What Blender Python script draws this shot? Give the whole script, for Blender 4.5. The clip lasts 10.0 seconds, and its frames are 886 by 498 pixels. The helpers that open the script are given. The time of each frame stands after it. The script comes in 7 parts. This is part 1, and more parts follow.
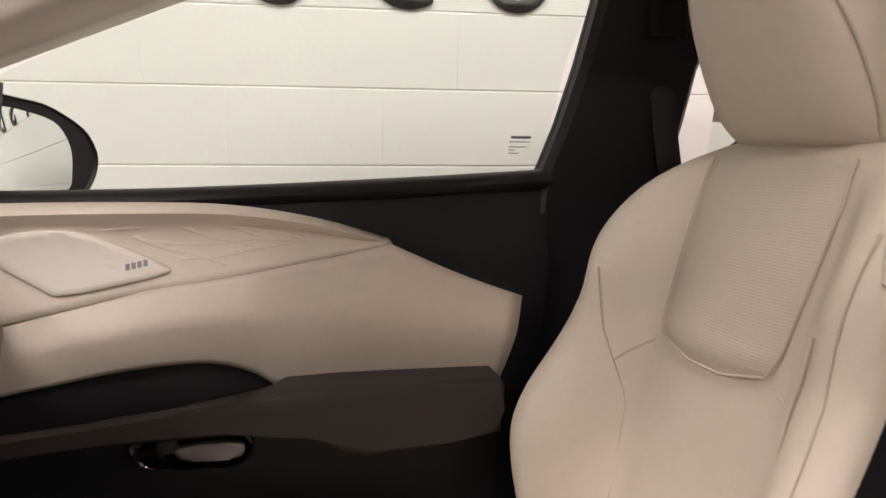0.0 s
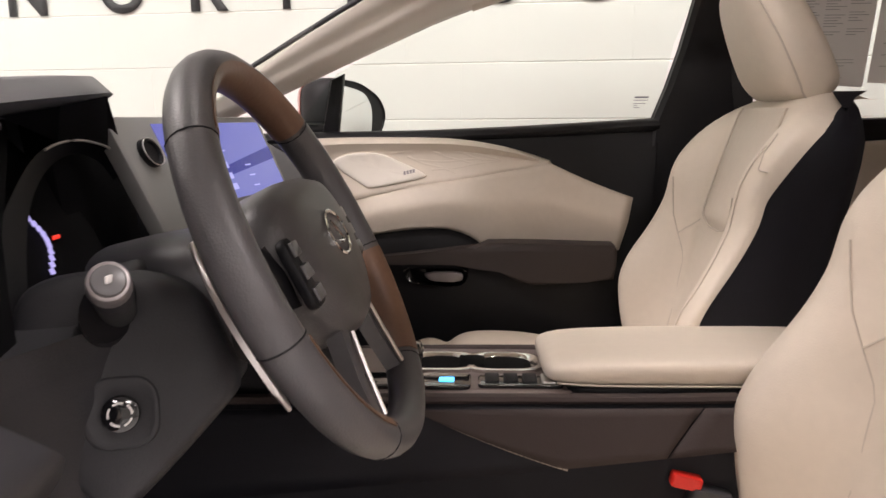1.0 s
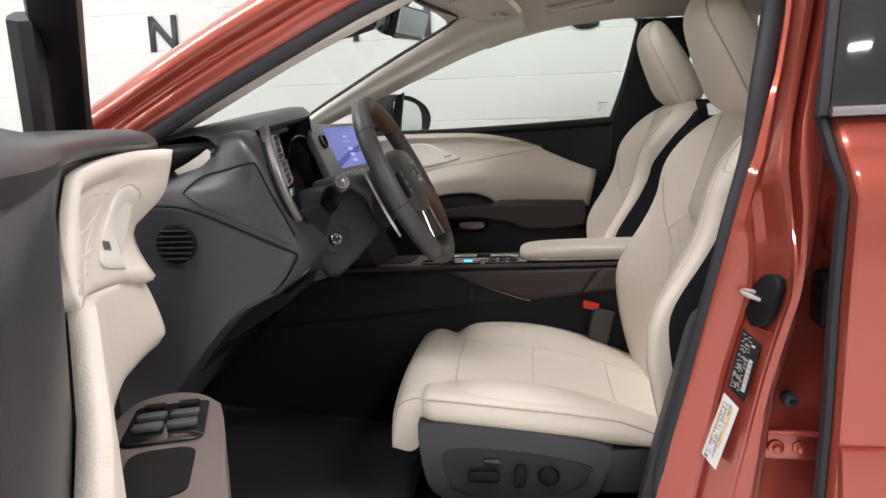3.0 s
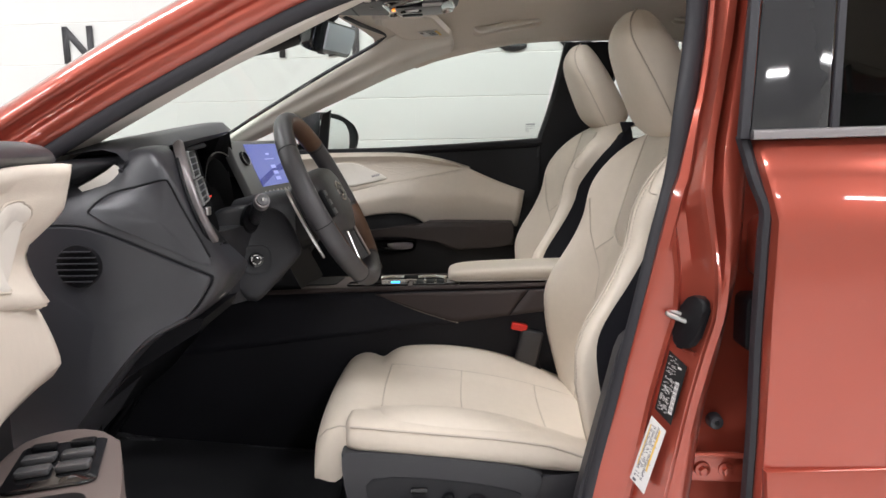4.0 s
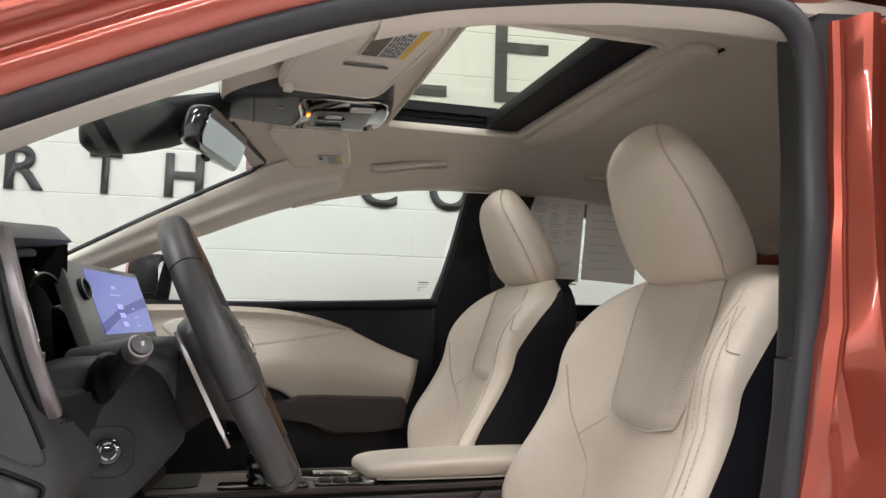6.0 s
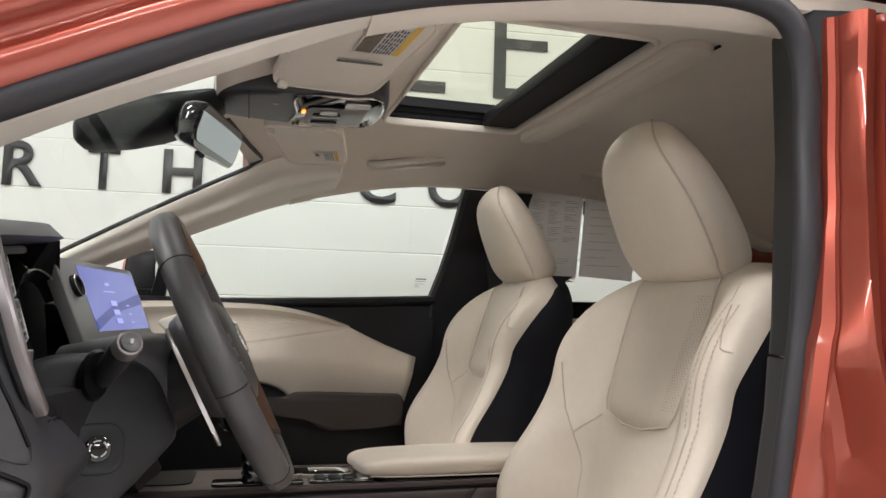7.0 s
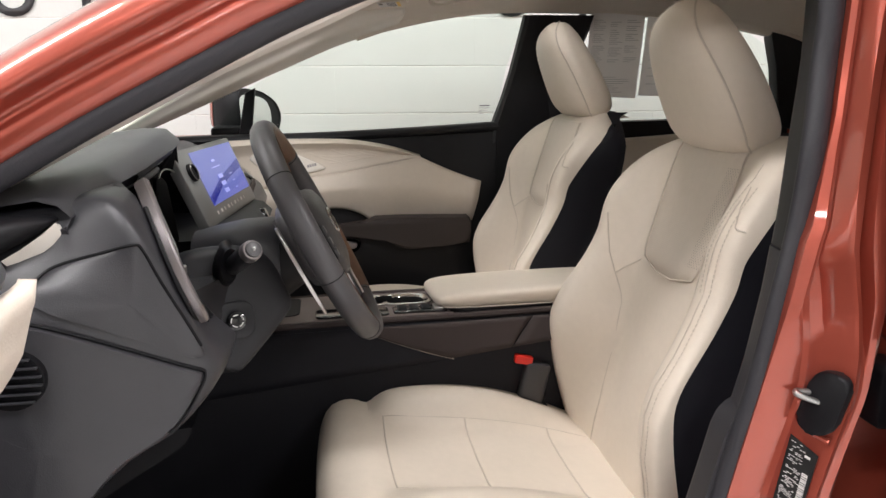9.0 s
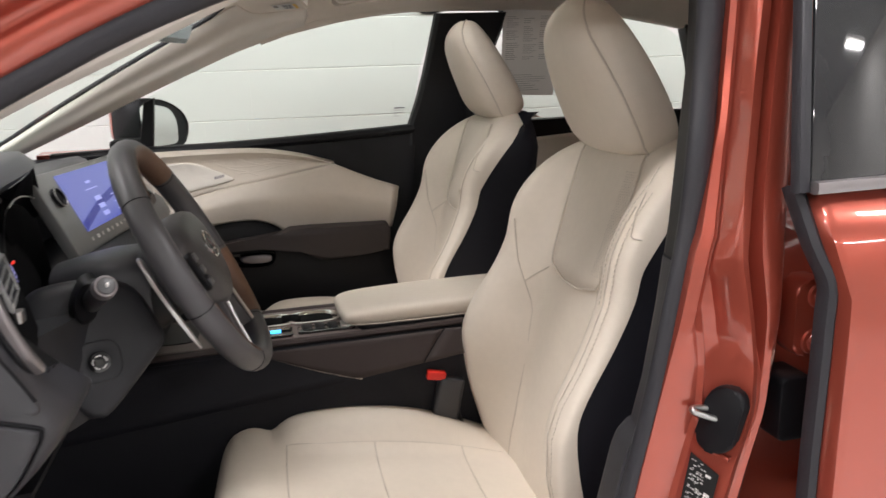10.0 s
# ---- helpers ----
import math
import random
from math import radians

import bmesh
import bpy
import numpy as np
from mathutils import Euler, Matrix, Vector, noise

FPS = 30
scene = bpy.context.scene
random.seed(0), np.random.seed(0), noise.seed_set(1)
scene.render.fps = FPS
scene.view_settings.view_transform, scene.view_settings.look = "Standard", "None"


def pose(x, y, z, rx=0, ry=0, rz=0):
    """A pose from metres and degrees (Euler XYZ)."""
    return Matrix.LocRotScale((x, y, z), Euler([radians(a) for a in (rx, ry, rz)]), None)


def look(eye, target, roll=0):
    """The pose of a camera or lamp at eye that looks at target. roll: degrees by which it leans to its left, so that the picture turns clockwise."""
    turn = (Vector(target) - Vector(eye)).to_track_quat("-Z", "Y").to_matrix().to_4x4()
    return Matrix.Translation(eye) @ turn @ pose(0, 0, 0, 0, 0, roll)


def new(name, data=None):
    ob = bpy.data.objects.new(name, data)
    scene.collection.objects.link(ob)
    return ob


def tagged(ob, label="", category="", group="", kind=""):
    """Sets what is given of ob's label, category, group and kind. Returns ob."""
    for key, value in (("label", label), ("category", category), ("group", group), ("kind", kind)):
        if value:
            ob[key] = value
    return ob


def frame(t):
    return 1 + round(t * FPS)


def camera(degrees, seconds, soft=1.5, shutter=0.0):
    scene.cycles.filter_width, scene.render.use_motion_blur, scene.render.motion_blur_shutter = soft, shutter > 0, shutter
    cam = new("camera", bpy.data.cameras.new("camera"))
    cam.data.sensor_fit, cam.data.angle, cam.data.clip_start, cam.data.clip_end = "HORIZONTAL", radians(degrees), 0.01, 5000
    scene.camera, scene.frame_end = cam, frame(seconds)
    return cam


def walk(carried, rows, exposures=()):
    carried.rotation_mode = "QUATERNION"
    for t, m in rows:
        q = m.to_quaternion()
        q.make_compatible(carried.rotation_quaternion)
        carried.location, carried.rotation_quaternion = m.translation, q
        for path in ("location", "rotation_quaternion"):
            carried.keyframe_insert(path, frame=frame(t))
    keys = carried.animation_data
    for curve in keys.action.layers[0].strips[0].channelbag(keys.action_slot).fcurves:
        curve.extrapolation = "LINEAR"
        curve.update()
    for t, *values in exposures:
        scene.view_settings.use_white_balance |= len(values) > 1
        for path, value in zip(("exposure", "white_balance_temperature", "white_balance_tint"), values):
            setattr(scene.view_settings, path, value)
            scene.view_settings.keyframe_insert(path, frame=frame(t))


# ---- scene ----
cam = camera(61.6, 10.0, shutter=0.12)
PATH = [
    (0, (-0.282, -0.333, 1.168), (0.245, 1.578, 0.899), 0.4),
    (0.2, (-0.283, -0.445, 1.184), (0.206, 1.461, 0.831), 0.7),
    (0.5, (-0.272, -0.689, 1.14), (-0.061, 1.266, 0.771), 0.9),
    (0.8, (-0.278, -0.95, 1.168), (-0.257, 1.011, 0.776), -0.1),
    (1, (-0.243, -1.104, 1.168), (-0.341, 0.858, 0.791), -0.5),
    (1.5, (-0.154, -1.505, 1.192), (-0.418, 0.44, 0.803), -1.9),
    (2, (-0.141, -1.897, 1.187), (-0.42, 0.043, 0.786), -2.1),
    (3.5, (-0.145, -2.048, 1.193), (-0.282, -0.084, 0.837), -1.6),
    (4, (-0.139, -2.003, 1.187), (-0.164, -0.031, 0.859), -1.0),
    (4.3, (-0.141, -1.888, 1.198), (-0.054, 0.089, 0.912), -0.6),
    (4.5, (-0.22, -1.724, 1.196), (-0.031, 0.253, 0.96), 0.1),
    (5, (-0.361, -1.51, 1.13), (0.03, 0.451, 1.076), 0.9),
    (5.5, (-0.4, -1.492, 1.112), (0.085, 0.446, 1.207), 1.2),
    (6, (-0.382, -1.493, 1.105), (0.124, 0.435, 1.265), 1.7),
    (7.5, (-0.37, -1.492, 1.112), (0.129, 0.44, 1.238), 2.0),
    (7.8, (-0.372, -1.513, 1.146), (0.067, 0.436, 1.078), 1.3),
    (8, (-0.383, -1.537, 1.215), (-0.006, 0.407, 0.939), 0.5),
    (8.5, (-0.396, -1.629, 1.296), (-0.085, 0.293, 0.841), -0.7),
    (9, (-0.394, -1.661, 1.291), (-0.074, 0.259, 0.831), -0.3),
    (9.5, (-0.395, -1.672, 1.289), (-0.057, 0.244, 0.826), -0.9),
    (9.8, (-0.345, -1.678, 1.308), (0.023, 0.229, 0.831), -1.8),
    (10, (-0.285, -1.603, 1.306), (0.165, 0.287, 0.833), -2.0),
]
EXPOSURES = [(0, 0.19, 7100, 18), (0.5, 0.32, 7050, 18), (1.0, 0.42, 7000, 19), (1.5, 0.35, 6750, 15), (2.0, 0.14, 6400, 11), (4.5, 0.19, 6350, 9), (5.0, 0.21, 6350, 8), (5.5, 0.17, 6400, 9), (8.0, 0.21, 6550, 10), (8.5, 0.25, 6550, 11), (10, 0.19, 6500, 11)]
walk(cam, [(t, look(eye, target, roll)) for t, eye, target, roll in PATH], EXPOSURES)

# ---- world and light ----
world = bpy.data.worlds.new("world")
scene.world = world
world.use_nodes = True
world.node_tree.nodes["Background"].inputs[0].default_value = (0.6, 0.62, 0.65, 1)
world.node_tree.nodes["Background"].inputs[1].default_value = 0.05


# ---- materials ----
def material(name, color, rough=0.5, metal=0.0, noise_scale=0.0, noise_amount=0.0, bump_scale=0.0, bump=0.0,
             coat=0.0, sheen=0.0, rough_var=0.0, spec=0.5, bump_dist=0.002, object_random=0.0):
    """A procedural surface: colour with large and small variation, roughness variation and fine relief."""
    m = bpy.data.materials.new(name)
    m.use_nodes = True
    nt = m.node_tree
    b = nt.nodes["Principled BSDF"]
    b.inputs["Base Color"].default_value = (*color, 1)
    b.inputs["Roughness"].default_value = rough
    b.inputs["Metallic"].default_value = metal
    b.inputs["Specular IOR Level"].default_value = spec
    if coat:
        b.inputs["Coat Weight"].default_value = coat
        b.inputs["Coat Roughness"].default_value = 0.04
    if sheen:
        b.inputs["Sheen Weight"].default_value = sheen
        b.inputs["Sheen Roughness"].default_value = 0.4
    tc = nt.nodes.new("ShaderNodeTexCoord")
    geo = nt.nodes.new("ShaderNodeNewGeometry")
    pos = geo.outputs["Position"]
    if noise_amount:
        big = nt.nodes.new("ShaderNodeTexNoise")
        big.inputs["Scale"].default_value = noise_scale
        big.inputs["Detail"].default_value = 3
        small = nt.nodes.new("ShaderNodeTexNoise")
        small.inputs["Scale"].default_value = noise_scale * 14
        small.inputs["Detail"].default_value = 2
        for n in (big, small):
            nt.links.new(pos, n.inputs["Vector"])
        add = nt.nodes.new("ShaderNodeMath")
        add.operation = "MULTIPLY_ADD"
        nt.links.new(small.outputs["Fac"], add.inputs[0])
        add.inputs[1].default_value = 0.5
        nt.links.new(big.outputs["Fac"], add.inputs[2])
        last = add.outputs[0]
        if object_random:
            info = nt.nodes.new("ShaderNodeObjectInfo")
            mul = nt.nodes.new("ShaderNodeMath")
            mul.operation = "MULTIPLY_ADD"
            nt.links.new(info.outputs["Random"], mul.inputs[0])
            mul.inputs[1].default_value = object_random
            nt.links.new(last, mul.inputs[2])
            last = mul.outputs[0]
        ramp = nt.nodes.new("ShaderNodeMapRange")
        ramp.inputs["From Min"].default_value = 0.35
        ramp.inputs["From Max"].default_value = 1.15
        ramp.inputs["To Min"].default_value = 1 - noise_amount
        ramp.inputs["To Max"].default_value = 1 + noise_amount
        nt.links.new(last, ramp.inputs["Value"])
        mix = nt.nodes.new("ShaderNodeMix")
        mix.data_type = "RGBA"
        mix.blend_type = "MULTIPLY"
        mix.inputs[0].default_value = 1
        mix.inputs[6].default_value = (*color, 1)
        nt.links.new(ramp.outputs[0], mix.inputs[7])
        nt.links.new(mix.outputs[2], b.inputs["Base Color"])
        if rough_var:
            r2 = nt.nodes.new("ShaderNodeMapRange")
            r2.inputs["To Min"].default_value = max(0.02, rough - rough_var)
            r2.inputs["To Max"].default_value = rough + rough_var
            nt.links.new(big.outputs["Fac"], r2.inputs["Value"])
            nt.links.new(r2.outputs[0], b.inputs["Roughness"])
    if bump:
        bn = nt.nodes.new("ShaderNodeTexNoise")
        bn.inputs["Scale"].default_value = bump_scale
        bn.inputs["Detail"].default_value = 4
        nt.links.new(pos, bn.inputs["Vector"])
        bp = nt.nodes.new("ShaderNodeBump")
        bp.inputs["Strength"].default_value = bump
        bp.inputs["Distance"].default_value = bump_dist
        nt.links.new(bn.outputs["Fac"], bp.inputs["Height"])
        nt.links.new(bp.outputs[0], b.inputs["Normal"])
    return m


def leather(name, color, rough=0.5, holes=0.0, ribs=0.0):
    """Leather with a voronoi grain; holes: perforation at that spacing; ribs: fine horizontal ribbing."""
    m = material(name, color, rough, noise_scale=5, noise_amount=0.06, rough_var=0.06)
    nt = m.node_tree
    b = nt.nodes["Principled BSDF"]
    pos = nt.nodes["Geometry"].outputs["Position"]
    vor = nt.nodes.new("ShaderNodeTexVoronoi")
    vor.inputs["Scale"].default_value = 480
    nt.links.new(pos, vor.inputs["Vector"])
    bp = nt.nodes.new("ShaderNodeBump")
    bp.inputs["Strength"].default_value = 0.18
    bp.inputs["Distance"].default_value = 0.0008
    nt.links.new(vor.outputs["Distance"], bp.inputs["Height"])
    wr = nt.nodes.new("ShaderNodeTexNoise")
    wr.inputs["Scale"].default_value = 9
    wr.inputs["Detail"].default_value = 2
    wr.inputs["Distortion"].default_value = 0.6
    nt.links.new(pos, wr.inputs["Vector"])
    b2 = nt.nodes.new("ShaderNodeBump")
    b2.inputs["Strength"].default_value = 0.25
    b2.inputs["Distance"].default_value = 0.006
    nt.links.new(wr.outputs["Fac"], b2.inputs["Height"])
    nt.links.new(bp.outputs[0], b2.inputs["Normal"])
    out = b2
    if ribs:
        wv = nt.nodes.new("ShaderNodeTexWave")
        wv.bands_direction = "Z"
        wv.inputs["Scale"].default_value = ribs
        nt.links.new(pos, wv.inputs["Vector"])
        b3 = nt.nodes.new("ShaderNodeBump")
        b3.inputs["Strength"].default_value = 0.14
        b3.inputs["Distance"].default_value = 0.001
        nt.links.new(wv.outputs["Fac"], b3.inputs["Height"])
        nt.links.new(b2.outputs[0], b3.inputs["Normal"])
        out = b3
    nt.links.new(out.outputs[0], b.inputs["Normal"])
    return m


def emitter(name, color, strength):
    m = bpy.data.materials.new(name)
    m.use_nodes = True
    b = m.node_tree.nodes["Principled BSDF"]
    b.inputs["Base Color"].default_value = (0.01, 0.01, 0.01, 1)
    b.inputs["Emission Color"].default_value = (*color, 1)
    b.inputs["Emission Strength"].default_value = strength
    b.inputs["Roughness"].default_value = 0.15
    return m


def glass_material(name, color=(1, 1, 1), shine=0.3):
    """A thin pane: light passes straight through, tinted, with a mirror gloss that grows towards grazing view."""
    m = bpy.data.materials.new(name)
    m.use_nodes = True
    nt = m.node_tree
    clear = nt.nodes.new("ShaderNodeBsdfTransparent")
    clear.inputs[0].default_value = (*color, 1)
    gloss = nt.nodes.new("ShaderNodeBsdfGlossy")
    gloss.inputs["Roughness"].default_value = 0.01
    facing = nt.nodes.new("ShaderNodeLayerWeight")
    facing.inputs["Blend"].default_value = 0.5
    steep = nt.nodes.new("ShaderNodeMath")
    steep.operation = "POWER"
    steep.inputs[1].default_value = 4.0
    amount = nt.nodes.new("ShaderNodeMath")
    amount.operation = "MULTIPLY_ADD"
    amount.inputs[1].default_value, amount.inputs[2].default_value = shine, 0.04 * shine
    nt.links.new(facing.outputs["Facing"], steep.inputs[0])
    nt.links.new(steep.outputs[0], amount.inputs[0])
    mix = nt.nodes.new("ShaderNodeMixShader")
    nt.links.new(amount.outputs[0], mix.inputs[0])
    nt.links.new(clear.outputs[0], mix.inputs[1])
    nt.links.new(gloss.outputs[0], mix.inputs[2])
    nt.links.new(mix.outputs[0], nt.nodes["Material Output"].inputs[0])
    return m



CREAM = leather("cream_leather", (0.69, 0.608, 0.512), 0.48)
CREAM_RIB = leather("cream_perforated_leather", (0.61, 0.535, 0.45), 0.55, ribs=95)
CREAM_TRIM = leather("cream_trim", (0.70, 0.622, 0.535), 0.52)
THREAD = material("beige_thread", (0.56, 0.49, 0.415), 0.8)
HEADLINER = material("headliner_fabric", (0.80, 0.73, 0.65), 0.95, noise_scale=6, noise_amount=0.04, bump_scale=900, bump=0.3, bump_dist=0.0008)
CREAM_PLASTIC = material("cream_plastic", (0.80, 0.75, 0.68), 0.5, noise_scale=6, noise_amount=0.03, bump_scale=600, bump=0.15, bump_dist=0.0006)
DASH = material("charcoal_soft_plastic", (0.029, 0.029, 0.034), 0.42, spec=0.68, noise_scale=5, noise_amount=0.12, bump_scale=700, bump=0.35, bump_dist=0.0008, rough_var=0.08)
BLACK = material("black_plastic", (0.005, 0.005, 0.0065), 0.5, spec=0.25, noise_scale=5, noise_amount=0.12, bump_scale=650, bump=0.3, bump_dist=0.0006)
# near-black, hardly any gloss: puts the shade of deep recesses into the colour
RECESS_BLACK = material("shaded_recess_black", (0.003, 0.003, 0.0035), 0.75, spec=0.06, noise_scale=5, noise_amount=0.1, bump_scale=500, bump=0.2)
SOFT_BLACK = material("soft_black_trim", (0.010, 0.010, 0.012), 0.5, spec=0.35, noise_scale=5, noise_amount=0.12, bump_scale=600, bump=0.3, bump_dist=0.0007)
PERFORATION = material("shaded_leather_holes", (0.10, 0.082, 0.066), 0.8)
BLACK_LEATHER = leather("black_leather", (0.010, 0.010, 0.014), 0.62)
BLACK_LEATHER.node_tree.nodes["Principled BSDF"].inputs["Specular IOR Level"].default_value = 0.25
GREY_LEATHER = leather("charcoal_leather", (0.062, 0.059, 0.062), 0.42)
PIANO = material("piano_black", (0.006, 0.006, 0.007), 0.08, noise_scale=4, noise_amount=0.05, coat=0.6)
BROWN = leather("dark_brown_leather", (0.046, 0.034, 0.032), 0.6)
ARM_BROWN = leather("deep_brown_leather", (0.030, 0.022, 0.0205), 0.55)
BROWN.node_tree.nodes["Principled BSDF"].inputs["Specular IOR Level"].default_value = 0.25
TAUPE = material("taupe_trim", (0.16, 0.125, 0.115), 0.45, noise_scale=8, noise_amount=0.08, bump_scale=500, bump=0.2, bump_dist=0.0006)
WOOD = material("open_pore_wood", (0.125, 0.066, 0.040), 0.45, noise_scale=14, noise_amount=0.25, bump_scale=220, bump=0.25, bump_dist=0.001)
RED = material("copper_red_paint", (0.40, 0.077, 0.048), 0.33, metal=0.6, noise_scale=1.2, noise_amount=0.02, bump_scale=2500, bump=0.04, bump_dist=0.0003, coat=1.0)
RUBBER = material("black_rubber", (0.025, 0.024, 0.029), 0.52, spec=0.45, noise_scale=6, noise_amount=0.1, bump_scale=400, bump=0.15)
CHROME = material("chrome", (0.80, 0.79, 0.77), 0.12, metal=1.0, noise_scale=6, noise_amount=0.03)
SATIN = material("satin_silver", (0.55, 0.53, 0.52), 0.33, metal=1.0, noise_scale=20, noise_amount=0.05)
SATIN_MATTE = material("matte_silver", (0.32, 0.295, 0.30), 0.42, metal=0.8, noise_scale=20, noise_amount=0.05)
SKIRT_DARK = material("dark_grey_plastic", (0.020, 0.020, 0.023), 0.5, spec=0.35, noise_scale=6, noise_amount=0.1, bump_scale=600, bump=0.2)
SATIN_GREY = material("satin_grey_plastic", (0.20, 0.195, 0.19), 0.35, noise_scale=10, noise_amount=0.05)
SWITCH_GREY = material("dark_switch_plastic", (0.085, 0.083, 0.086), 0.3, noise_scale=12, noise_amount=0.06)
# base lifted above piano black to stand in for the wall it mirrors
POST_GLOSS = material("glossy_post_cover", (0.028, 0.028, 0.030), 0.06, noise_scale=3, noise_amount=0.05, coat=0.7, spec=0.6)
STEEL = material("zinc_steel", (0.48, 0.48, 0.47), 0.33, metal=1.0, noise_scale=30, noise_amount=0.08)
CARPET = material("black_carpet", (0.010, 0.010, 0.013), 1.0, spec=0.05, noise_scale=20, noise_amount=0.3, bump_scale=420, bump=0.9, bump_dist=0.003)
MAT_RUBBER = material("ribbed_mat_rubber", (0.034, 0.034, 0.037), 0.34, noise_scale=10, noise_amount=0.15)
TUNNEL = material("tunnel_plastic", (0.010, 0.010, 0.0135), 0.75, spec=0.3, noise_scale=12, noise_amount=0.12, bump_scale=500, bump=0.3, bump_dist=0.0008)
BELT = material("black_webbing", (0.015, 0.015, 0.017), 0.8, bump_scale=500, bump=0.3)
RED_PLASTIC = material("red_button_plastic", (0.75, 0.03, 0.02), 0.35, noise_scale=9, noise_amount=0.05)
PAPER = material("white_paper", (0.72, 0.70, 0.68), 0.8, noise_scale=9, noise_amount=0.02)
SHEET = material("thin_paper", (0.84, 0.80, 0.79), 0.8, noise_scale=9, noise_amount=0.02)
_nt = SHEET.node_tree
_tr = _nt.nodes.new("ShaderNodeBsdfTranslucent")
_tr.inputs[0].default_value = (0.74, 0.70, 0.69, 1)
_mx = _nt.nodes.new("ShaderNodeMixShader")
_mx.inputs[0].default_value = 0.55
_nt.links.new(_nt.nodes["Principled BSDF"].outputs[0], _mx.inputs[1])
_nt.links.new(_tr.outputs[0], _mx.inputs[2])
_nt.links.new(_mx.outputs[0], _nt.nodes["Material Output"].inputs[0])
INK = material("grey_ink", (0.13, 0.13, 0.15), 0.8)
FAINT_INK = material("faint_ink", (0.34, 0.32, 0.33), 0.8)
YELLOW = material("yellow_label", (0.80, 0.52, 0.10), 0.6)
LABEL_BLACK = material("black_label", (0.012, 0.012, 0.012), 0.35)
WALL_PAINT = material("painted_block", (0.62, 0.63, 0.61), 0.62, noise_scale=2.2, noise_amount=0.02, bump_scale=70, bump=0.22, bump_dist=0.003, object_random=0.12)
WALL_PLAIN = material("painted_plaster", (0.78, 0.77, 0.74), 0.7, noise_scale=1.5, noise_amount=0.04, bump_scale=40, bump=0.2)
LETTER = material("charcoal_sign_paint", (0.035, 0.035, 0.038), 0.55, noise_scale=5, noise_amount=0.12, bump_scale=60, bump=0.3)
CONCRETE = material("pale_bounce_concrete", (0.78, 0.775, 0.76), 0.25, noise_scale=1.0, noise_amount=0.14, rough_var=0.1, bump_scale=30, bump=0.05)
CEILING = material("ceiling_panel", (0.30, 0.30, 0.30), 0.8, noise_scale=2, noise_amount=0.06)
SCREEN_GLASS = glass_material("laminated_windscreen_glass", (0.955, 0.985, 0.965), 0.12)
ROOF_GLASS = glass_material("grey_roof_glass", (0.84, 0.87, 0.80), 0.15)
CLEAR = glass_material("clear_glass", (0.925, 0.965, 0.94), 0.15)
TINT = glass_material("tinted_glass", (0.42, 0.43, 0.42), 0.38)
LAMP = emitter("lamp_tube", (1.0, 0.95, 0.86), 14.0)
SCREEN = emitter("screen_blue", (0.17, 0.20, 0.66), 0.60)
# black bezel glass; its grey base carries the bright reflection on it
BEZEL = material("screen_bezel_reflection_grey", (0.17, 0.172, 0.168), 0.32, noise_scale=4, noise_amount=0.04, spec=0.6)
SCREEN_REFLECTION = emitter("screen_reflection_navy", (0.012, 0.022, 0.36), 0.55)
SCREEN_TEXT = emitter("screen_text", (0.40, 0.43, 0.95), 0.75)
GAUGE = emitter("gauge_light", (0.42, 0.40, 0.85), 0.8)
RED_LED = emitter("red_led", (1.0, 0.05, 0.03), 0.8)
CYAN_LED = emitter("cyan_led", (0.05, 0.5, 1.0), 3.0)
ORANGE_LED = emitter("orange_led", (1.0, 0.25, 0.02), 2.5)
DIM_MIRROR = material("dimmed_mirror", (0.40, 0.43, 0.48), 0.02, metal=1.0)
LABEL_PICTURE = material("label_picture_print", (0.16, 0.13, 0.10), 0.7, noise_scale=60, noise_amount=0.5)
MIRROR = material("mirror_silver", (0.86, 0.88, 0.88), 0.01, metal=1.0)


# ---- shape helpers ----
def part(name, bm, mat, parent=None, label="", sharp=38, smooth=True):
    """Links a bmesh as one mesh object, under a thing or a part when one is given."""
    bmesh.ops.recalc_face_normals(bm, faces=bm.faces)
    me = bpy.data.meshes.new(name)
    bm.to_mesh(me)
    bm.free()
    me.materials.append(mat)
    if smooth:
        me.polygons.foreach_set("use_smooth", [True] * len(me.polygons))
        me.set_sharp_from_angle(angle=radians(sharp))
    ob = new(name, me)
    if parent is not None:
        ob.parent = parent
    if label:
        tagged(ob, label)
    return ob


def thing(name, label, category, group="", kind="", at=(0, 0, 0)):
    ob = new(name)
    ob.location = at
    return tagged(ob, label, category, group, kind)


def soften(ob, levels=1):
    s = ob.modifiers.new("subdivision", "SUBSURF")
    s.levels = s.render_levels = levels
    return ob


def thicken(ob, metres, offset=0.0):
    s = ob.modifiers.new("thickness", "SOLIDIFY")
    s.thickness, s.offset = metres, offset
    return ob


def lerp(table, v):
    xs = [a for a, _ in table]
    return float(np.interp(v, xs, [b for _, b in table]))


def spline(points, per=6, closed=False):
    """Catmull-Rom points through the given ones."""
    p = [Vector(q) for q in points]
    n = len(p)
    out = []
    for i in range(n if closed else n - 1):
        a, b, c, d = (p[(i + k) % n] if closed else p[min(max(i + k, 0), n - 1)] for k in (-1, 0, 1, 2))
        for k in range(per):
            t = k / per
            out.append(0.5 * ((2 * b) + (c - a) * t + (2 * a - 5 * b + 4 * c - d) * t * t + (3 * b - a - 3 * c + d) * t ** 3))
    if not closed:
        out.append(p[-1])
    return out


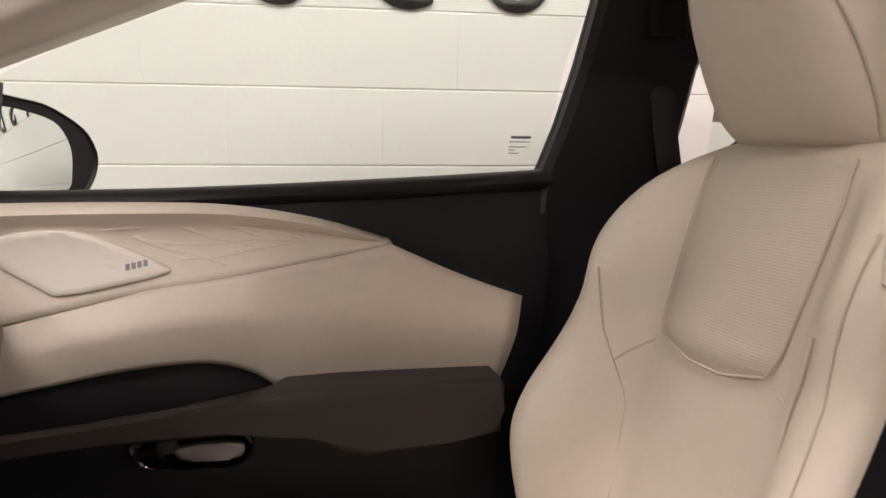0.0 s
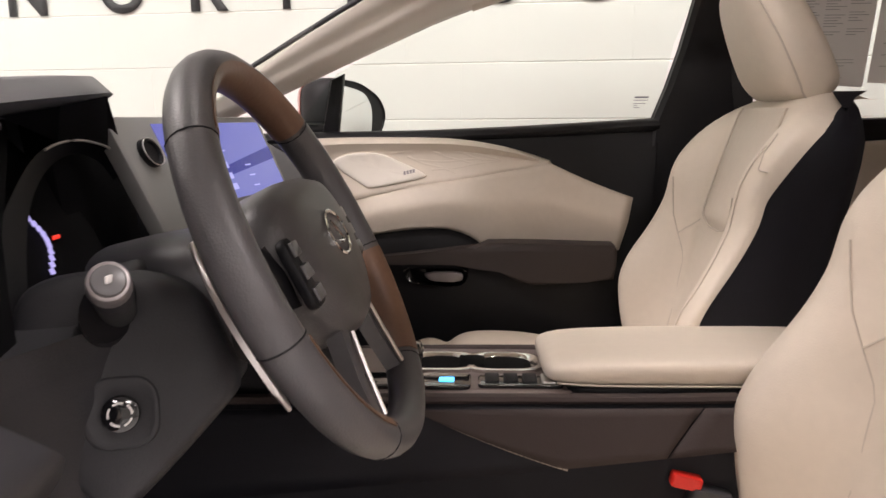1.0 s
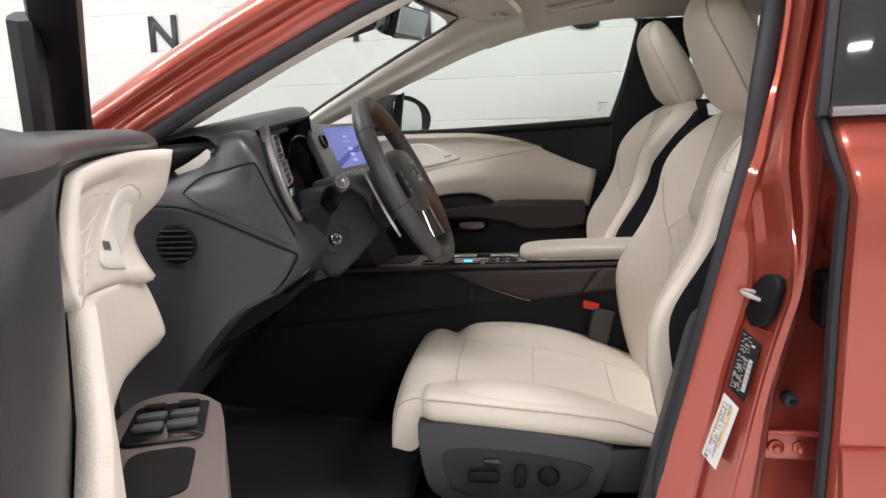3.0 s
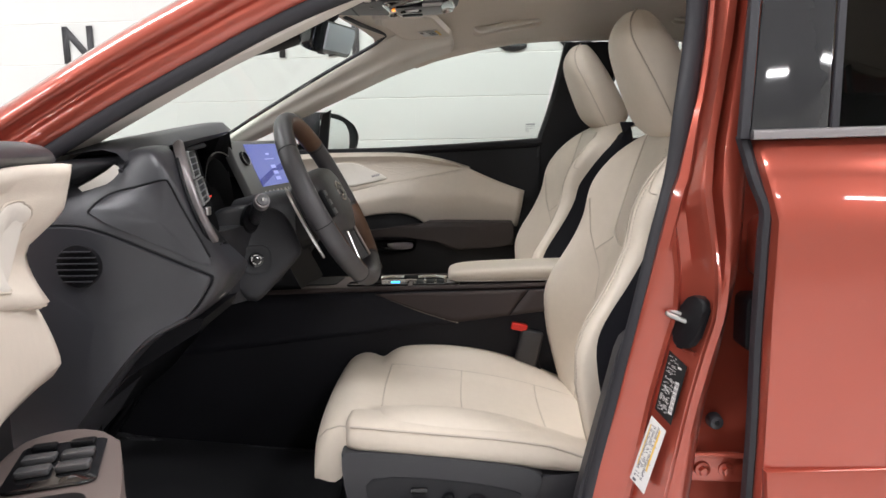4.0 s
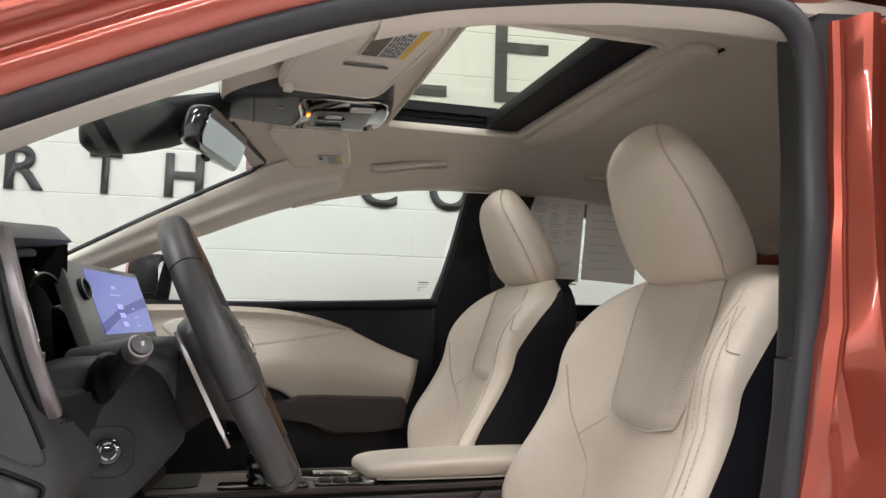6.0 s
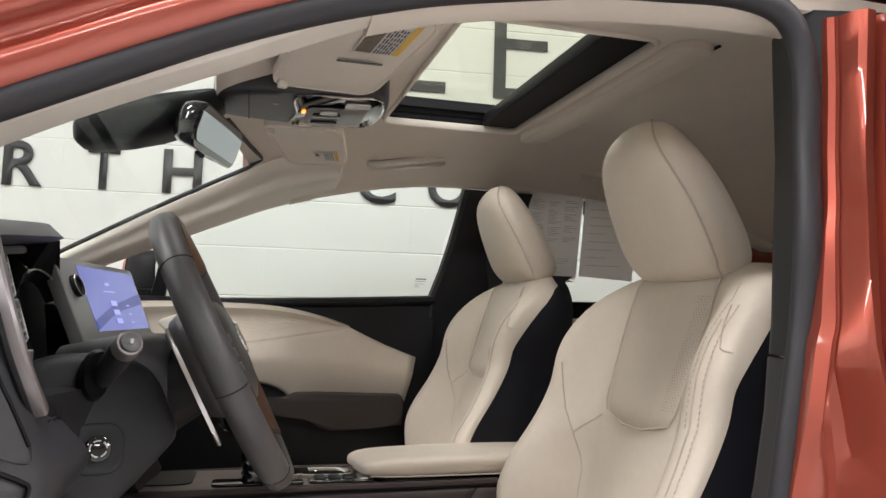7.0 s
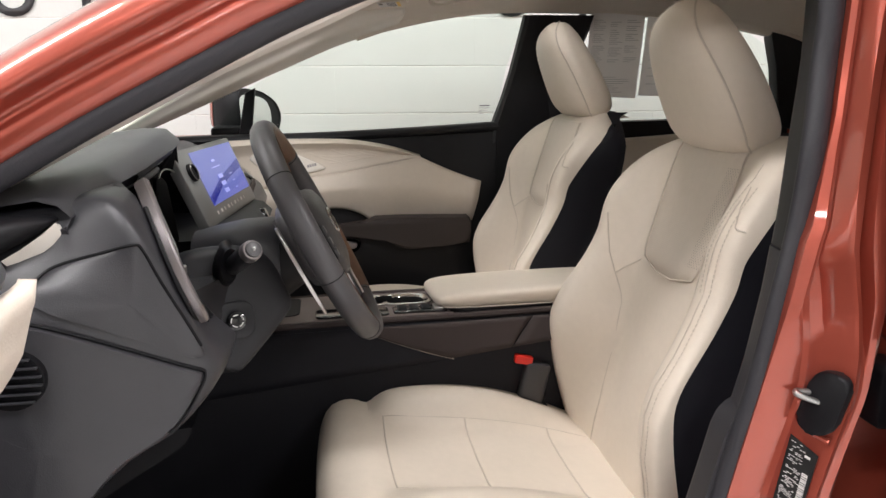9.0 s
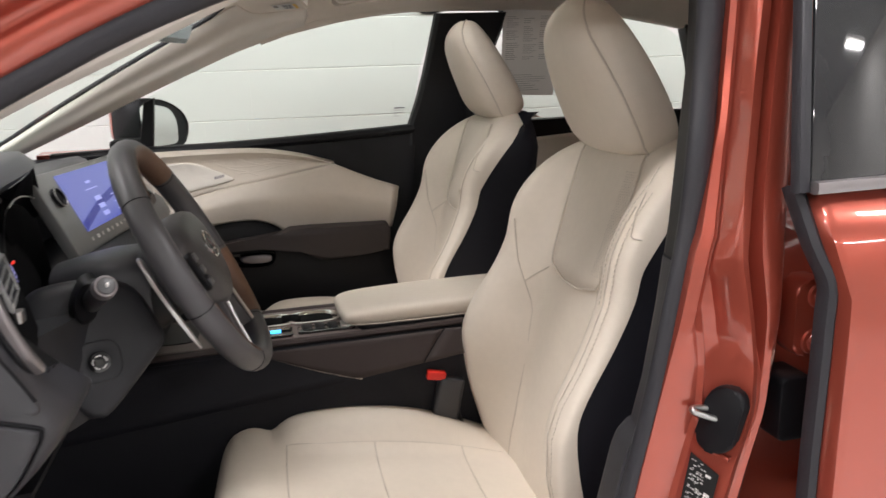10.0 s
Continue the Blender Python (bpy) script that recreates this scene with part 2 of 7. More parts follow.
def loft(rings, closed=True, cap=True, bm=None):
    bm = bm or bmesh.new()
    rows = [[bm.verts.new(p) for p in ring] for ring in rings]
    n = len(rows[0])
    for a, b in zip(rows, rows[1:]):
        for i in range(n if closed else n - 1):
            j = (i + 1) % n
            bm.faces.new((a[i], a[j], b[j], b[i]))
    if cap and closed:
        bm.faces.new(rows[0])
        bm.faces.new(rows[-1])
    return bm


def slab(outline, place, depth, bevel=0.0, segments=2, bm=None):
    """A plate: a 2D outline, put in space by place(u, v, w), w from 0 to depth, with rounded front and back edges."""
    own = bmesh.new()
    low = [own.verts.new((u, v, 0)) for u, v in outline]
    top = [own.verts.new((u, v, depth)) for u, v in outline]
    n = len(outline)
    own.faces.new(low[::-1])
    own.faces.new(top)
    for i in range(n):
        own.faces.new((low[i], low[(i + 1) % n], top[(i + 1) % n], top[i]))
    if bevel:
        rim = [e for e in own.edges if abs(e.verts[0].co.z - e.verts[1].co.z) < 1e-6]
        bmesh.ops.bevel(own, geom=rim, offset=bevel, segments=segments, profile=0.5, affect="EDGES", clamp_overlap=True)
    for v in own.verts:
        v.co = place(*v.co)
    if bm is None:
        return own
    tmp = bpy.data.meshes.new("tmp")
    own.to_mesh(tmp)
    own.free()
    bm.from_mesh(tmp)
    bpy.data.meshes.remove(tmp)
    return bm


def rounded(w, h, r, n=4, cx=0.0, cy=0.0):
    """A rounded rectangle's outline."""
    r = min(r, w / 2 - 1e-4, h / 2 - 1e-4)
    out = []
    for k, (sx, sy) in enumerate(((1, 1), (-1, 1), (-1, -1), (1, -1))):
        for i in range(n + 1):
            a = math.pi / 2 * (k + i / n)
            out.append((cx + sx * (w / 2 - r) + r * math.cos(a), cy + sy * (h / 2 - r) + r * math.sin(a)))
    return out


def box(center, size, bevel=0.004, m=None, segments=2, bm=None):
    """A rounded block, turned by m."""
    m = m or Matrix()
    c = Vector(center)
    return slab(rounded(size[0], size[1], max(bevel, 0.0005) * 1.5, 3), lambda u, v, w: c + m.to_3x3() @ Vector((u, v, w - size[2] / 2)), size[2], bevel, segments, bm)


def rod(a, b, ra, rb=None, n=14, bevel=0.0, bm=None):
    a, b = Vector(a), Vector(b)
    rb = ra if rb is None else rb
    ax = (b - a).normalized()
    u = ax.orthogonal().normalized()
    v = ax.cross(u)
    L = (b - a).length
    stations = [(0, ra), (L, rb)] if not bevel else [(0, ra - bevel), (bevel * .3, ra - bevel * .3), (bevel, ra), (L - bevel, rb), (L - bevel * .3, rb - bevel * .3), (L, rb - bevel)]
    rings = [[a + ax * d + (u * math.cos(t) + v * math.sin(t)) * r for t in (2 * math.pi * i / n for i in range(n))] for d, r in stations]
    return loft(rings, bm=bm)


def sweep(path, w, h=None, up=(0, 1, 0), closed=False, n=10, bm=None, flat=0.0):
    """A bar of oval section w x h along a path; h is across 'up'."""
    h = h or w
    path = [Vector(p) for p in path]
    m = len(path)
    rings = []
    for i, p in enumerate(path):
        if closed:
            d = path[(i + 1) % m] - path[i - 1]
        else:
            d = path[min(i + 1, m - 1)] - path[max(i - 1, 0)]
        d.normalize()
        a = Vector(up) - d * d.dot(Vector(up))
        a.normalize()
        b = d.cross(a)
        ring = []
        for k in range(n):
            t = 2 * math.pi * k / n
            c, s = math.cos(t), math.sin(t)
            ring.append(p + a * (math.copysign(abs(c) ** (1 - flat), c) * w / 2) + b * (math.copysign(abs(s) ** (1 - flat), s) * h / 2))
        rings.append(ring)
    if closed:
        rings.append(rings[0])
        bm = loft(rings, cap=False, bm=bm)
        bmesh.ops.remove_doubles(bm, verts=bm.verts, dist=1e-6)
        return bm
    return loft(rings, bm=bm)


def sheet(grid, bm=None):
    return loft(grid, closed=False, cap=False, bm=bm)


def bars(spots, place, depth=0.0006):
    """Plain bars for small print: (u, v, width, height) in the plane of place."""
    bm = bmesh.new()
    for u, v, w, h in spots:
        slab([(u, v), (u + w, v), (u + w, v + h), (u, v + h)], place, depth, bm=bm)
    return bm


def stitches(path, length=0.006, gap=0.004, r=0.0007):
    """A row of small thread stitches along a path."""
    pts = [Vector(p) for p in path]
    bm = bmesh.new()
    run, nxt = 0.0, 0.0
    for a, b in zip(pts, pts[1:]):
        L = (b - a).length
        if L < 1e-6:
            continue
        d = (b - a) / L
        while nxt < run + L:
            s = a + d * (nxt - run)
            rod(s, s + d * length, r, n=5, bm=bm)
            nxt += length + gap
        run += L
    return bm


# ---- the showroom ----
WALL_C, WALL_S = math.cos(radians(6)), math.sin(radians(6))


def on_wall(u, z, d=0.0):
    """A point of the block wall: u metres along it, z up, d out of it towards the car."""
    return Vector((WALL_C * u - WALL_S * d, 1.66 - WALL_S * u - WALL_C * d, z))


def room():
    def slab_room(name, a, b, mat, label):
        bm = bmesh.new()
        c = [(x + y) / 2 for x, y in zip(a, b)]
        s = [abs(y - x) for x, y in zip(a, b)]
        bmesh.ops.create_cube(bm, size=1, matrix=Matrix.LocRotScale(c, None, s))
        return tagged(part(name, bm, mat, smooth=False), label, name.split("_")[0], kind="structure")
    # the unseen floor is paled so that it bounces light up into the cabin
    slab_room("floor", (-6, -11, -0.2), (6, 2.6, 0), CONCRETE, "polished concrete showroom floor, paled to bounce light")
    slab_room("ceiling", (-6, -11, 3.6), (6, 2.6, 3.8), CEILING, "plain grey showroom ceiling")
    slab_room("wall_south", (-6, -11.2, 0), (6, -11, 3.6), WALL_PLAIN, "plain white painted wall")
    slab_room("wall_west", (-6.2, -11, 0), (-6, 2.6, 3.6), WALL_PLAIN, "plain white painted wall")
    slab_room("wall_east", (6, -11, 0), (6.2, 2.6, 3.6), WALL_PLAIN, "plain white painted wall")
    bm = slab([(-6.2, 0), (6.2, 0), (6.2, 3.6), (-6.2, 3.6)], lambda u, v, w: on_wall(u, v, -0.0035 - w), 0.2)
    return tagged(part("wall_north", bm, WALL_PLAIN, smooth=False), "white painted concrete block wall with recessed joints", "wall", kind="structure")


WALL = room()


def ceiling_light(x, y):
    t = thing("ceiling_light", "white ceiling light with two long tubes", "light", "ceiling lights", at=(x, y, 3.52))
    part("housing", box((0, 0, 0.05), (1.3, 0.34, 0.06), 0.01), WALL_PLAIN, t)
    for s in (-0.08, 0.08):
        part("tube", rod((-0.6, s, 0.0), (0.6, s, 0.0), 0.022), LAMP, t)
    lamp = bpy.data.lights.new("tube_glow", "AREA")
    lamp.shape, lamp.size, lamp.size_y = "RECTANGLE", 1.2, 0.3
    lamp.energy, lamp.color = LAMP_POWER * (1.15 if y < -5 else 1.0 if y < -1 else 0.90), (1.0, 0.985, 1.0)
    g = new("tube_glow", lamp)
    g.parent = t
    g.location = (0, 0, -0.03)


LAMP_POWER = 48.0
for lx in (-2.6, 0.2, 3.0):
    for ly in (-6.2, -2.0, 0.1):
        ceiling_light(lx - (1.0 if ly < -1 else 0), ly)
ceiling_light(4.8, -5.3)
# added fill lamp ahead of the car, out of view, brightening the far pillar
ceiling_light(-4.9, -0.9)


def wall_sign():
    """The painted words on the block wall, letter by letter, and the foot of the larger word above them."""
    t = thing("wall_sign", "charcoal capital letters on the white block wall", "sign", at=on_wall(0, 1.53))
    back = Matrix.Translation(-t.location)

    def letter(ch, u, z, high, wide):
        cu = bpy.data.curves.new("letter", "FONT")
        cu.body, cu.size, cu.offset, cu.resolution_u = ch, 1.0, 0.022, 5
        tmp = new("letter_curve", cu)
        me = bpy.data.meshes.new_from_object(tmp.evaluated_get(bpy.context.evaluated_depsgraph_get()))
        bpy.data.objects.remove(tmp)
        co = np.array([v.co[:] for v in me.vertices])
        lo, hi = co.min(0), co.max(0)
        k = (co - lo) / np.maximum(hi - lo, 1e-6)
        bm = bmesh.new()
        bm.from_mesh(me)
        bpy.data.meshes.remove(me)
        bmesh.ops.remove_doubles(bm, verts=bm.verts, dist=1e-4)
        for v in bm.verts:
            a = ((v.co.x - lo[0]) / (hi[0] - lo[0]) - 0.5) * wide + u
            b = (v.co.y - lo[1]) / (hi[1] - lo[1]) * high + z
            v.co = back @ on_wall(a, b, 0.004)
        ext = bmesh.ops.extrude_face_region(bm, geom=bm.faces[:])
        for v in ext["geom"]:
            if isinstance(v, bmesh.types.BMVert):
                v.co += Vector((-WALL_S, -WALL_C, 0)) * 0.004
        part("letter", bm, LETTER, t, smooth=False)

    widths = {"O": 0.185, "D": 0.155, "C": 0.165, "N": 0.165, "H": 0.155, "R": 0.15, "A": 0.18, "T": 0.125, "S": 0.125, "L": 0.11, "E": 0.115}
    for i, ch in enumerate("NORTH"):
        letter(ch, (-2.03, -1.625, -1.27, -0.965, -0.655)[i], 1.53, 0.183, widths[ch])
    for i, ch in enumerate("SCOTTSDALE"):
        letter(ch, -0.165 + 0.312 * i, 1.528 if ch in "SCO" else 1.53, 0.187, widths[ch])
    for bits in (((0.11, 2.035, 0.055, 0.50), (0.11, 2.035, 0.32, 0.048)),
                 ((0.645, 2.03, 0.055, 0.50), (0.645, 2.03, 0.27, 0.048), (0.645, 2.258, 0.245, 0.046), (0.645, 2.482, 0.27, 0.048))):
        bm = bmesh.new()
        for k, (u, z, w, h) in enumerate(bits):
            slab([(u, z), (u + w, z), (u + w, z + h), (u, z + h)], lambda a, b, c, k=k: back @ on_wall(a, b, 0.003 + c), 0.004 + 0.0006 * k, bm=bm)
        part("letter", bm, LETTER, t, smooth=False)


# ---- the car's body ----
CAR = thing("car", "copper-red metallic car with its driver door wide open", "car")

# the lower edge of the side rails, over the length of the car, alike on both sides
RAIL = [(-1.05, 1.06), (-0.9, 1.125), (-0.75, 1.19), (-0.609, 1.253), (-0.459, 1.317), (-0.333, 1.371), (-0.17, 1.425), (0.0, 1.461), (0.15, 1.480), (0.3, 1.483), (0.6, 1.480), (0.9, 1.455), (1.2, 1.40), (1.5, 1.30)]
# the same edge on the driver's side, with its deeper cover
RAIL_D = [(-1.05, 0.985), (-0.9, 1.08), (-0.769, 1.153), (-0.69, 1.195), (-0.62, 1.231), (-0.55, 1.269), (-0.477, 1.302), (-0.405, 1.334), (-0.368, 1.351), (-0.3, 1.383), (-0.25, 1.405), (-0.17, 1.428), (-0.097, 1.441), (0.046, 1.457), (0.161, 1.464), (0.25, 1.465), (0.6, 1.462), (0.9, 1.44), (1.2, 1.385), (1.5, 1.285)]
# the upper edge of the windscreen pillars' trim
SCREEN_EDGE = [(-1.1, 1.06), (-0.87, 1.204), (-0.774, 1.252), (-0.68, 1.317), (-0.48, 1.425), (-0.36, 1.487), (-0.30, 1.515)]
# the same on the passenger's side, where it borders the glass
SCREEN_EDGE_P = [(-1.1, 1.075), (-0.95, 1.155), (-0.85, 1.214), (-0.75, 1.269), (-0.65, 1.323), (-0.55, 1.375), (-0.45, 1.425), (-0.4, 1.449), (-0.37, 1.466), (-0.35, 1.482), (-0.25, 1.515)]
# the opening of the driver's door: the run of its rubber seal
SEAL = [(0.055, -0.830, 0.40), (0.092, -0.830, 0.57), (0.128, -0.828, 0.72), (0.146, -0.827, 0.80), (0.169, -0.827, 0.90), (0.193, -0.818, 1.0), (0.220, -0.803, 1.10), (0.233, -0.795, 1.20), (0.251, -0.772, 1.30),
        (0.257, -0.766, 1.37), (0.251, -0.763, 1.43), (0.222, -0.763, 1.467), (0.16, -0.765, 1.478), (0.07, -0.767, 1.472), (-0.02, -0.768, 1.463), (-0.13, -0.768, 1.444), (-0.20, -0.768, 1.430), (-0.25, -0.768, 1.4165),
        (-0.30, -0.767, 1.4015), (-0.35, -0.766, 1.384), (-0.40, -0.766, 1.364), (-0.45, -0.767, 1.341), (-0.55, -0.778, 1.289), (-0.65, -0.790, 1.236), (-0.75, -0.805, 1.177), (-0.87, -0.820, 1.10), (-0.93, -0.832, 0.98), (-0.95, -0.832, 0.80),
        (-0.93, -0.832, 0.60), (-0.86, -0.832, 0.44), (-0.75, -0.832, 0.395), (-0.3, -0.832, 0.39)]


def seal_x(z):
    return lerp([(0.40, 0.055), (0.57, 0.092), (0.72, 0.128), (0.8, 0.146), (0.9, 0.169), (1.0, 0.193), (1.1, 0.220), (1.2, 0.233), (1.3, 0.251), (1.37, 0.257), (1.5, 0.262)], z)


def seal_y(z):
    return lerp([(0.40, -0.830), (0.9, -0.827), (1.0, -0.818), (1.1, -0.803), (1.2, -0.795), (1.3, -0.772), (1.37, -0.766), (1.5, -0.763)], z)


def rail_y(x):
    """How far the seal and the painted rail lean inwards over the door's length."""
    return lerp([(-0.95, 0.0), (-0.75, 0.027), (-0.65, 0.042), (-0.55, 0.054), (-0.45, 0.064), (-0.2, 0.064), (0.25, 0.066), (0.45, 0.02), (1.3, 0.0)], x)



def body():
    # rubber seal round the door opening
    path = spline(SEAL, 5, closed=True)
    part("door_seal", sweep(path, 0.026, 0.034, closed=True, n=16), RUBBER, CAR, "black rubber door seal")
    # windscreen pillar and roof rail on the driver's side, painted
    run = [(-1.25, 0.93), (-1.05, 1.03), (-0.9, 1.10), (-0.75, 1.190), (-0.65, 1.249), (-0.55, 1.302), (-0.45, 1.354), (-0.35, 1.398), (-0.25, 1.429), (-0.13, 1.457), (-0.02, 1.476), (0.07, 1.485), (0.16, 1.491), (0.24, 1.492), (0.30, 1.505), (0.36, 1.53), (0.45, 1.57), (0.6, 1.58), (0.9, 1.55), (1.3, 1.45)]
    section = [(-0.822, -0.004), (-0.838, -0.008), (-0.850, 0.004), (-0.853, 0.022), (-0.846, 0.034), (-0.850, 0.044), (-0.866, 0.054), (-0.866, 0.068), (-0.846, 0.088), (-0.805, 0.108), (-0.755, 0.118), (-0.70, 0.122), (-0.70, 0.112), (-0.81, 0.07)]
    section = [(p[0], p[1]) for p in spline([(a, b, 0) for a, b in section], 3, closed=True)]
    rings = [[(x, y + rail_y(x), z + dz) for y, dz in section] for x, z in (tuple(p)[:2] for p in spline([(a, b, 0) for a, b in run], 4))]
    part("roof_rail", loft(rings), RED, CAR, "copper-red windscreen pillar and roof rail", sharp=75)
    # the same on the passenger's side, plainer
    section = [(-0.74, 0.035), (-0.80, 0.058), (-0.835, 0.085), (-0.805, 0.108), (-0.755, 0.118), (-0.70, 0.122), (-0.70, 0.112)]
    rings = [[(x, -y, z + dz + 0.045 * min(1, max(0, (x + 0.40) / 0.2))) for y, dz in section] for x, z in (tuple(p)[:2] for p in spline([(a, b, 0) for a, b in run if a > -0.2], 2))]
    part("roof_rail", loft(rings), RED, CAR, "copper-red windscreen pillar and roof rail")
    # door pillar jamb behind the front seat: two ridges that meet, and a deep recess for the rear door's hinges
    rows = []
    for k in range(59):
        z = 0.30 + 1.16 * k / 58
        s = seal_x(z)
        A = lerp([(0.30, 0.150), (0.55, 0.188), (0.683, 0.213), (0.751, 0.226), (0.828, 0.245), (0.887, 0.261), (0.948, 0.262), (1.016, 0.253), (1.08, 0.245), (1.15, 0.252), (1.3, 0.284), (1.46, 0.302)], z)
        B = lerp([(0.30, 0.166), (0.55, 0.204), (0.683, 0.229), (0.751, 0.242), (0.828, 0.261), (0.887, 0.277), (0.93, 0.281), (1.013, 0.284), (1.08, 0.277), (1.15, 0.282), (1.3, 0.313), (1.46, 0.332)], z)
        E = lerp([(0.30, 0.205), (0.55, 0.238), (0.68, 0.252), (0.75, 0.262), (0.843, 0.282), (0.94, 0.300), (1.016, 0.308), (1.09, 0.312), (1.15, 0.318), (1.3, 0.343), (1.46, 0.356)], z)
        top = lerp([(0.30, -0.880), (0.9, -0.886), (1.0, -0.884), (1.08, -0.876), (1.15, -0.864), (1.3, -0.827), (1.46, -0.815)], z)
        yf = lerp([(1.0, -0.852), (1.1, -0.840), (1.2, -0.818), (1.3, -0.797), (1.46, -0.787)], z)
        wide = min(1, max(0, (z - 1.05) / 0.1))
        tuck = min(1, max(0, (z - 1.08) / 0.15))
        apart = min(1, max(0, (z - 0.93) / 0.08))
        dip = lerp([(0.30, 0.002), (0.80, 0.003), (0.92, 0.006), (0.98, 0.020), (1.2, 0.020), (1.46, 0.008)], z)
        hole = lerp([(0.30, 0.35), (0.70, 0.35), (0.75, 0.9), (0.90, 1.0), (1.06, 1.0), (1.14, 0.25), (1.2, 0.1)], z)
        run = [(s - 0.004 + 0.020 * tuck, yf + 0.032), (s - 0.004 + 0.020 * tuck, yf + 0.010), (s + 0.010 + 0.011 * tuck, yf + 0.004), (A - 0.050, yf + 0.006), (A - 0.044, yf + 0.001), (A - 0.037, yf + 0.010), (A - 0.021 - 0.004 * wide, (yf + top) / 2 + 0.004 + dip), (A - 0.006 - 0.004 * wide, top + 0.006), (A - 0.003 * wide, top), (A + 0.006 + 0.003 * wide, top + 0.001),
               ((A + B) / 2 - 0.003, top + 0.002 + 0.024 * apart), ((A + B) / 2 + 0.003, top + 0.002 + 0.024 * apart), (B - 0.005, top + 0.002), (B + 0.003, top), (E - 0.010, top + 0.004), (E - 0.002, top + 0.012), (E + 0.006, top + 0.012 + 0.050 * hole), (E + 0.020, top + 0.012 + 0.062 * hole),
               (0.44, top + 0.03 + 0.05 * hole), (0.45, -0.755), (s + 0.02 + 0.012 * tuck, -0.755)]
        keep = -0.893 + 0.26 * (z - 1.165)
        out, last = [], -9
        for i, (x, y) in enumerate(run):
            if 1 < i < 19:
                x = max(x, last + 0.0012)
                last = x
            out.append((x, max(y, keep) if z > 1.12 and x > 0.315 else y, z))
        rows.append(out)
    part("door_jamb", loft([[Vector(p) for p in r] for r in rows]), RED, CAR, "copper-red door jamb with pressed ridges")
    # sill under the door opening
    sec = [(-0.70, 0.36), (-0.80, 0.375), (-0.845, 0.36), (-0.90, 0.33), (-0.93, 0.25), (-0.90, 0.18), (-0.70, 0.18)]
    part("sill", loft([[(x, y, z) for y, z in sec] for x in (-1.0, -0.5, 0.0, 0.34)]), RED, CAR)
    sec = [(-0.62, 0.34), (-0.66, 0.385), (-0.79, 0.392), (-0.80, 0.37), (-0.64, 0.33)]
    part("sill_cover", loft([[(x, y, z) for y, z in sec] for x in (-0.92, -0.4, 0.13)]), BLACK, CAR, "black plastic sill cover")
    # front wing and bonnet
    rows = []
    for k in range(13):
        x = -0.90 - 1.05 * k / 12
        zt = 1.08 - 0.10 * (k / 12) ** 1.6
        rows.append([(x, -0.905, 0.55), (x, -0.945, 0.75), (x, -0.935, 0.92), (x, -0.90, zt - 0.03), (x, -0.84, zt), (x, -0.72, zt + 0.015)])
    thicken(part("wing", sheet(rows), RED, CAR, "copper-red front wing"), 0.006)
    rows = []
    for k in range(11):
        x = -1.18 - 0.85 * k / 10
        rows.append([(x - 0.10 * (1 - (y / 0.72) ** 2), y, 1.10 - 0.14 * (k / 10) ** 1.5 + 0.02 * (1 - (y / 0.72) ** 2)) for y in [-0.72 + 1.44 * i / 12 for i in range(13)]])
    thicken(part("bonnet", sheet(rows), RED, CAR, "copper-red bonnet"), 0.006)
    # roof skin with the sunroof's opening
    xs = [-0.40, -0.30, -0.18, -0.07, 0.0, 0.12, 0.24, 0.35, 0.5, 0.7, 0.9, 1.1, 1.3, 1.5]
    ys = [-0.72, -0.6, -0.5, -0.40, -0.2, 0.0, 0.2, 0.40, 0.5, 0.6, 0.72]

    def roof_z(x, y):
        return 1.645 - 0.10 * (y / 0.72) ** 2 * abs(y / 0.72) - 0.35 * max(0, -0.05 - x) ** 1.35 - 0.10 * max(0, x - 0.5) ** 1.6
    bm = bmesh.new()
    vs = [[bm.verts.new((x, y, roof_z(x, y))) for y in ys] for x in xs]
    for i in range(len(xs) - 1):
        for j in range(len(ys) - 1):
            if -0.07 <= xs[i] < 0.35 and -0.40 <= ys[j] < 0.40:
                continue
            bm.faces.new((vs[i][j], vs[i + 1][j], vs[i + 1][j + 1], vs[i][j + 1]))
    thicken(part("roof", bm, RED, CAR, "copper-red roof panel"), 0.006)
    # rear body, closing the cabin behind the back seat
    rows = []
    for k in range(9):
        a = k / 8
        rows.append([(1.55 + 0.3 * a, y, 1.47 - 0.55 * a - 0.05 * (y / 0.7) ** 2) for y in (-0.74, -0.5, 0, 0.5, 0.74)])
    thicken(part("tailgate", sheet(rows), TINT, CAR, "dark tinted rear window"), 0.006)
    part("rear_panel", box((1.72, 0, 0.62), (0.3, 1.75, 0.75), 0.05), RED, CAR)
    # floor pan with carpet
    rows = []
    for y in (-0.64, -0.6, -0.35, -0.18, 0.18, 0.35, 0.62, 0.74):
        rows.append([(x, y, z) for x, z in ((-1.35, 0.78), (-1.2, 0.60), (-1.05, 0.44), (-0.92, 0.36), (-0.5, 0.335), (0.1, 0.345), (0.5, 0.36), (1.0, 0.40), (1.6, 0.42))])
    thicken(part("carpet", sheet(rows), CARPET, CAR, "black carpet on the cabin floor"), 0.03, -1)
    # bulkhead ahead of the footwells
    part("bulkhead", box((-1.36, 0, 0.82), (0.06, 1.6, 0.65), 0.01), CARPET, CAR)
    # inner side wall by the passenger's feet and the driver's
    for s in (-1, 1):
        part("kick_panel", slab([(-1.33, 0.36), (-0.80, 0.36), (-0.80, 0.70), (-0.70, 0.84), (-0.75, 1.0), (-1.33, 1.05)], lambda u, v, w, s=s: Vector((u, s * (0.70 + w), v)), 0.05, 0.006), BLACK, CAR)


body()


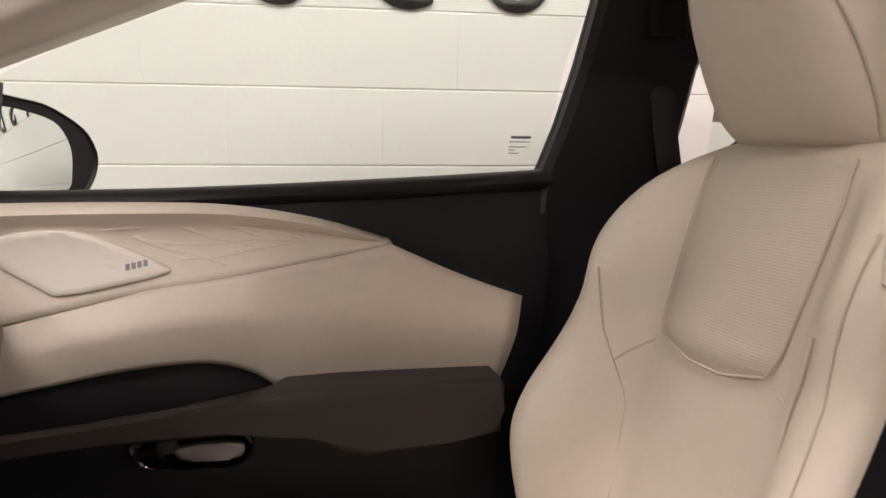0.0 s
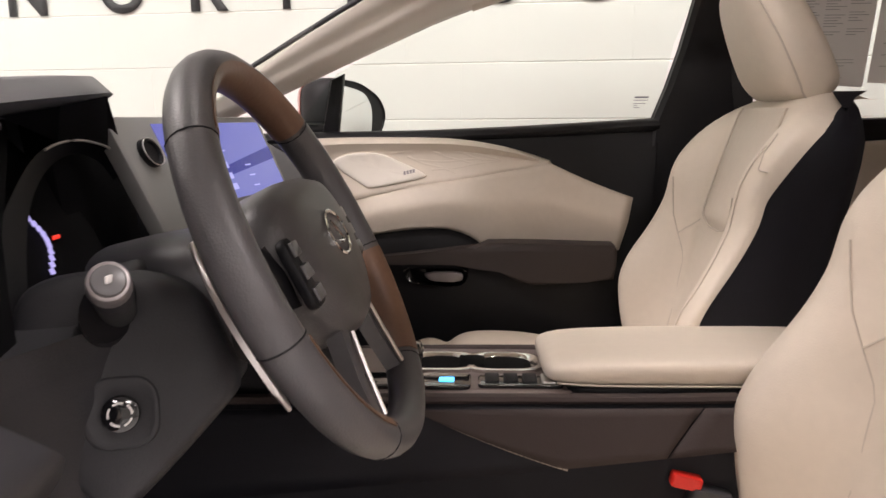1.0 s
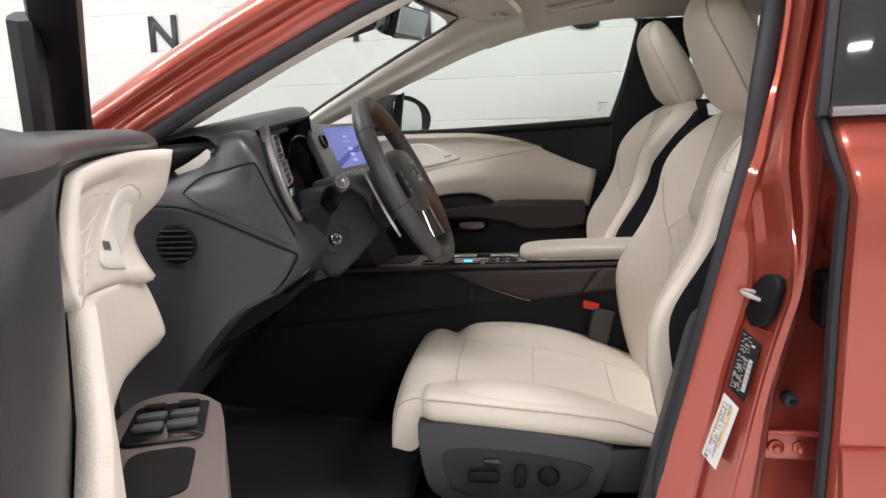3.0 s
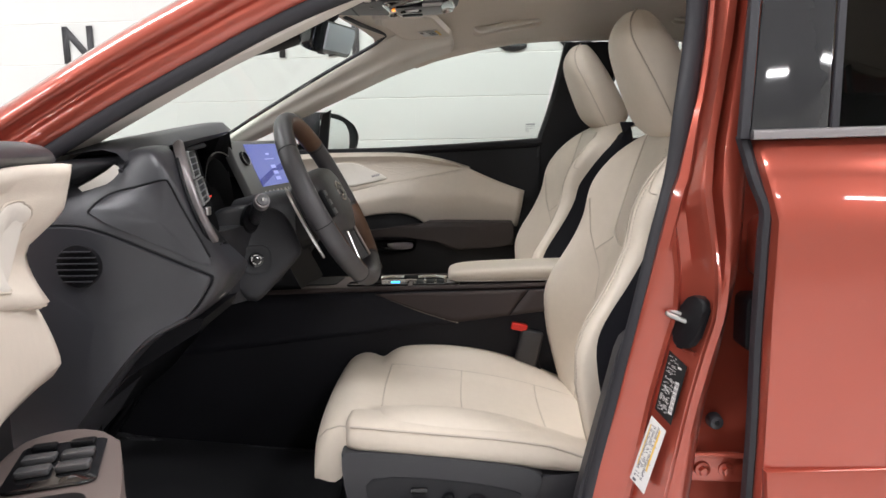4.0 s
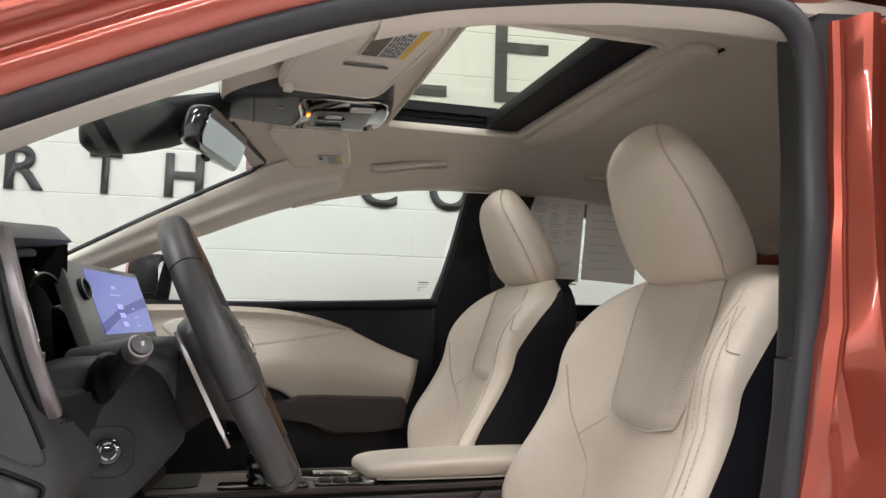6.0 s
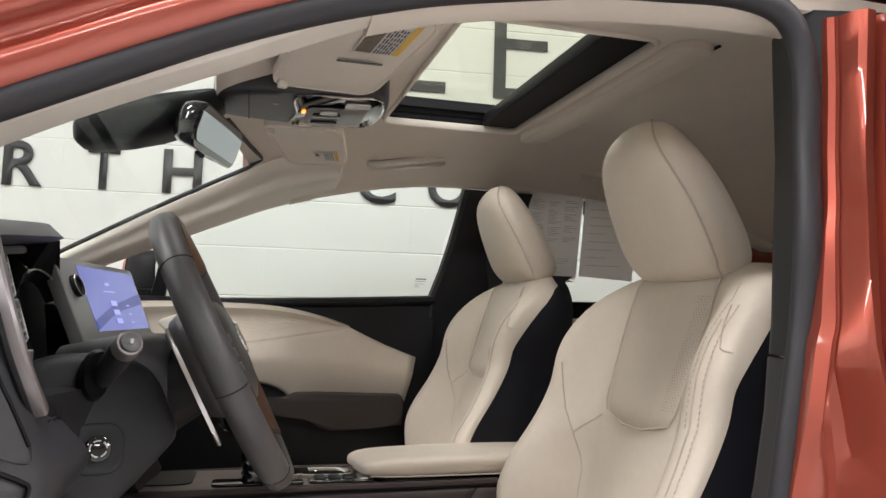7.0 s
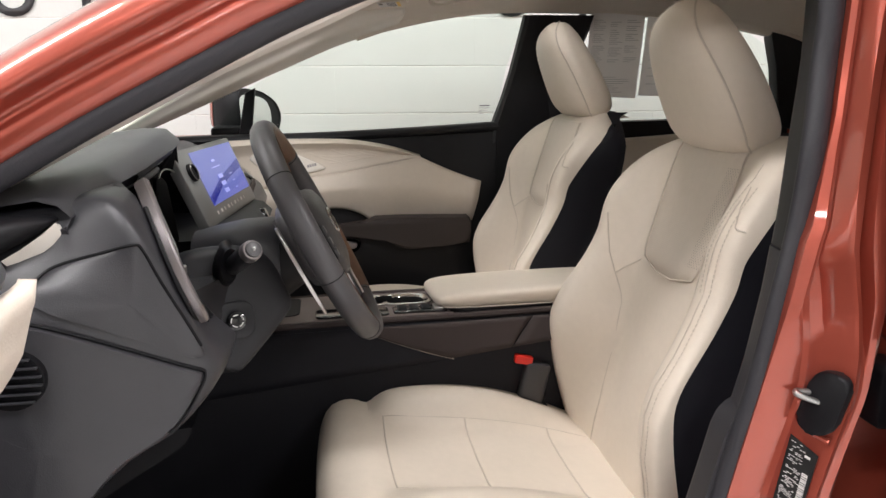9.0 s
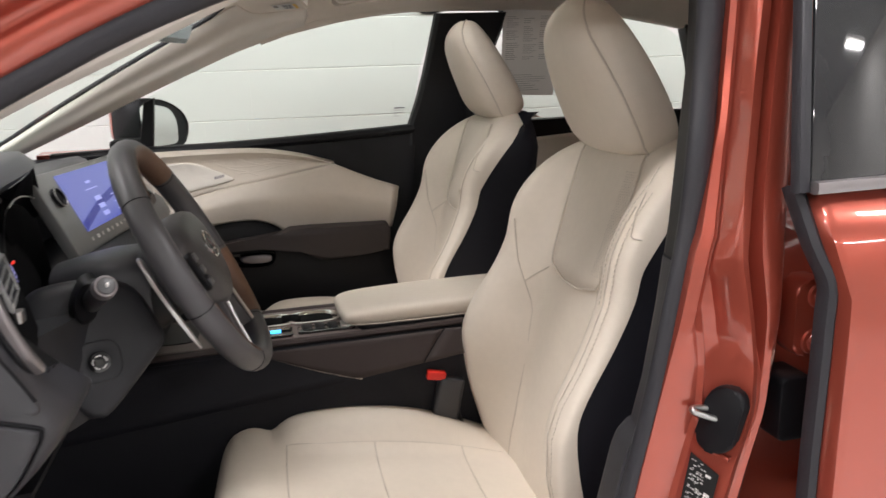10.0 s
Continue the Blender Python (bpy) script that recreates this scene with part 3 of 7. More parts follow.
def windows():
    # windscreen, raked, curved across
    rows = []
    for k in range(9):
        a = k / 8
        rows.append([(-1.12 + 0.735 * a - 0.10 * (1 - (y / 0.69) ** 2) * (1 - 0.4 * a), y * (1 - 0.10 * a), 1.012 + 0.470 * a) for y in [-0.70 + 1.40 * i / 14 for i in range(15)]])
    g = thicken(part("windscreen", sheet(rows), SCREEN_GLASS, CAR, "clear raked windscreen"), 0.004)
    g.visible_shadow = False
    edge = [Vector((x, 0.553 - 0.20 * (x + 0.35) + 0.002, lerp(SCREEN_EDGE_P, x) + 0.003)) for x in [-1.05 + 0.70 * k / 20 for k in range(21)]]
    edge += [Vector(p) for p in ((-0.352, 0.535, 1.489), (-0.365, 0.49, 1.490), (-0.385, 0.39, 1.489), (-0.402, 0.286, 1.487), (-0.43, 0.14, 1.490))]
    part("windscreen_seal", sweep(edge, 0.012, 0.010, up=(0, 0, 1)), RUBBER, CAR, "black edge of the windscreen")
    # pillar trims
    for s in (-1, 1):
        rings = []
        for k in range(17):
            x = -1.05 + 0.93 * k / 16
            top, low = min(lerp(SCREEN_EDGE_P if s > 0 else SCREEN_EDGE, x), 1.53), lerp(RAIL if s > 0 else RAIL_D, x)
            ins = 0.02 * math.sin(min(1, (x + 1.05) / 0.3) * math.pi / 2)
            yt = 0.64 - 0.03 * (x + 1.05) if s < 0 else 0.553 - 0.20 * (x + 0.35)
            ym, yl = (0.665 - ins if s < 0 else yt * 0.5 + 0.335), 0.722
            face = spline([(x, s * yt, top), (x, s * (yt + ym) / 2 - s * 0.008, top * 0.72 + low * 0.28), (x, s * ym, (top + low) / 2), (x, s * (ym + 0.016), low * 0.78 + top * 0.22), (x, s * (yl - 0.018), low + 0.006), (x, s * yl, low)], 3)
            rings.append([tuple(p) for p in face] + ([(x, 0.79, low + 0.002), (x, 0.815, low + 0.006), (x, 0.80, low + 0.03), (x, yt + 0.05, top - 0.035)] if s > 0 else [(x, -0.815 + rail_y(x) * 0.8, low + 0.004), (x, -0.826 + rail_y(x), low + 0.012), (x, -0.815 + rail_y(x), low + 0.05), (x, -yt - 0.06, top + 0.004)]))
        soften(part("pillar_trim", loft(rings), CREAM_PLASTIC, CAR, "cream windscreen pillar trim"))
    # passenger's front window, a closed pane, with its printed mark
    pts = [(-0.74, 1.09), (-0.60, 1.25), (-0.46, 1.32), (-0.333, 1.376), (-0.17, 1.43), (0.0, 1.466), (0.15, 1.486), (0.29, 1.49), (0.225, 1.31), (0.19, 1.09)]
    win = part("window", slab([(x, z) for x, z in pts], lambda u, v, w: Vector((u, 0.815 - 0.18 * (v - 1.1) + w, v)), 0.004), CLEAR, CAR, "clear closed passenger window", smooth=False)
    win.visible_shadow = False
    part("window_mark", bars([(0.141, 1.184, 0.034, 0.004), (0.139, 1.178, 0.036, 0.0015), (0.139, 1.170, 0.030, 0.0015), (0.139, 1.165, 0.010, 0.0015), (0.139, 1.160, 0.016, 0.0015)],
                             lambda u, v, w: Vector((u, 0.812 - 0.18 * (v - 1.1) - w, v))), INK, win, smooth=False)
    # passenger's rear window with two price sheets behind the glass
    pts = [(0.50, 1.13), (0.50, 1.482), (0.9, 1.462), (1.02, 1.44), (1.16, 1.36), (1.20, 1.20), (1.17, 1.13)]
    win = part("window", slab(pts, lambda u, v, w: Vector((u, 0.80 - 0.18 * (v - 1.1) + w, v)), 0.004), CLEAR, CAR, "clear rear passenger window", smooth=False)
    win.visible_shadow = False
    for u0, w in ((0.49, 0.185), (0.685, 0.195)):
        sh = part("price_sheet", slab([(u0, 1.215), (u0 + w, 1.205), (u0 + w, 1.478), (u0, 1.478)], lambda u, v, w: Vector((u, 0.79 - 0.18 * (v - 1.1) - w, v)), 0.0012), SHEET, win, "white price sheet with small print", smooth=False)
        rnd = random.Random(int(u0 * 100))
        lines = []
        if u0 < 0.6:
            for col in (0.012, 0.07, 0.125):
                for r in range(22):
                    if rnd.random() < 0.85:
                        lines.append((u0 + col, 1.455 - 0.0062 * r, rnd.uniform(0.02, 0.048), 0.0014))
            for r in range(8):
                lines.append((u0 + 0.012, 1.275 - 0.007 * r, rnd.uniform(0.08, 0.15), 0.0012))
        else:
            for r in range(9):
                lines.append((u0 + 0.02, 1.46 - 0.026 * r, rnd.uniform(0.05, 0.14), 0.0013))
        part("print", bars(lines, lambda u, v, w: Vector((u, 0.7885 - 0.18 * (v - 1.1) - 0.0005 - w, v))), FAINT_INK, win, smooth=False)


windows()


def headliner():
    xs = [-0.37, -0.34, -0.29, -0.24, -0.17, -0.10, -0.05, -0.02, 0.03, 0.10, 0.18, 0.26, 0.30, 0.33, 0.40, 0.5, 0.65, 0.8, 1.0, 1.2, 1.45]
    ys = [-0.725, -0.70, -0.66, -0.60, -0.53, -0.46, -0.40, -0.37, -0.30, -0.15, 0.0, 0.15, 0.30, 0.37, 0.40, 0.46, 0.53, 0.60, 0.66, 0.70, 0.725]

    def z_at(x, y):
        mid = 1.575 - 0.9 * max(0, -0.10 - x) ** 1.8 - 0.06 * max(0, x - 0.6) ** 1.5
        edge = max(lerp(RAIL if y > 0 else RAIL_D, x), 1.44 if x < -0.2 else 0)
        a = min(1, max(0, (abs(y) - 0.36) / (0.725 - 0.36)))
        a = a * a * (1.6 - 0.6 * a)
        return mid * (1 - a) + edge * a
    bm = bmesh.new()
    vs = {}
    for i, x in enumerate(xs):
        for j, y in enumerate(ys):
            if x < -0.2 and abs(y) > 0.62:
                continue
            fwd = 0.075 * max(0, 1 - (y / 0.62) ** 2) * min(1, max(0, (-0.22 - x) / 0.15))
            vs[i, j] = bm.verts.new((x - fwd, y, z_at(x, y) - 0.05 * fwd))
    for i in range(len(xs) - 1):
        for j in range(len(ys) - 1):
            if -0.05 <= xs[i] < 0.30 and -0.37 <= ys[j] < 0.37:
                continue
            q = [vs.get(k) for k in ((i, j), (i + 1, j), (i + 1, j + 1), (i, j + 1))]
            if all(q):
                bm.faces.new(q)
    thicken(part("headliner", bm, HEADLINER, CAR, "beige fabric headliner", sharp=60), 0.012, 1)
    # rail covers between the headliner's edge and the door openings
    for s in (-1, 1):
        rings = []
        for k in range(23):
            x = -0.26 + 1.66 * k / 22
            z = lerp(RAIL if s > 0 else RAIL_D, x)
            zo = z + 0.006
            if s > 0:
                rings.append([(x, 0.70, z + 0.012), (x, 0.716, z - 0.003), (x, 0.732, z - 0.006), (x, 0.775, (z + zo) / 2 - 0.006), (x, 0.818, zo), (x, 0.818, zo + 0.03), (x, 0.72, z + 0.03)])
            else:
                rings.append([(x, -0.682, z + 0.020), (x, -0.695, z - 0.002), (x, -0.708, z - 0.006), (x, -0.736, z - 0.004), (x, -0.766, z + 0.006), (x, -0.766, z + 0.03), (x, -0.70, z + 0.04)])
        part("rail_cover", loft(rings), HEADLINER, CAR, "beige roof rail cover", sharp=60)
    # lip of the sunroof's opening
    ring = rounded(0.36, 0.75, 0.035, 5, 0.125, 0.0)
    part("sunroof_lip", sweep([(u, v, z_at(u, v) + 0.002) for u, v in ring], 0.018, 0.012, up=(0, 0, 1), closed=True), HEADLINER, CAR)
    # dark frame above it and the glass
    fr = part("sunroof_frame", loft([[(u, v, z) for u, v in rounded(0.36 + e, 0.75 + e, 0.03, 5, 0.125, 0.0)] for z, e in ((1.578, 0.004), (1.590, 0.006), (1.592, -0.006), (1.602, -0.008), (1.604, -0.022), (1.614, -0.024), (1.616, -0.05), (1.640, -0.05))], cap=False), BLACK, CAR, "black stepped sunroof frame")
    part("rear_bar", box((0.268, 0, 1.600), (0.115, 0.735, 0.030), 0.006), BLACK, fr)
    g = part("sunroof_glass", slab(rounded(0.42, 0.80, 0.04, 4, 0.13, 0.0), lambda u, v, w: Vector((u, v, 1.642 - 0.05 * v * v + w)), 0.004), ROOF_GLASS, CAR, "grey tinted sunroof glass")
    g.visible_shadow = False
    # retracted blind behind the opening
    part("sunshade", slab(rounded(0.075, 0.80, 0.03, 5, 0.362, 0.0), lambda u, v, w: Vector((u, v, 1.579 - 0.02 * v * v - w)), 0.020, 0.007, 3), HEADLINER, CAR, "beige sunroof blind edge")
    part("blind_gap", sweep([(0.4035, v, 1.574 - 0.02 * v * v) for v in (-0.39, -0.2, 0.0, 0.2, 0.39)], 0.006, 0.007, up=(0, 0, 1), n=6), BLACK, CAR)
    # pillar trims at the door posts
    for s in (-1, 1):
        rings = []
        for k in range(13):
            z = 0.42 + 1.05 * k / 12
            a = lerp([(0.42, 0.125), (1.13, 0.178 if s > 0 else 0.235), (1.15, 0.19 if s > 0 else 0.235), (1.30, 0.235 if s > 0 else 0.25), (1.47, 0.275 if s > 0 else 0.262)], z)
            b = lerp([(0.42, 0.40), (1.1, 0.40), (1.3, 0.44), (1.47, 0.51)], z) if s > 0 else 0.36
            y = lerp([(0.42, 0.76), (0.9, 0.755), (1.12, 0.755), (1.15, 0.745), (1.47, 0.72)], z)
            if s < 0:
                continue
            rings.append([(a, y + 0.045, z), (a, y + 0.012, z), (a + 0.012, y, z), (b - 0.012, y, z), (b, y + 0.012, z), (b, y + 0.05, z)])
        if s < 0:
            def post(z, grow=0.0, fwd=0.0):
                a = lerp([(0.42, 0.07), (0.6, 0.11), (0.8, 0.155), (0.9, 0.180), (1.0, 0.197), (1.1, 0.225), (1.2, 0.249), (1.3, 0.273), (1.4, 0.284), (1.47, 0.288)], z) - fwd
                y = -lerp([(0.42, 0.770), (1.0, 0.767), (1.1, 0.742), (1.2, 0.715), (1.3, 0.690), (1.4, 0.672), (1.47, 0.665)], z) - grow
                sx, sy = seal_x(z), seal_y(z)
                return [(sx + 0.006, sy - 0.004, z), (sx - 0.006 - fwd * 0.6, sy + 0.008, z), (a - 0.003, y - 0.008, z), (a, y, z), (a + 0.010, y + 0.010, z), (0.36, min(y + 0.02, -0.66), z), (0.36, -0.79, z)]
            part("door_post_trim", loft([post(1.062 + 0.41 * k / 10, 0.002) for k in range(11)]), SOFT_BLACK, CAR, "black upper door post trim")
            part("lower_post_trim", loft([post(z) for z in (0.42, 0.5, 0.6, 0.7, 0.8, 0.85, 0.9, 0.95, 1.0, 1.03, 1.059)]), RUBBER, CAR, "dark grey lower door post trim")
            part("sill_end_trim", loft([post(z, 0.003, f) for z, f in ((0.40, 0.03), (0.6, 0.026), (0.74, 0.023), (0.81, 0.022), (0.828, 0.019), (0.837, 0.012), (0.843, 0.002))]), RUBBER, CAR, "dark grey sill end trim")
            continue
        part("door_post_trim", loft(rings), SOFT_BLACK, CAR, "black door post trim")
        part("post_edge", sweep([(r[0][0] + 0.014, r[0][1] - 0.012, r[0][2]) for r in rings[8:]], 0.030, 0.012, up=(1, 0, 0), n=8, flat=0.3), RUBBER, CAR, "dark grey edge of the door post")
        if s > 0:
            # seat belt guide and webbing on the passenger's post
            part("seat_belt", sweep(spline([(0.37, 0.74, 1.36), (0.38, 0.735, 1.2), (0.42, 0.72, 0.95), (0.45, 0.70, 0.6)], 4), 0.004, 0.046, up=(0, 1, 0)), BELT, CAR, "black seat belt webbing")
            part("belt_guide", box((0.37, 0.728, 1.37), (0.07, 0.03, 0.06), 0.01), BLACK, CAR)
    # far rear pillars and header
    # small fixed window behind the passenger's rear door
    win = part("quarter_window", slab([(1.30, 1.270), (1.62, 1.262), (1.60, 1.32), (1.42, 1.40), (1.285, 1.436), (1.270, 1.42)], lambda u, v, w: Vector((u, 0.765 - 0.12 * (v - 1.1) + w, v)), 0.004), CLEAR, CAR, "small clear rear quarter window", smooth=False)
    win.visible_shadow = False
    part("quarter_frame", sweep([Vector((u, 0.757 - 0.12 * (v - 1.1), v)) for u, v in ((1.30, 1.270), (1.62, 1.262), (1.60, 1.32), (1.42, 1.40), (1.285, 1.436), (1.270, 1.42))], 0.03, 0.02, closed=True, n=8), RUBBER, win)
    part("window_mark", bars([(1.353, 1.323, 0.030, 0.004), (1.353, 1.317, 0.028, 0.0015), (1.353, 1.312, 0.028, 0.0015)], lambda u, v, w: Vector((u, 0.763 - 0.12 * (v - 1.1) - w, v))), INK, win, smooth=False)
    for s in (-1, 1):
        part("rear_pillar_trim", slab([(1.20, 1.10), (1.16, 1.30), (1.125, 1.40), (1.11, 1.47), (1.25, 1.45), (1.262, 1.28), (1.29, 1.256), (1.62, 1.25), (1.6, 1.05)] if s > 0 else [(1.14, 1.10), (1.0, 1.45), (1.10, 1.47), (1.55, 1.30), (1.55, 1.05)], lambda u, v, w, s=s: Vector((u, s * (0.745 - 0.12 * (v - 1.1) + w), v)), 0.05, 0.008), BLACK, CAR)
    part("rear_header", box((1.45, 0, 1.43), (0.06, 1.2, 0.08), 0.02), BLACK, CAR)


headliner()


# ---- doors ----
HINGE_X, HINGE_Y = -0.93, 0.91


def front_door(s, name, label):
    """A front door with its inner trim; s is 1 on the passenger's side, -1 on the driver's. Local to its hinge."""
    def P(x, y, z):
        return Vector((x - HINGE_X, s * (y - HINGE_Y), z))
    door = part(name, slab([(-0.90, 0.42), (0.08, 0.42), (0.15, 0.60), (0.185, 0.98), (0.20, 1.118), (0.19, 1.124), (-0.40, 1.098), (-0.86, 1.086), (-0.91, 0.95)],
                           lambda u, v, w: P(u, 0.80 - w + (0.02 + 0.09 * min(1, max(0, (-0.52 - u) / 0.14)) if s < 0 else 0) + 0.03 * max(0, v - 1.0) * 8 * (1 if w > 0.02 else 0), v), 0.065, 0.008, 3), SOFT_BLACK, CAR, label)
    door.location = (HINGE_X, s * HINGE_Y, 0)
    part("door_skin", loft([[P(x, y, z) for y, z in ((0.81 if s > 0 else 0.885, 0.40), (0.90, 0.42), (0.935, 0.60), (0.945, 0.80), (0.925, 0.98), (0.875, 1.10), (0.81 if s > 0 else 0.86, 1.095))] for x in (-0.93, -0.5, 0.0, 0.21)]), RED, door, "copper-red outer skin")
    def inner(x):
        """How far the driver's trim stands off the hinge plane: it swells towards the rear."""
        return lerp([(-0.78, 0.742), (-0.74, 0.728), (-0.70, 0.713), (-0.67, 0.718), (-0.63, 0.737), (-0.56, 0.745), (-0.40, 0.750), (-0.30, 0.747), (-0.20, 0.731), (-0.145, 0.720), (-0.073, 0.703), (0.0, 0.688), (0.1, 0.676), (0.25, 0.672)], x)

    if s < 0:
        part("belt_pad", sweep(spline([P(x, inner(x) + 0.034, z) for x, z in ((-0.74, 1.090), (-0.66, 1.098), (-0.50, 1.102), (-0.35, 1.104), (-0.2, 1.106), (-0.07, 1.110), (0.08, 1.114), (0.20, 1.118))], 4), 0.066, 0.036, up=(0, 1, 0), n=14), DASH, door, "soft charcoal window ledge")
        rows = []
        for k in range(9):
            a = k / 8
            rows.append([P(x, inner(x) + 0.026 + 0.004 * a, 1.112 * (1 - a) + zl * a) for x, zl in ((-0.40, 1.08), (-0.30, 1.07), (-0.2, 1.05), (-0.145, 1.03), (-0.073, 1.0), (0.0, 0.97), (0.06, 0.9), (0.12, 0.75), (0.20, 0.60))])
        thicken(part("rear_trim", sheet(rows), DASH, door, "plain charcoal rear of the trim"), 0.02, 1)
    else:
        part("belt_pad", sweep(spline([P(-0.88, 0.775, 1.085), P(-0.70, 0.775, 1.09), P(-0.40, 0.775, 1.093), P(-0.1, 0.775, 1.104), P(0.195, 0.775, 1.119)], 4), 0.05, 0.034, up=(0, 1, 0), n=12), SOFT_BLACK, door, "soft black window ledge")
    # upper cream panel
    top = spline([(-0.70, 1.088, 0), (-0.573, 1.092, 0), (-0.371, 1.090, 0), (-0.284, 1.084, 0), (-0.208, 1.071, 0), (-0.145, 1.055, 0), (-0.073, 1.031, 0)], 5)
    ridge = spline([(-0.585, 0.932, 0) if s < 0 else (-0.70, 0.908, 0), (-0.50, 0.952, 0), (-0.40, 0.973, 0), (-0.302, 0.989, 0), (-0.22, 1.004, 0), (-0.146, 1.017, 0), (-0.073, 1.031, 0)], 5)
    rows = []
    for k in range(13):
        a = k / 12
        row = []
        for i, (p, q) in enumerate(zip(top, ridge)):
            f = i / (len(top) - 1)
            bow = lerp([(0, 0.035), (0.08, 0.02), (0.25, 0.0), (0.45, -0.030), (0.55, -0.025), (0.65, 0.020), (0.78, 0.062), (0.88, 0.056), (1, 0.026)], a) * (1 - f) ** 6 * (0.0 if s > 0 else 1.0)
            if s < 0:
                bow = lerp([(0, 0.009), (0.1, -0.002), (0.37, -0.052), (0.48, -0.045), (0.6, -0.049), (0.7, -0.050), (0.87, -0.045), (1, -0.033)], a) * (1 - f) ** 6
            x = p[0] * (1 - a) + q[0] * a + bow
            z = p[1] * (1 - a) + q[1] * a
            y = 0.724 - 0.020 * a + 0.014 * math.sin(a * math.pi) - 0.016 * math.exp(-((a - 0.10) / 0.08) ** 2) + 0.006 * f + 0.040 * a * max(0, 1 - f * 1.6)
            if s < 0:
                y = inner(x) + 0.010 * math.sin(a * math.pi) + 0.030 * math.exp(-((a - 0.72) / 0.24) ** 2) * min(1, max(0, (-0.47 - x) / 0.09)) + (0.004 * math.exp(-((a - 0.16) / 0.04) ** 2) - 0.006 * math.exp(-((a - 0.06) / 0.05) ** 2)) * (1 - f)
                g = (1 - f) ** 10
                y = y * (1 - g) + g * lerp([(0, 0.711), (0.1, 0.714), (0.37, 0.727), (0.48, 0.746), (0.6, 0.766), (0.7, 0.768), (0.87, 0.755), (1, 0.738)], a)
            row.append(P(x, y, z))
        rows.append(row)
    up = thicken(part("upper_trim", sheet(rows), CREAM_TRIM, door, "cream leather upper door trim"), 0.012, 0)
    part("trim_seam", sweep(rows[-1][:-6:2], 0.004, 0.004, n=6), THREAD, door)
    part("trim_seam", sweep([p + Vector((0, -s * 0.002, -0.001)) for p in rows[1][::2]], 0.0025, 0.0025, n=6), THREAD, door)
    upper = [(p.x + HINGE_X, p.z, s * p.y + HINGE_Y) for row in rows for p in row]

    def on_trim(x, z):
        """The stand-off of the upper trim at that spot."""
        near = sorted(((x - a) ** 2 + (z - b) ** 2 + 1e-7, y) for a, b, y in upper)[:6]
        return sum(y / d for d, y in near) / sum(1 / d for d, y in near)
    # lower cream panel
    edge = [(p[0], p[1]) for p in ridge] + [(-0.073 + 0.199 * k / 8, 1.031 - 0.084 * k / 8 - 0.004 * math.sin(k / 8 * math.pi)) for k in range(1, 9)]
    low = [(p[0], p[1]) for p in spline([(-0.612, 0.838, 0) if s < 0 else (-0.70, 0.822, 0), (-0.52, 0.853, 0), (-0.452, 0.864, 0), (-0.385, 0.871, 0), (-0.321, 0.870, 0), (-0.267, 0.853, 0), (-0.215, 0.821, 0), (-0.14, 0.821, 0), (-0.064, 0.822, 0), (0.02, 0.820, 0), (0.102, 0.818, 0)], 4)]
    n = len(edge)
    low = [(float(np.interp(i / (n - 1) * (len(low) - 1), range(len(low)), [p[0] for p in low])), float(np.interp(i / (n - 1) * (len(low) - 1), range(len(low)), [p[1] for p in low]))) for i in range(n)]
    rows = []
    for k in range(15):
        a = k / 14
        y = 0.704 - 0.008 * math.sin(min(1, a * 2.2) * math.pi / 2) + 0.062 * max(0, a - 0.42) ** 1.2
        if s < 0:
            rows.append([P(p[0] * (1 - a) + q[0] * a - 0.054 * max(0, 1 - 3 * i / n) ** 2, inner(p[0] * (1 - a) + q[0] * a) - 0.003 * math.sin(a * math.pi) + 0.012 * max(0, a - 0.85) / 0.15 + 0.018 * (1 - a) * max(0, 1 - 4 * i / n), p[1] * (1 - a) + q[1] * a) for i, (p, q) in enumerate(zip(edge, low))])
            continue
        rows.append([P(p[0] * (1 - a) + q[0] * a, y + (0.050 * (1 - a) + 0.012 * a) * max(0, 1 - i / (n - 1) * 2.2), p[1] * (1 - a) + q[1] * a) for i, (p, q) in enumerate(zip(edge, low))])
    thicken(part("lower_trim", sheet(rows), CREAM_TRIM, door, "cream leather door trim with a diagonal upper edge"), 0.014, 0)
    # speaker grille and the embossed lines beside it
    spk = [(p[0], p[1]) for p in spline([(-0.605, 1.03, 0), (-0.575, 1.052, 0), (-0.53, 1.058, 0), (-0.483, 1.054, 0), (-0.432, 1.032, 0), (-0.382, 1.008, 0), (-0.380, 0.997, 0), (-0.44, 0.983, 0), (-0.510, 0.971, 0), (-0.535, 0.979, 0)], 4, closed=True)]
    cx, cz = sum(p[0] for p in spk) / len(spk), sum(p[1] for p in spk) / len(spk)
    rings = [[P(cx + (u - cx) * k, on_trim(cx + (u - cx) * k, cz + (v - cz) * k) - (0.006 + w if s > 0 else 0.004 + 0.5 * w), cz + (v - cz) * k) for u, v in spk] for k, w in ((1.0, -0.004), (1.0, 0.003), (0.985, 0.006), (0.95, 0.008), (0.8, 0.009), (0.55, 0.009), (0.3, 0.009), (0.03, 0.009))]
    cover = part("speaker_cover", loft(rings), CREAM_PLASTIC, door, "cream speaker cover with a small badge", sharp=60)
    part("cover_gap", sweep([P(u, on_trim(u, v) - 0.0065, v) for u, v in spk], 0.0035, 0.0035, closed=True, n=6), THREAD, cover)
    part("badge", bars([(-0.430 + 0.0075 * k, 1.0035 + 0.0016 * k, 0.0055, 0.0085) for k in range(4)], lambda u, v, w: P(u, on_trim(u, v) - (0.0155 if s > 0 else 0.009) - w, v)), SATIN_MATTE, cover, smooth=False)
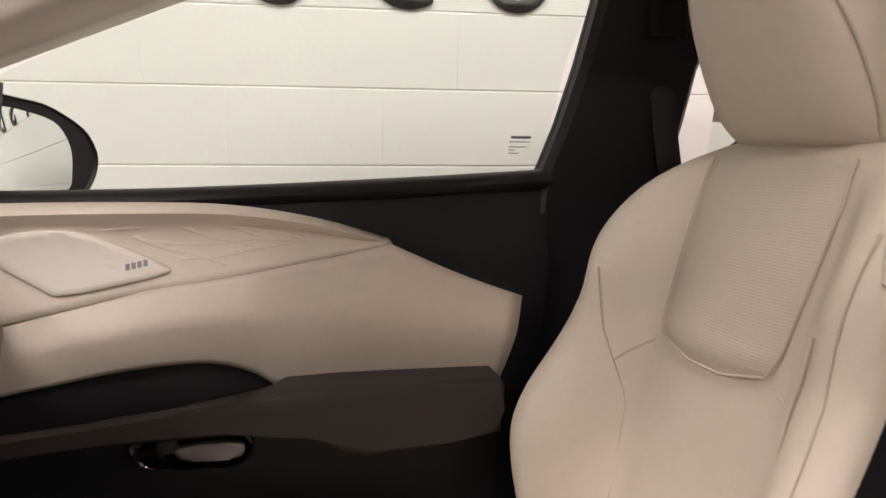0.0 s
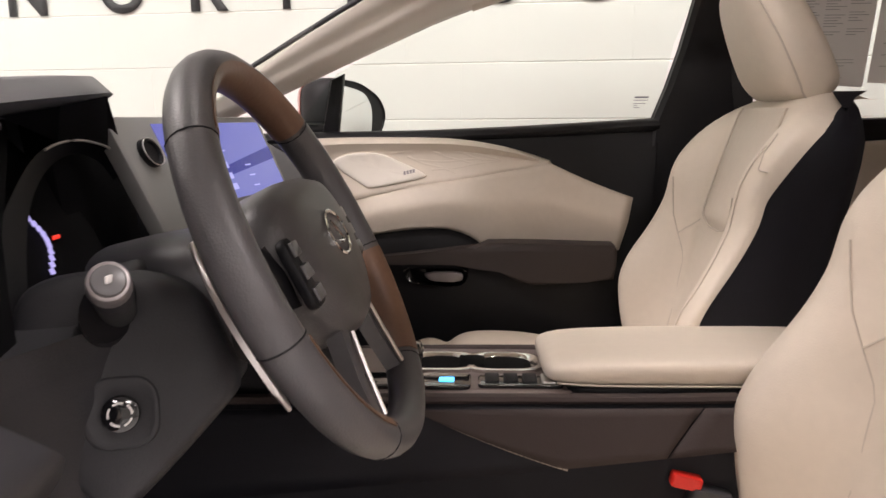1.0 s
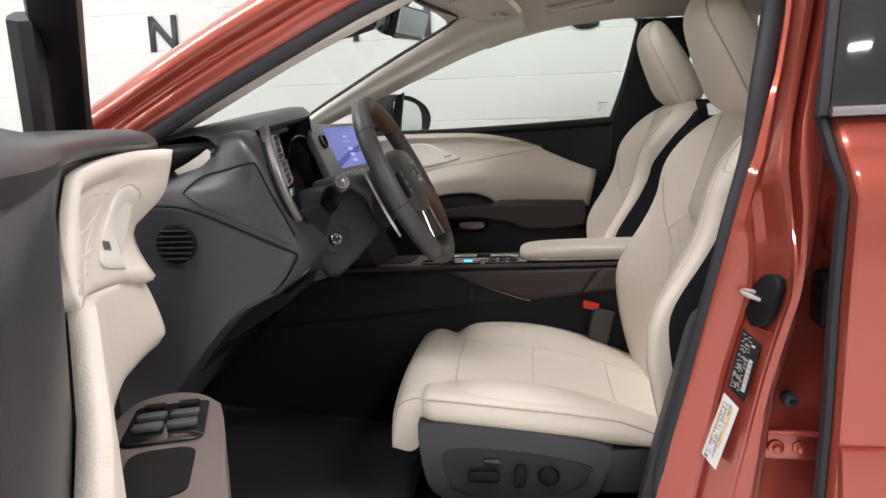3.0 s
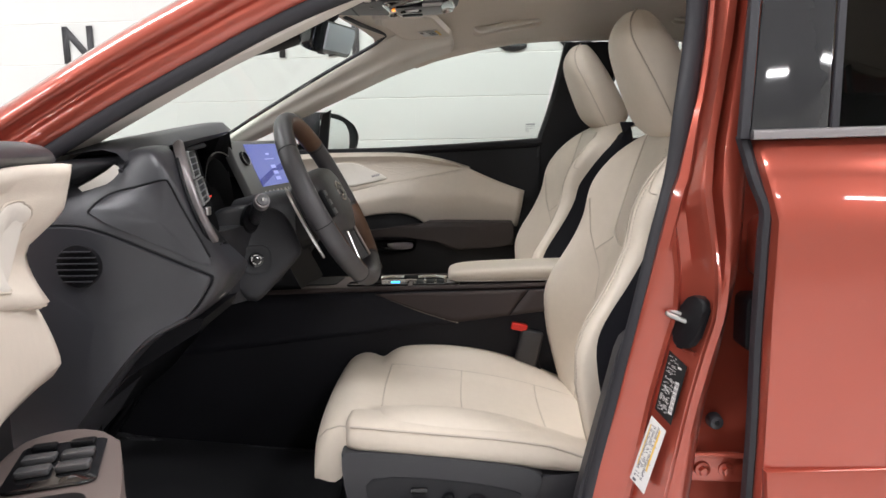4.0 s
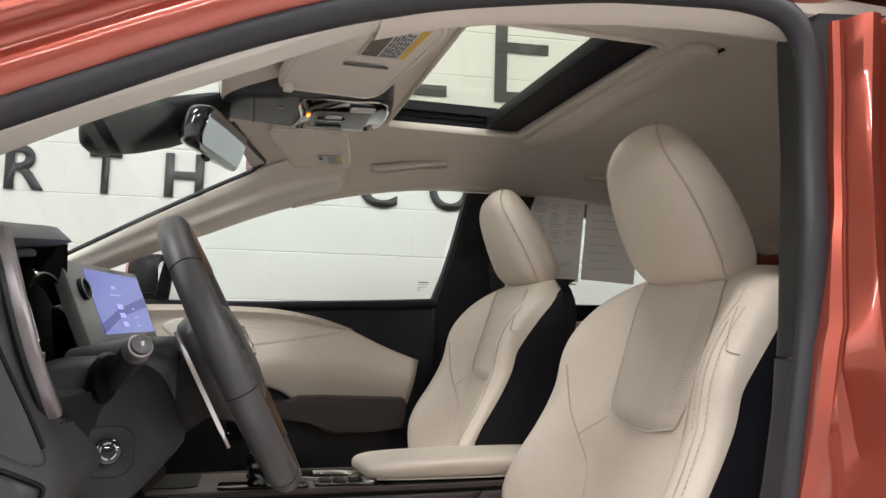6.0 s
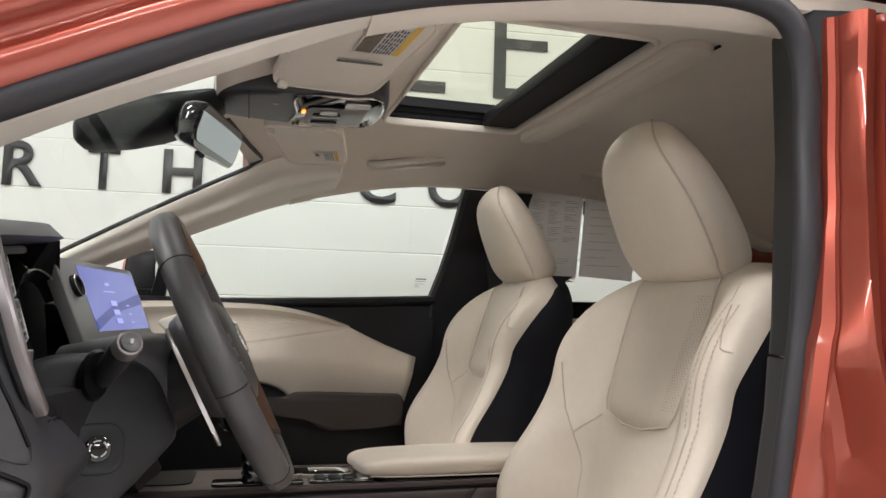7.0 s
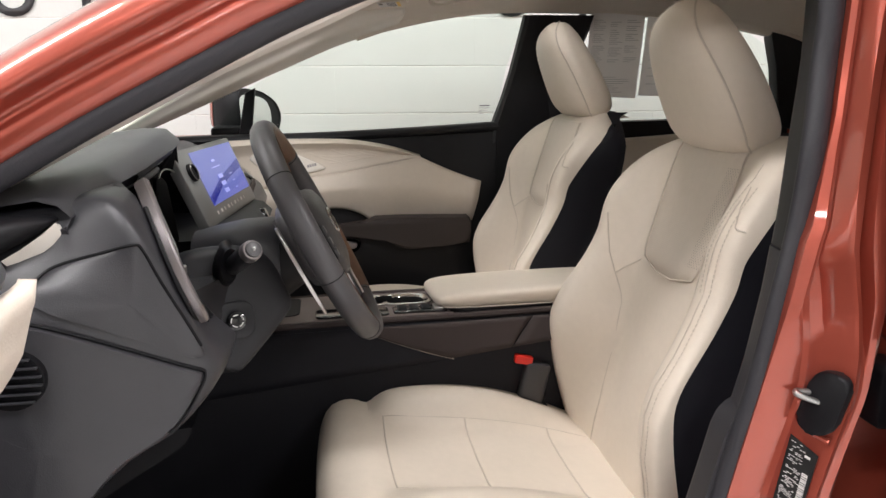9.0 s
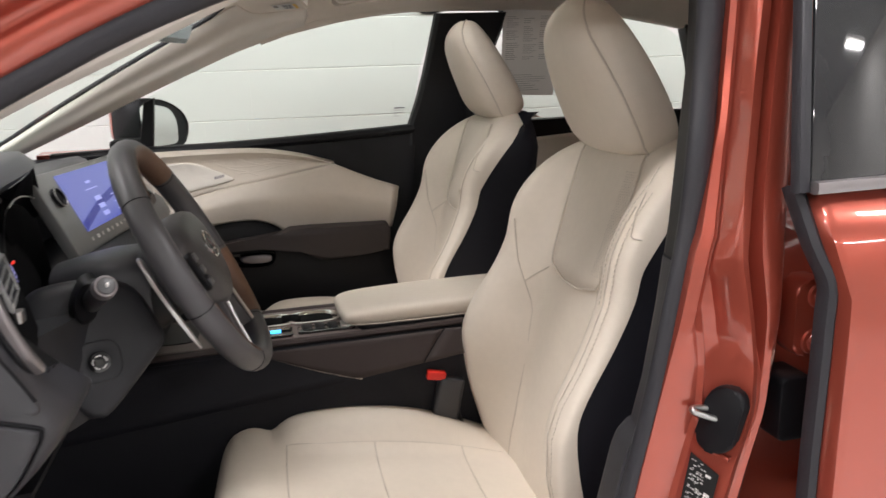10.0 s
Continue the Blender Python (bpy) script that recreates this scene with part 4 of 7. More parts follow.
    bm = bmesh.new()
    for line in ([(-0.46, 1.058), (-0.36, 1.064), (-0.26, 1.055), (-0.19, 1.036)], [(-0.40, 1.040), (-0.33, 1.034), (-0.26, 1.040), (-0.20, 1.035)], [(-0.36, 1.014), (-0.30, 1.018), (-0.25, 1.028), (-0.19, 1.034)],
                 [(-0.42, 1.048), (-0.38, 1.030), (-0.34, 1.020), (-0.30, 1.005)], [(-0.36, 1.062), (-0.32, 1.045), (-0.27, 1.032), (-0.24, 1.018)], [(-0.29, 1.060), (-0.26, 1.046), (-0.23, 1.036)]):
        sweep([P(x, on_trim(x, z) - 0.0052, z) for x, z, _ in spline([(a, b, 0) for a, b in line], 5)], 0.0030, 0.0060, up=(0, 1, 0), n=8, bm=bm)
    part("embossing", bm, CREAM_TRIM, door)
    # armrest
    arm = [(-0.70, 0.800), (-0.573, 0.806), (-0.477, 0.813), (-0.393, 0.821), (-0.292, 0.822), (-0.251, 0.833), (-0.221, 0.844), (-0.157, 0.845), (-0.038, 0.842), (0.079, 0.839), (0.086, 0.825), (0.084, 0.790), (0.080, 0.756), (0.005, 0.749), (-0.119, 0.740), (-0.150, 0.748), (-0.196, 0.775), (-0.241, 0.793), (-0.307, 0.792), (-0.412, 0.793), (-0.498, 0.790), (-0.574, 0.784), (-0.70, 0.776)]
    if s > 0:
        part("armrest", slab(arm, lambda u, v, w: P(u, 0.647 + (0.093 - w) * lerp([(-0.30, 0.30), (-0.20, 1.0)], u), v), 0.093, 0.012, 4), ARM_BROWN, door, "dark brown leather armrest")
    # inner handle
    def cup(k):
        return [(-0.352 + (a + 0.352) * k, 0.752 + (b - 0.752) * k) for a, b in [(p[0], p[1]) for p in spline([(-0.432, 0.768, 0), (-0.420, 0.745, 0), (-0.390, 0.735, 0), (-0.310, 0.729, 0), (-0.280, 0.738, 0), (-0.271, 0.760, 0), (-0.285, 0.775, 0), (-0.352, 0.776, 0), (-0.418, 0.776, 0)], 4, closed=True)]]
    front = 0.684 if s > 0 else 0.716
    h = part("door_handle", loft([[P(u, y, v) for u, v in cup(k)] for k, y in ((1.0, front + 0.05), (1.0, front + 0.003), (0.985, front), (0.93, front + 0.001), (0.90, front + 0.012), (0.80, front + 0.026), (0.1, front + 0.028))]), PIANO, door, "glossy black handle cup")
    part("lever", slab([(p[0], p[1]) for p in spline([(-0.378, 0.762, 0), (-0.368, 0.746, 0), (-0.340, 0.742, 0), (-0.292, 0.743, 0), (-0.283, 0.756, 0), (-0.292, 0.766, 0), (-0.340, 0.766, 0)], 3, closed=True)], lambda u, v, w: P(u, front + 0.013 - w - 0.10 * max(0, u + 0.34), v), 0.012, 0.005, 3), SATIN_MATTE, h, "silver handle lever")
    return door, P


passenger_door, _P = front_door(1, "passenger_door", "closed passenger door with cream, brown and black trim")
driver_door, DP = front_door(-1, "driver_door", "open driver door with cream, brown and black trim")
DOOR_OPEN = 69.4
driver_door.matrix_basis = pose(-0.874, -0.951, 0.061, 0, 0, -DOOR_OPEN)


def driver_door_details():
    # window frame, mirror sail, switch panel
    part("window_frame", sweep(spline([DP(-0.86, 0.857, 1.05), DP(-0.74, 0.835, 1.15), DP(-0.61, 0.809, 1.22), DP(-0.433, 0.775, 1.305), DP(-0.22, 0.752, 1.365), DP(0.05, 0.74, 1.405), DP(0.16, 0.74, 1.405), DP(0.215, 0.745, 1.35), DP(0.215, 0.79, 1.08)], 4), 0.056, 0.05, n=8, flat=0.4), BLACK, driver_door, "black window frame")
    part("frame_post", sweep([DP(-0.62, 0.842, 1.06), DP(-0.56, 0.83, 1.24)], 0.03, 0.05, n=8, flat=0.4), RUBBER, driver_door)
    # armrest deck with the window switches
    dz = 0.797
    deck = [(p[0], p[1]) for p in spline([(-0.58, 0.735, 0), (-0.565, 0.690, 0), (-0.50, 0.664, 0), (-0.30, 0.652, 0), (-0.10, 0.655, 0), (-0.08, 0.77, 0), (-0.30, 0.775, 0), (-0.52, 0.775, 0)], 3, closed=True)]

    def deck_at(u, v, w):
        return DP(u, v, dz + 0.10 * (u + 0.57) + w)
    part("switch_deck", slab(deck, lambda u, v, w: deck_at(u, v, w - 0.075), 0.075, 0.010, 3), TAUPE, driver_door, "taupe armrest deck with window switches")
    part("switch_panel", slab(rounded(0.135, 0.080, 0.012, 4, -0.445, 0.715), deck_at, 0.004, 0.002), PIANO, driver_door, "glossy black switch panel")
    for i, (u, v, du, dv) in enumerate(((-0.493, 0.697, 0.020, 0.024), (-0.493, 0.733, 0.020, 0.024), (-0.457, 0.698, 0.026, 0.030), (-0.457, 0.732, 0.026, 0.030), (-0.420, 0.698, 0.026, 0.030), (-0.420, 0.732, 0.026, 0.030))):
        part("switch", slab(rounded(du, dv, 0.004, 3, u, v), lambda a, b, w: deck_at(a, b, 0.004 + w * (1 + 18 * (a - u))), 0.006, 0.0025), BLACK if i < 2 else SWITCH_GREY, driver_door)
    part("pull_cup", slab(rounded(0.12, 0.06, 0.02, 5, -0.30, 0.71), deck_at, 0.0015), BLACK, driver_door)
    # corner trim between the pillar and the dashboard, seen past the door's front edge
    soften(part("corner_trim", loft([[Vector((x, y, z)) for x, y, z in r] for r in (
        [(-0.90, -0.82, 1.135), (-0.90, -0.90, 1.10), (-0.90, -0.89, 1.03), (-0.90, -0.78, 1.06)],
        [(-0.80, -0.81, 1.150), (-0.80, -0.875, 1.125), (-0.80, -0.865, 1.06), (-0.80, -0.77, 1.09)],
        [(-0.725, -0.80, 1.152), (-0.725, -0.852, 1.142), (-0.725, -0.850, 1.104), (-0.725, -0.77, 1.110)],
        [(-0.695, -0.795, 1.147), (-0.695, -0.827, 1.142), (-0.695, -0.824, 1.124), (-0.695, -0.77, 1.122)],
        [(-0.680, -0.790, 1.141), (-0.680, -0.810, 1.138), (-0.680, -0.808, 1.134), (-0.680, -0.78, 1.132)])]), BLACK, CAR, "black corner trim", sharp=80), 2)
    part("corner_trim_base", loft([[Vector((x, y, z)) for x, y, z in r] for r in (
        [(-0.730, -0.832, 1.100), (-0.725, -0.815, 1.082), (-0.735, -0.77, 1.09)],
        [(-0.712, -0.825, 1.110), (-0.706, -0.812, 1.092), (-0.714, -0.77, 1.105)],
        [(-0.692, -0.813, 1.124), (-0.684, -0.803, 1.108), (-0.69, -0.77, 1.112)],
        [(-0.681, -0.805, 1.134), (-0.676, -0.798, 1.124), (-0.68, -0.78, 1.126)])]), CREAM_PLASTIC, CAR, "cream corner trim")


driver_door_details()


def rear_doors():
    # driver-side rear door, closed
    rows = []
    for k in range(15):
        z = 0.36 + 0.80 * k / 14
        y = lerp([(0.36, -0.925), (0.60, -0.955), (0.70, -0.962), (0.85, -0.968), (1.0, -0.966), (1.055, -0.962), (1.075, -0.954), (1.13, -0.932), (1.16, -0.918)], z)
        f = lerp([(0.36, 0.322), (0.9, 0.315), (1.02, 0.318), (1.06, 0.320), (1.10, 0.310), (1.16, 0.300)], z)
        rows.append([(f, y + 0.05, z), (f, y + 0.014, z), (f + 0.004, y + 0.004, z), (f + 0.012, y, z), (0.6, y - 0.006, z), (0.9, y - 0.004, z), (1.25, y, z)])
    door = thicken(part("rear_door", sheet(rows), RED, CAR, "closed copper-red rear door"), 0.004, 0)
    # black rubber edge along its front
    part("edge_seal", sweep(spline([(lerp([(0.36, 0.318), (0.9, 0.311), (1.02, 0.313), (1.06, 0.315), (1.10, 0.304), (1.17, 0.290)], z), lerp([(0.36, -0.895), (0.7, -0.928), (1.0, -0.935), (1.06, -0.93), (1.16, -0.89)], z), z) for z in (0.36, 0.5, 0.7, 0.85, 0.95, 1.02, 1.06, 1.10, 1.165)], 3), 0.028, 0.020, n=8), RUBBER, door, "black rubber edge seal")
    # window: black post cover, frame line and tinted pane
    def tilt(u, v, w):
        return Vector((u, -0.915 + 0.26 * (v - 1.165) - w, v))
    part("post_cover", slab([(0.292, 1.168), (0.402, 1.168), (0.445, 1.50), (0.34, 1.50)], tilt, 0.006, 0.002), POST_GLOSS, door, "glossy dark post cover")
    part("frame_line", slab([(0.404, 1.168), (0.416, 1.168), (0.459, 1.50), (0.447, 1.50)], tilt, 0.011, 0.003), RUBBER, door)
    part("post_edge", slab([(0.276, 1.160), (0.291, 1.160), (0.339, 1.52), (0.324, 1.52)], lambda u, v, w: tilt(u, v, w - 0.012), 0.018, 0.004), RUBBER, door)
    g = part("pane", slab([(0.416, 1.168), (1.15, 1.19), (1.10, 1.40), (0.9, 1.47), (0.455, 1.49)], tilt, 0.004), TINT, door, "dark tinted rear window", smooth=False)
    g.visible_shadow = False
    part("belt_strip", sweep([(0.292, -0.924, 1.166), (0.6, -0.930, 1.170), (1.2, -0.925, 1.18)], 0.016, 0.015, n=8, flat=0.4), SATIN_MATTE, door, "satin silver window strip")
    part("moulding", slab([(0.318, 0.675), (1.2, 0.69), (1.2, 0.58), (0.330, 0.58), (0.322, 0.595)], lambda u, v, w: Vector((u, -0.955 - w * (1 - 0.3 * (v - 0.58) / 0.1), v)), 0.024, 0.006), RED, door, "copper-red lower moulding")
    # jamb fittings
    wide, high, out = Vector((0.41, -0.91, 0)), Vector((0.25, -0.05, 0.967)), Vector((-0.91, -0.41, 0))
    plate = part("striker_plate", slab(rounded(0.050, 0.086, 0.020, 6), lambda u, v, w: Vector((0.240, -0.868, 0.877)) + wide * u + high * v + out * w, 0.016, 0.005, 3), BLACK, CAR, "black striker backing plate")
    part("striker", sweep(spline([(0.248, -0.874, 0.870), (0.224, -0.869, 0.878), (0.205, -0.864, 0.885), (0.199, -0.860, 0.888), (0.204, -0.855, 0.889), (0.222, -0.856, 0.886), (0.242, -0.859, 0.881)], 4), 0.0080, 0.0080, n=10), STEEL, plate, "steel striker loop")
    part("pressed_rib", sweep(spline([(0.2125, -0.846, 0.872), (0.214, -0.847, 0.855), (0.219, -0.853, 0.840), (0.227, -0.868, 0.832), (0.237, -0.884, 0.828)], 5), 0.010, 0.008, n=8), RED, CAR)
    part("door_check", slab(rounded(0.05, 0.088, 0.012, 4), lambda u, v, w: Vector((0.347 + u, -0.800 - w, 0.868 + v)), 0.062, 0.006), BLACK, CAR, "black door check housing")
    up_leaf = part("hinge_leaf", slab(rounded(0.055, 0.10, 0.018, 5, 0.356, 0.992), lambda u, v, w: Vector((u, -0.832 - w, v)), 0.036, 0.005), RED, CAR, "copper-red upper door hinge")
    for x, z in ((0.360, 1.021), (0.355, 0.962)):
        part("hinge_bolt", rod((x, -0.862, z), (x, -0.884, z), 0.0125, 0.0105, 6, 0.003), RED, up_leaf)
        part("washer", rod((x, -0.864, z), (x, -0.872, z), 0.017, 0.016, 20, 0.002), RED, up_leaf)
    hinge = part("hinge_leaf", slab(rounded(0.098, 0.048, 0.010, 4, 0.283, 0.628), lambda u, v, w: Vector((u, -0.846 - w - 0.1 * (u - 0.28), v)), 0.016, 0.004), RED, CAR, "copper-red door hinge")
    part("hinge_rib", sweep([(0.238, -0.862, 0.653), (0.283, -0.868, 0.655), (0.328, -0.872, 0.653)], 0.010, 0.010, n=8), RED, hinge)
    for x in (0.263, 0.301):
        part("washer", rod((x, -0.858, 0.627), (x, -0.8665, 0.627), 0.0135, 0.0125, 20, 0.001), RED, hinge)
        part("hinge_bolt", rod((x, -0.862, 0.627), (x, -0.876, 0.627), 0.0085, 0.008, 6, 0.002), RED, hinge)
    plug = part("rubber_plug", rod((0.282, -0.845, 0.707), (0.282, -0.868, 0.707), 0.013, 0.0115, 18, 0.004), RUBBER, CAR, "round rubber plug")
    part("plug_dimple", rod((0.282, -0.866, 0.707), (0.282, -0.8695, 0.707), 0.005, 0.004, 12, 0.001), BLACK, plug)
    # two stickers on the jamb
    def jam(u, v, w):
        return Vector((0.2125, -0.8465, 0.818)) + Vector((0.245, 0.09, 1.0)) * (v - 0.826) + Vector((0.70, -1.22, -0.30)) * u + Vector((-0.84, -0.52, 0.2)) * (w + 0.0035)
    lab = part("jamb_label", slab([(-0.002, 0.735), (0.024, 0.728), (0.026, 0.822), (-0.002, 0.83)], jam, 0.0012), LABEL_BLACK, CAR, "black data label with white print", smooth=False)
    rnd = random.Random(4)
    lines = []
    for k in range(44):
        u = 0.0008
        while u < 0.0135:
            n = rnd.uniform(0.0008, 0.0032)
            if rnd.random() < 0.55 and k % 7:
                lines.append((u + 0.0004 * math.sin(k), 0.737 + 0.0020 * k, n, 0.0007))
            u += n + 0.0007
    lines += [(0.0165, 0.742 + 0.0026 * k, 0.0055, 0.0012 if k % 3 else 0.0019) for k in range(20)] + [(0.0150, 0.812, 0.005, 0.003)]
    part("print", bars(lines, lambda u, v, w: jam(u, v, w + 0.0012)), PAPER, lab, smooth=False)
    lab = part("jamb_label", slab([(-0.012, 0.613), (0.012, 0.606), (0.020, 0.715), (-0.004, 0.722)], jam, 0.0012), PAPER, CAR, "white tyre label with a yellow band", smooth=False)
    part("band", bars([(0.0068 + 0.00074 * k, 0.640 + 0.010 * k, 0.0022, 0.0098) for k in range(7)] + [(-0.0065 + 0.00074 * k, 0.640 + 0.010 * k, 0.0012, 0.0098) for k in range(7)], lambda u, v, w: jam(u, v, w + 0.0012)), YELLOW, lab, smooth=False)
    lines = []
    for k in range(40):
        for j in range(3):
            if rnd.random() < 0.7 and k not in (13, 26):
                lines.append((-0.0075 + 0.00018 * k + 0.0046 * j, 0.622 + 0.0023 * k, rnd.uniform(0.0018, 0.004), 0.0009))
    lines += [(-0.0095 + 0.00018 * k, 0.622 + 0.0023 * k, 0.0185, 0.0006) for k in (13, 26)] + [(-0.008, 0.614, 0.005, 0.004)]
    part("print", bars(lines, lambda u, v, w: jam(u, v, w + 0.0012)), INK, lab, smooth=False)
    # passenger-side rear door's inner trim
    part("rear_trim", slab([(0.45, 0.45), (1.2, 0.45), (1.25, 1.14), (0.44, 1.128)], lambda u, v, w: Vector((u, 0.80 - w, v)), 0.05, 0.01), BLACK, CAR, "black rear door trim")
    part("rear_trim_insert", slab([(0.55, 0.85), (1.15, 0.85), (1.18, 1.02), (0.9, 1.09), (0.55, 1.07)], lambda u, v, w: Vector((u, 0.752 - w, v)), 0.03, 0.012, 3), CREAM_TRIM, CAR, "cream rear door insert")


rear_doors()


def side_mirror():
    """The passenger's outside mirror."""
    c = Vector((-0.620, 1.01, 1.17))
    ring = spline([(0, -0.118, -0.060), (0, -0.118, 0.0), (0, -0.112, 0.050), (0, -0.087, 0.076), (0, -0.014, 0.071), (0, 0.03, 0.065), (0, 0.068, 0.051), (0, 0.100, 0.035), (0, 0.122, 0.018), (0, 0.1395, -0.014), (0, 0.135, -0.042), (0, 0.120, -0.066), (0, 0.095, -0.086), (0, 0.04, -0.090), (0, -0.05, -0.084), (0, -0.100, -0.076)], 2, closed=True)
    glass = spline([(0, -0.105, -0.055), (0, -0.108, 0.0), (0, -0.100, 0.046), (0, -0.06, 0.056), (0, -0.015, 0.050), (0, 0.026, 0.041), (0, 0.050, 0.028), (0, 0.066, 0.004), (0, 0.070, -0.016), (0, 0.066, -0.046), (0, 0.054, -0.074), (0, 0.0, -0.078), (0, -0.07, -0.074)], 3, closed=True)
    turn = pose(0, 0, 0, 0, 0, -24)
    rings = []
    def swing(u, v):
        """How far the mirror's open side leans back and turns in towards the driver."""
        return 0.0875 * u - 0.082 * v
    for dx, k in ((0.03, 0.93), (0.035, 0.97), (0.03, 1.0), (-0.02, 1.0), (-0.06, 0.92), (-0.10, 0.70), (-0.12, 0.4)):
        rings.append([c + turn.to_3x3() @ Vector((dx + (swing(p.y * k, p.z * k) if dx > 0 else 0), p.y * k, p.z * k)) for p in ring])
    m = part("side_mirror", loft(rings), BLACK, CAR, "black door mirror with a red cap")
    part("mirror_cap", loft([[c + turn.to_3x3() @ Vector((dx, p.y * k, p.z * k + 0.002)) for p in ring] for dx, k in ((-0.088, 0.785), (-0.102, 0.71), (-0.124, 0.41))], cap=True), RED, m, "copper-red mirror cap")
    part("mirror_glass", loft([[c + turn.to_3x3() @ Vector((0.0375 + w + swing(p.y * k, p.z * k) - (p.y ** 2 + p.z ** 2) * k * k / 3.4, p.y * k, p.z * k)) for p in glass] for k, w in ((1.0, -0.006), (1.0, 0), (0.92, 0), (0.8, 0), (0.65, 0), (0.5, 0), (0.35, 0), (0.2, 0), (0.05, 0))]), MIRROR, m, "convex mirror glass")
    part("mirror_foot", box(c + Vector((-0.06, -0.13, -0.06)), (0.10, 0.14, 0.035), 0.012), BLACK, m)
    part("window_post", slab([(-0.642, 1.09), (-0.600, 1.09), (-0.580, 1.25), (-0.612, 1.235)], lambda u, v, w: Vector((u, 0.775 + w, v)), 0.03, 0.006), BLACK, CAR, "black post of the passenger window")


side_mirror()


def overhead():
    # overhead console with map lamps: a shallow tray under the roof's front edge
    out = [(p[0], p[1]) for p in spline([(-0.452, 0.0, 0), (-0.440, 0.080, 0), (-0.38, 0.108, 0), (-0.30, 0.122, 0), (-0.20, 0.126, 0), (-0.135, 0.122, 0), (-0.112, 0.0, 0), (-0.135, -0.122, 0), (-0.20, -0.126, 0), (-0.30, -0.122, 0), (-0.38, -0.108, 0), (-0.440, -0.080, 0)], 4, closed=True)]

    def tray(u, v):
        return 1.484 + 0.05 * max(0, u + 0.30) + 0.30 * v * v
    con = part("overhead_console", loft([[Vector((-0.285 + (u + 0.285) * k, v * k, tray(-0.285 + (u + 0.285) * k, v * k) + w)) for u, v in out] for k, w in ((1.0, 0.05), (1.0, 0.012), (0.985, 0.004), (0.96, 0.0), (0.8, 0.0), (0.6, 0.0), (0.35, 0.0), (0.05, 0.0))]), DASH, CAR, "grey overhead console with lamp switches", sharp=50)

    def below(u, v, w):
        return Vector((u, v, tray(u, v) - 0.0005 - w))
    part("console_joint", sweep([below(-0.385, -0.105 + 0.21 * k / 10, 0.0) for k in range(11)], 0.003, 0.003, up=(0, 0, 1), n=6), BLACK, con)
    lamp_out = [(p[0], p[1]) for p in spline([(-0.296, -0.112, 0), (-0.292, 0.0, 0), (-0.296, 0.112, 0), (-0.20, 0.118, 0), (-0.140, 0.108, 0), (-0.124, 0.0, 0), (-0.140, -0.108, 0), (-0.20, -0.118, 0)], 4, closed=True)]
    part("lamp_panel", slab(lamp_out, below, 0.004, 0.0015), PIANO, con, "glossy black lamp panel")
    part("panel_trim", sweep([below(u, v, 0.003) for u, v in lamp_out], 0.005, 0.004, up=(0, 0, 1), closed=True, n=6), CHROME, con, "chrome edge of the lamp panel")
    part("switch_plate", slab(rounded(0.115, 0.130, 0.012, 4, -0.215, 0.010), lambda u, v, w: below(u, v, 0.004 + w), 0.004, 0.0015), SATIN_GREY, con, "silver-grey switch plate")
    for u, v in ((-0.235, -0.018), (-0.235, 0.045)):
        part("roof_switch", slab(rounded(0.055, 0.018, 0.005, 3, u, v), lambda a, b, w: below(a, b, 0.008 + w), 0.006, 0.002), PIANO, con)
    part("slider", slab(rounded(0.034, 0.012, 0.003, 3, -0.232, -0.040), lambda a, b, w: below(a, b, 0.008 + w), 0.006, 0.002), SATIN, con)
    for v in (-0.075, 0.085):
        part("lamp_lens", slab(rounded(0.050, 0.030, 0.006, 3, -0.180, v), lambda a, b, w: below(a, b, 0.004 + w), 0.004, 0.002), PAPER, con)
    part("warning_light", slab(rounded(0.007, 0.022, 0.002, 2, -0.280, -0.020), lambda a, b, w: below(a, b, 0.004 + w), 0.0015), ORANGE_LED, con)
    part("microphone", slab(rounded(0.010, 0.012, 0.002, 2, -0.335, -0.045), below, 0.0012), SATIN_GREY, con)
    # inside mirror with its camera housing
    ring = [(p.y, p.z) for p in spline([(0, -0.075, 0.030), (0, -0.085, 0.0), (0, -0.062, -0.034), (0, 0, -0.042), (0, 0.062, -0.034), (0, 0.085, 0.0), (0, 0.075, 0.030), (0, 0, 0.040)], 4, closed=True)]
    cam_box = part("camera_housing", loft([[Vector((x, u * k, z + v * k)) for u, v in ring] for x, k, z in ((-0.690, 0.45, 1.405), (-0.680, 0.70, 1.407), (-0.66, 0.88, 1.413), (-0.60, 1.0, 1.428), (-0.54, 1.0, 1.445), (-0.50, 0.92, 1.458), (-0.46, 0.75, 1.475), (-0.43, 0.5, 1.490))]), BLACK, CAR, "black camera housing on the windscreen")
    for k in range(4):
        part("vent_slit", sweep([(-0.684 + 0.010 * k, -0.030 - 0.012 * k, 1.382 + 0.004 * k), (-0.690 + 0.010 * k, -0.038 - 0.012 * k, 1.410 + 0.004 * k)], 0.003, 0.003, n=5), DASH, cam_box)
    turn = pose(-0.444, -0.022, 1.414, 0, 16, -14.5)
    ring = rounded(0.262, 0.082, 0.028, 6)
    mir = part("rear_view_mirror", loft([[turn @ Vector((x, u * k, v * k)) for u, v in ring] for x, k in ((-0.052, 0.45), (-0.046, 0.70), (-0.030, 0.90), (-0.012, 0.98), (0.0, 1.0), (0.006, 1.0), (0.009, 0.975))]), PIANO, CAR, "black-framed inside mirror")
    part("mirror_glass", slab(rounded(0.248, 0.066, 0.020, 6), lambda u, v, w: turn @ Vector((0.0092 + w, u, v + 0.003)), 0.002), DIM_MIRROR, mir, "dimmed mirror glass")
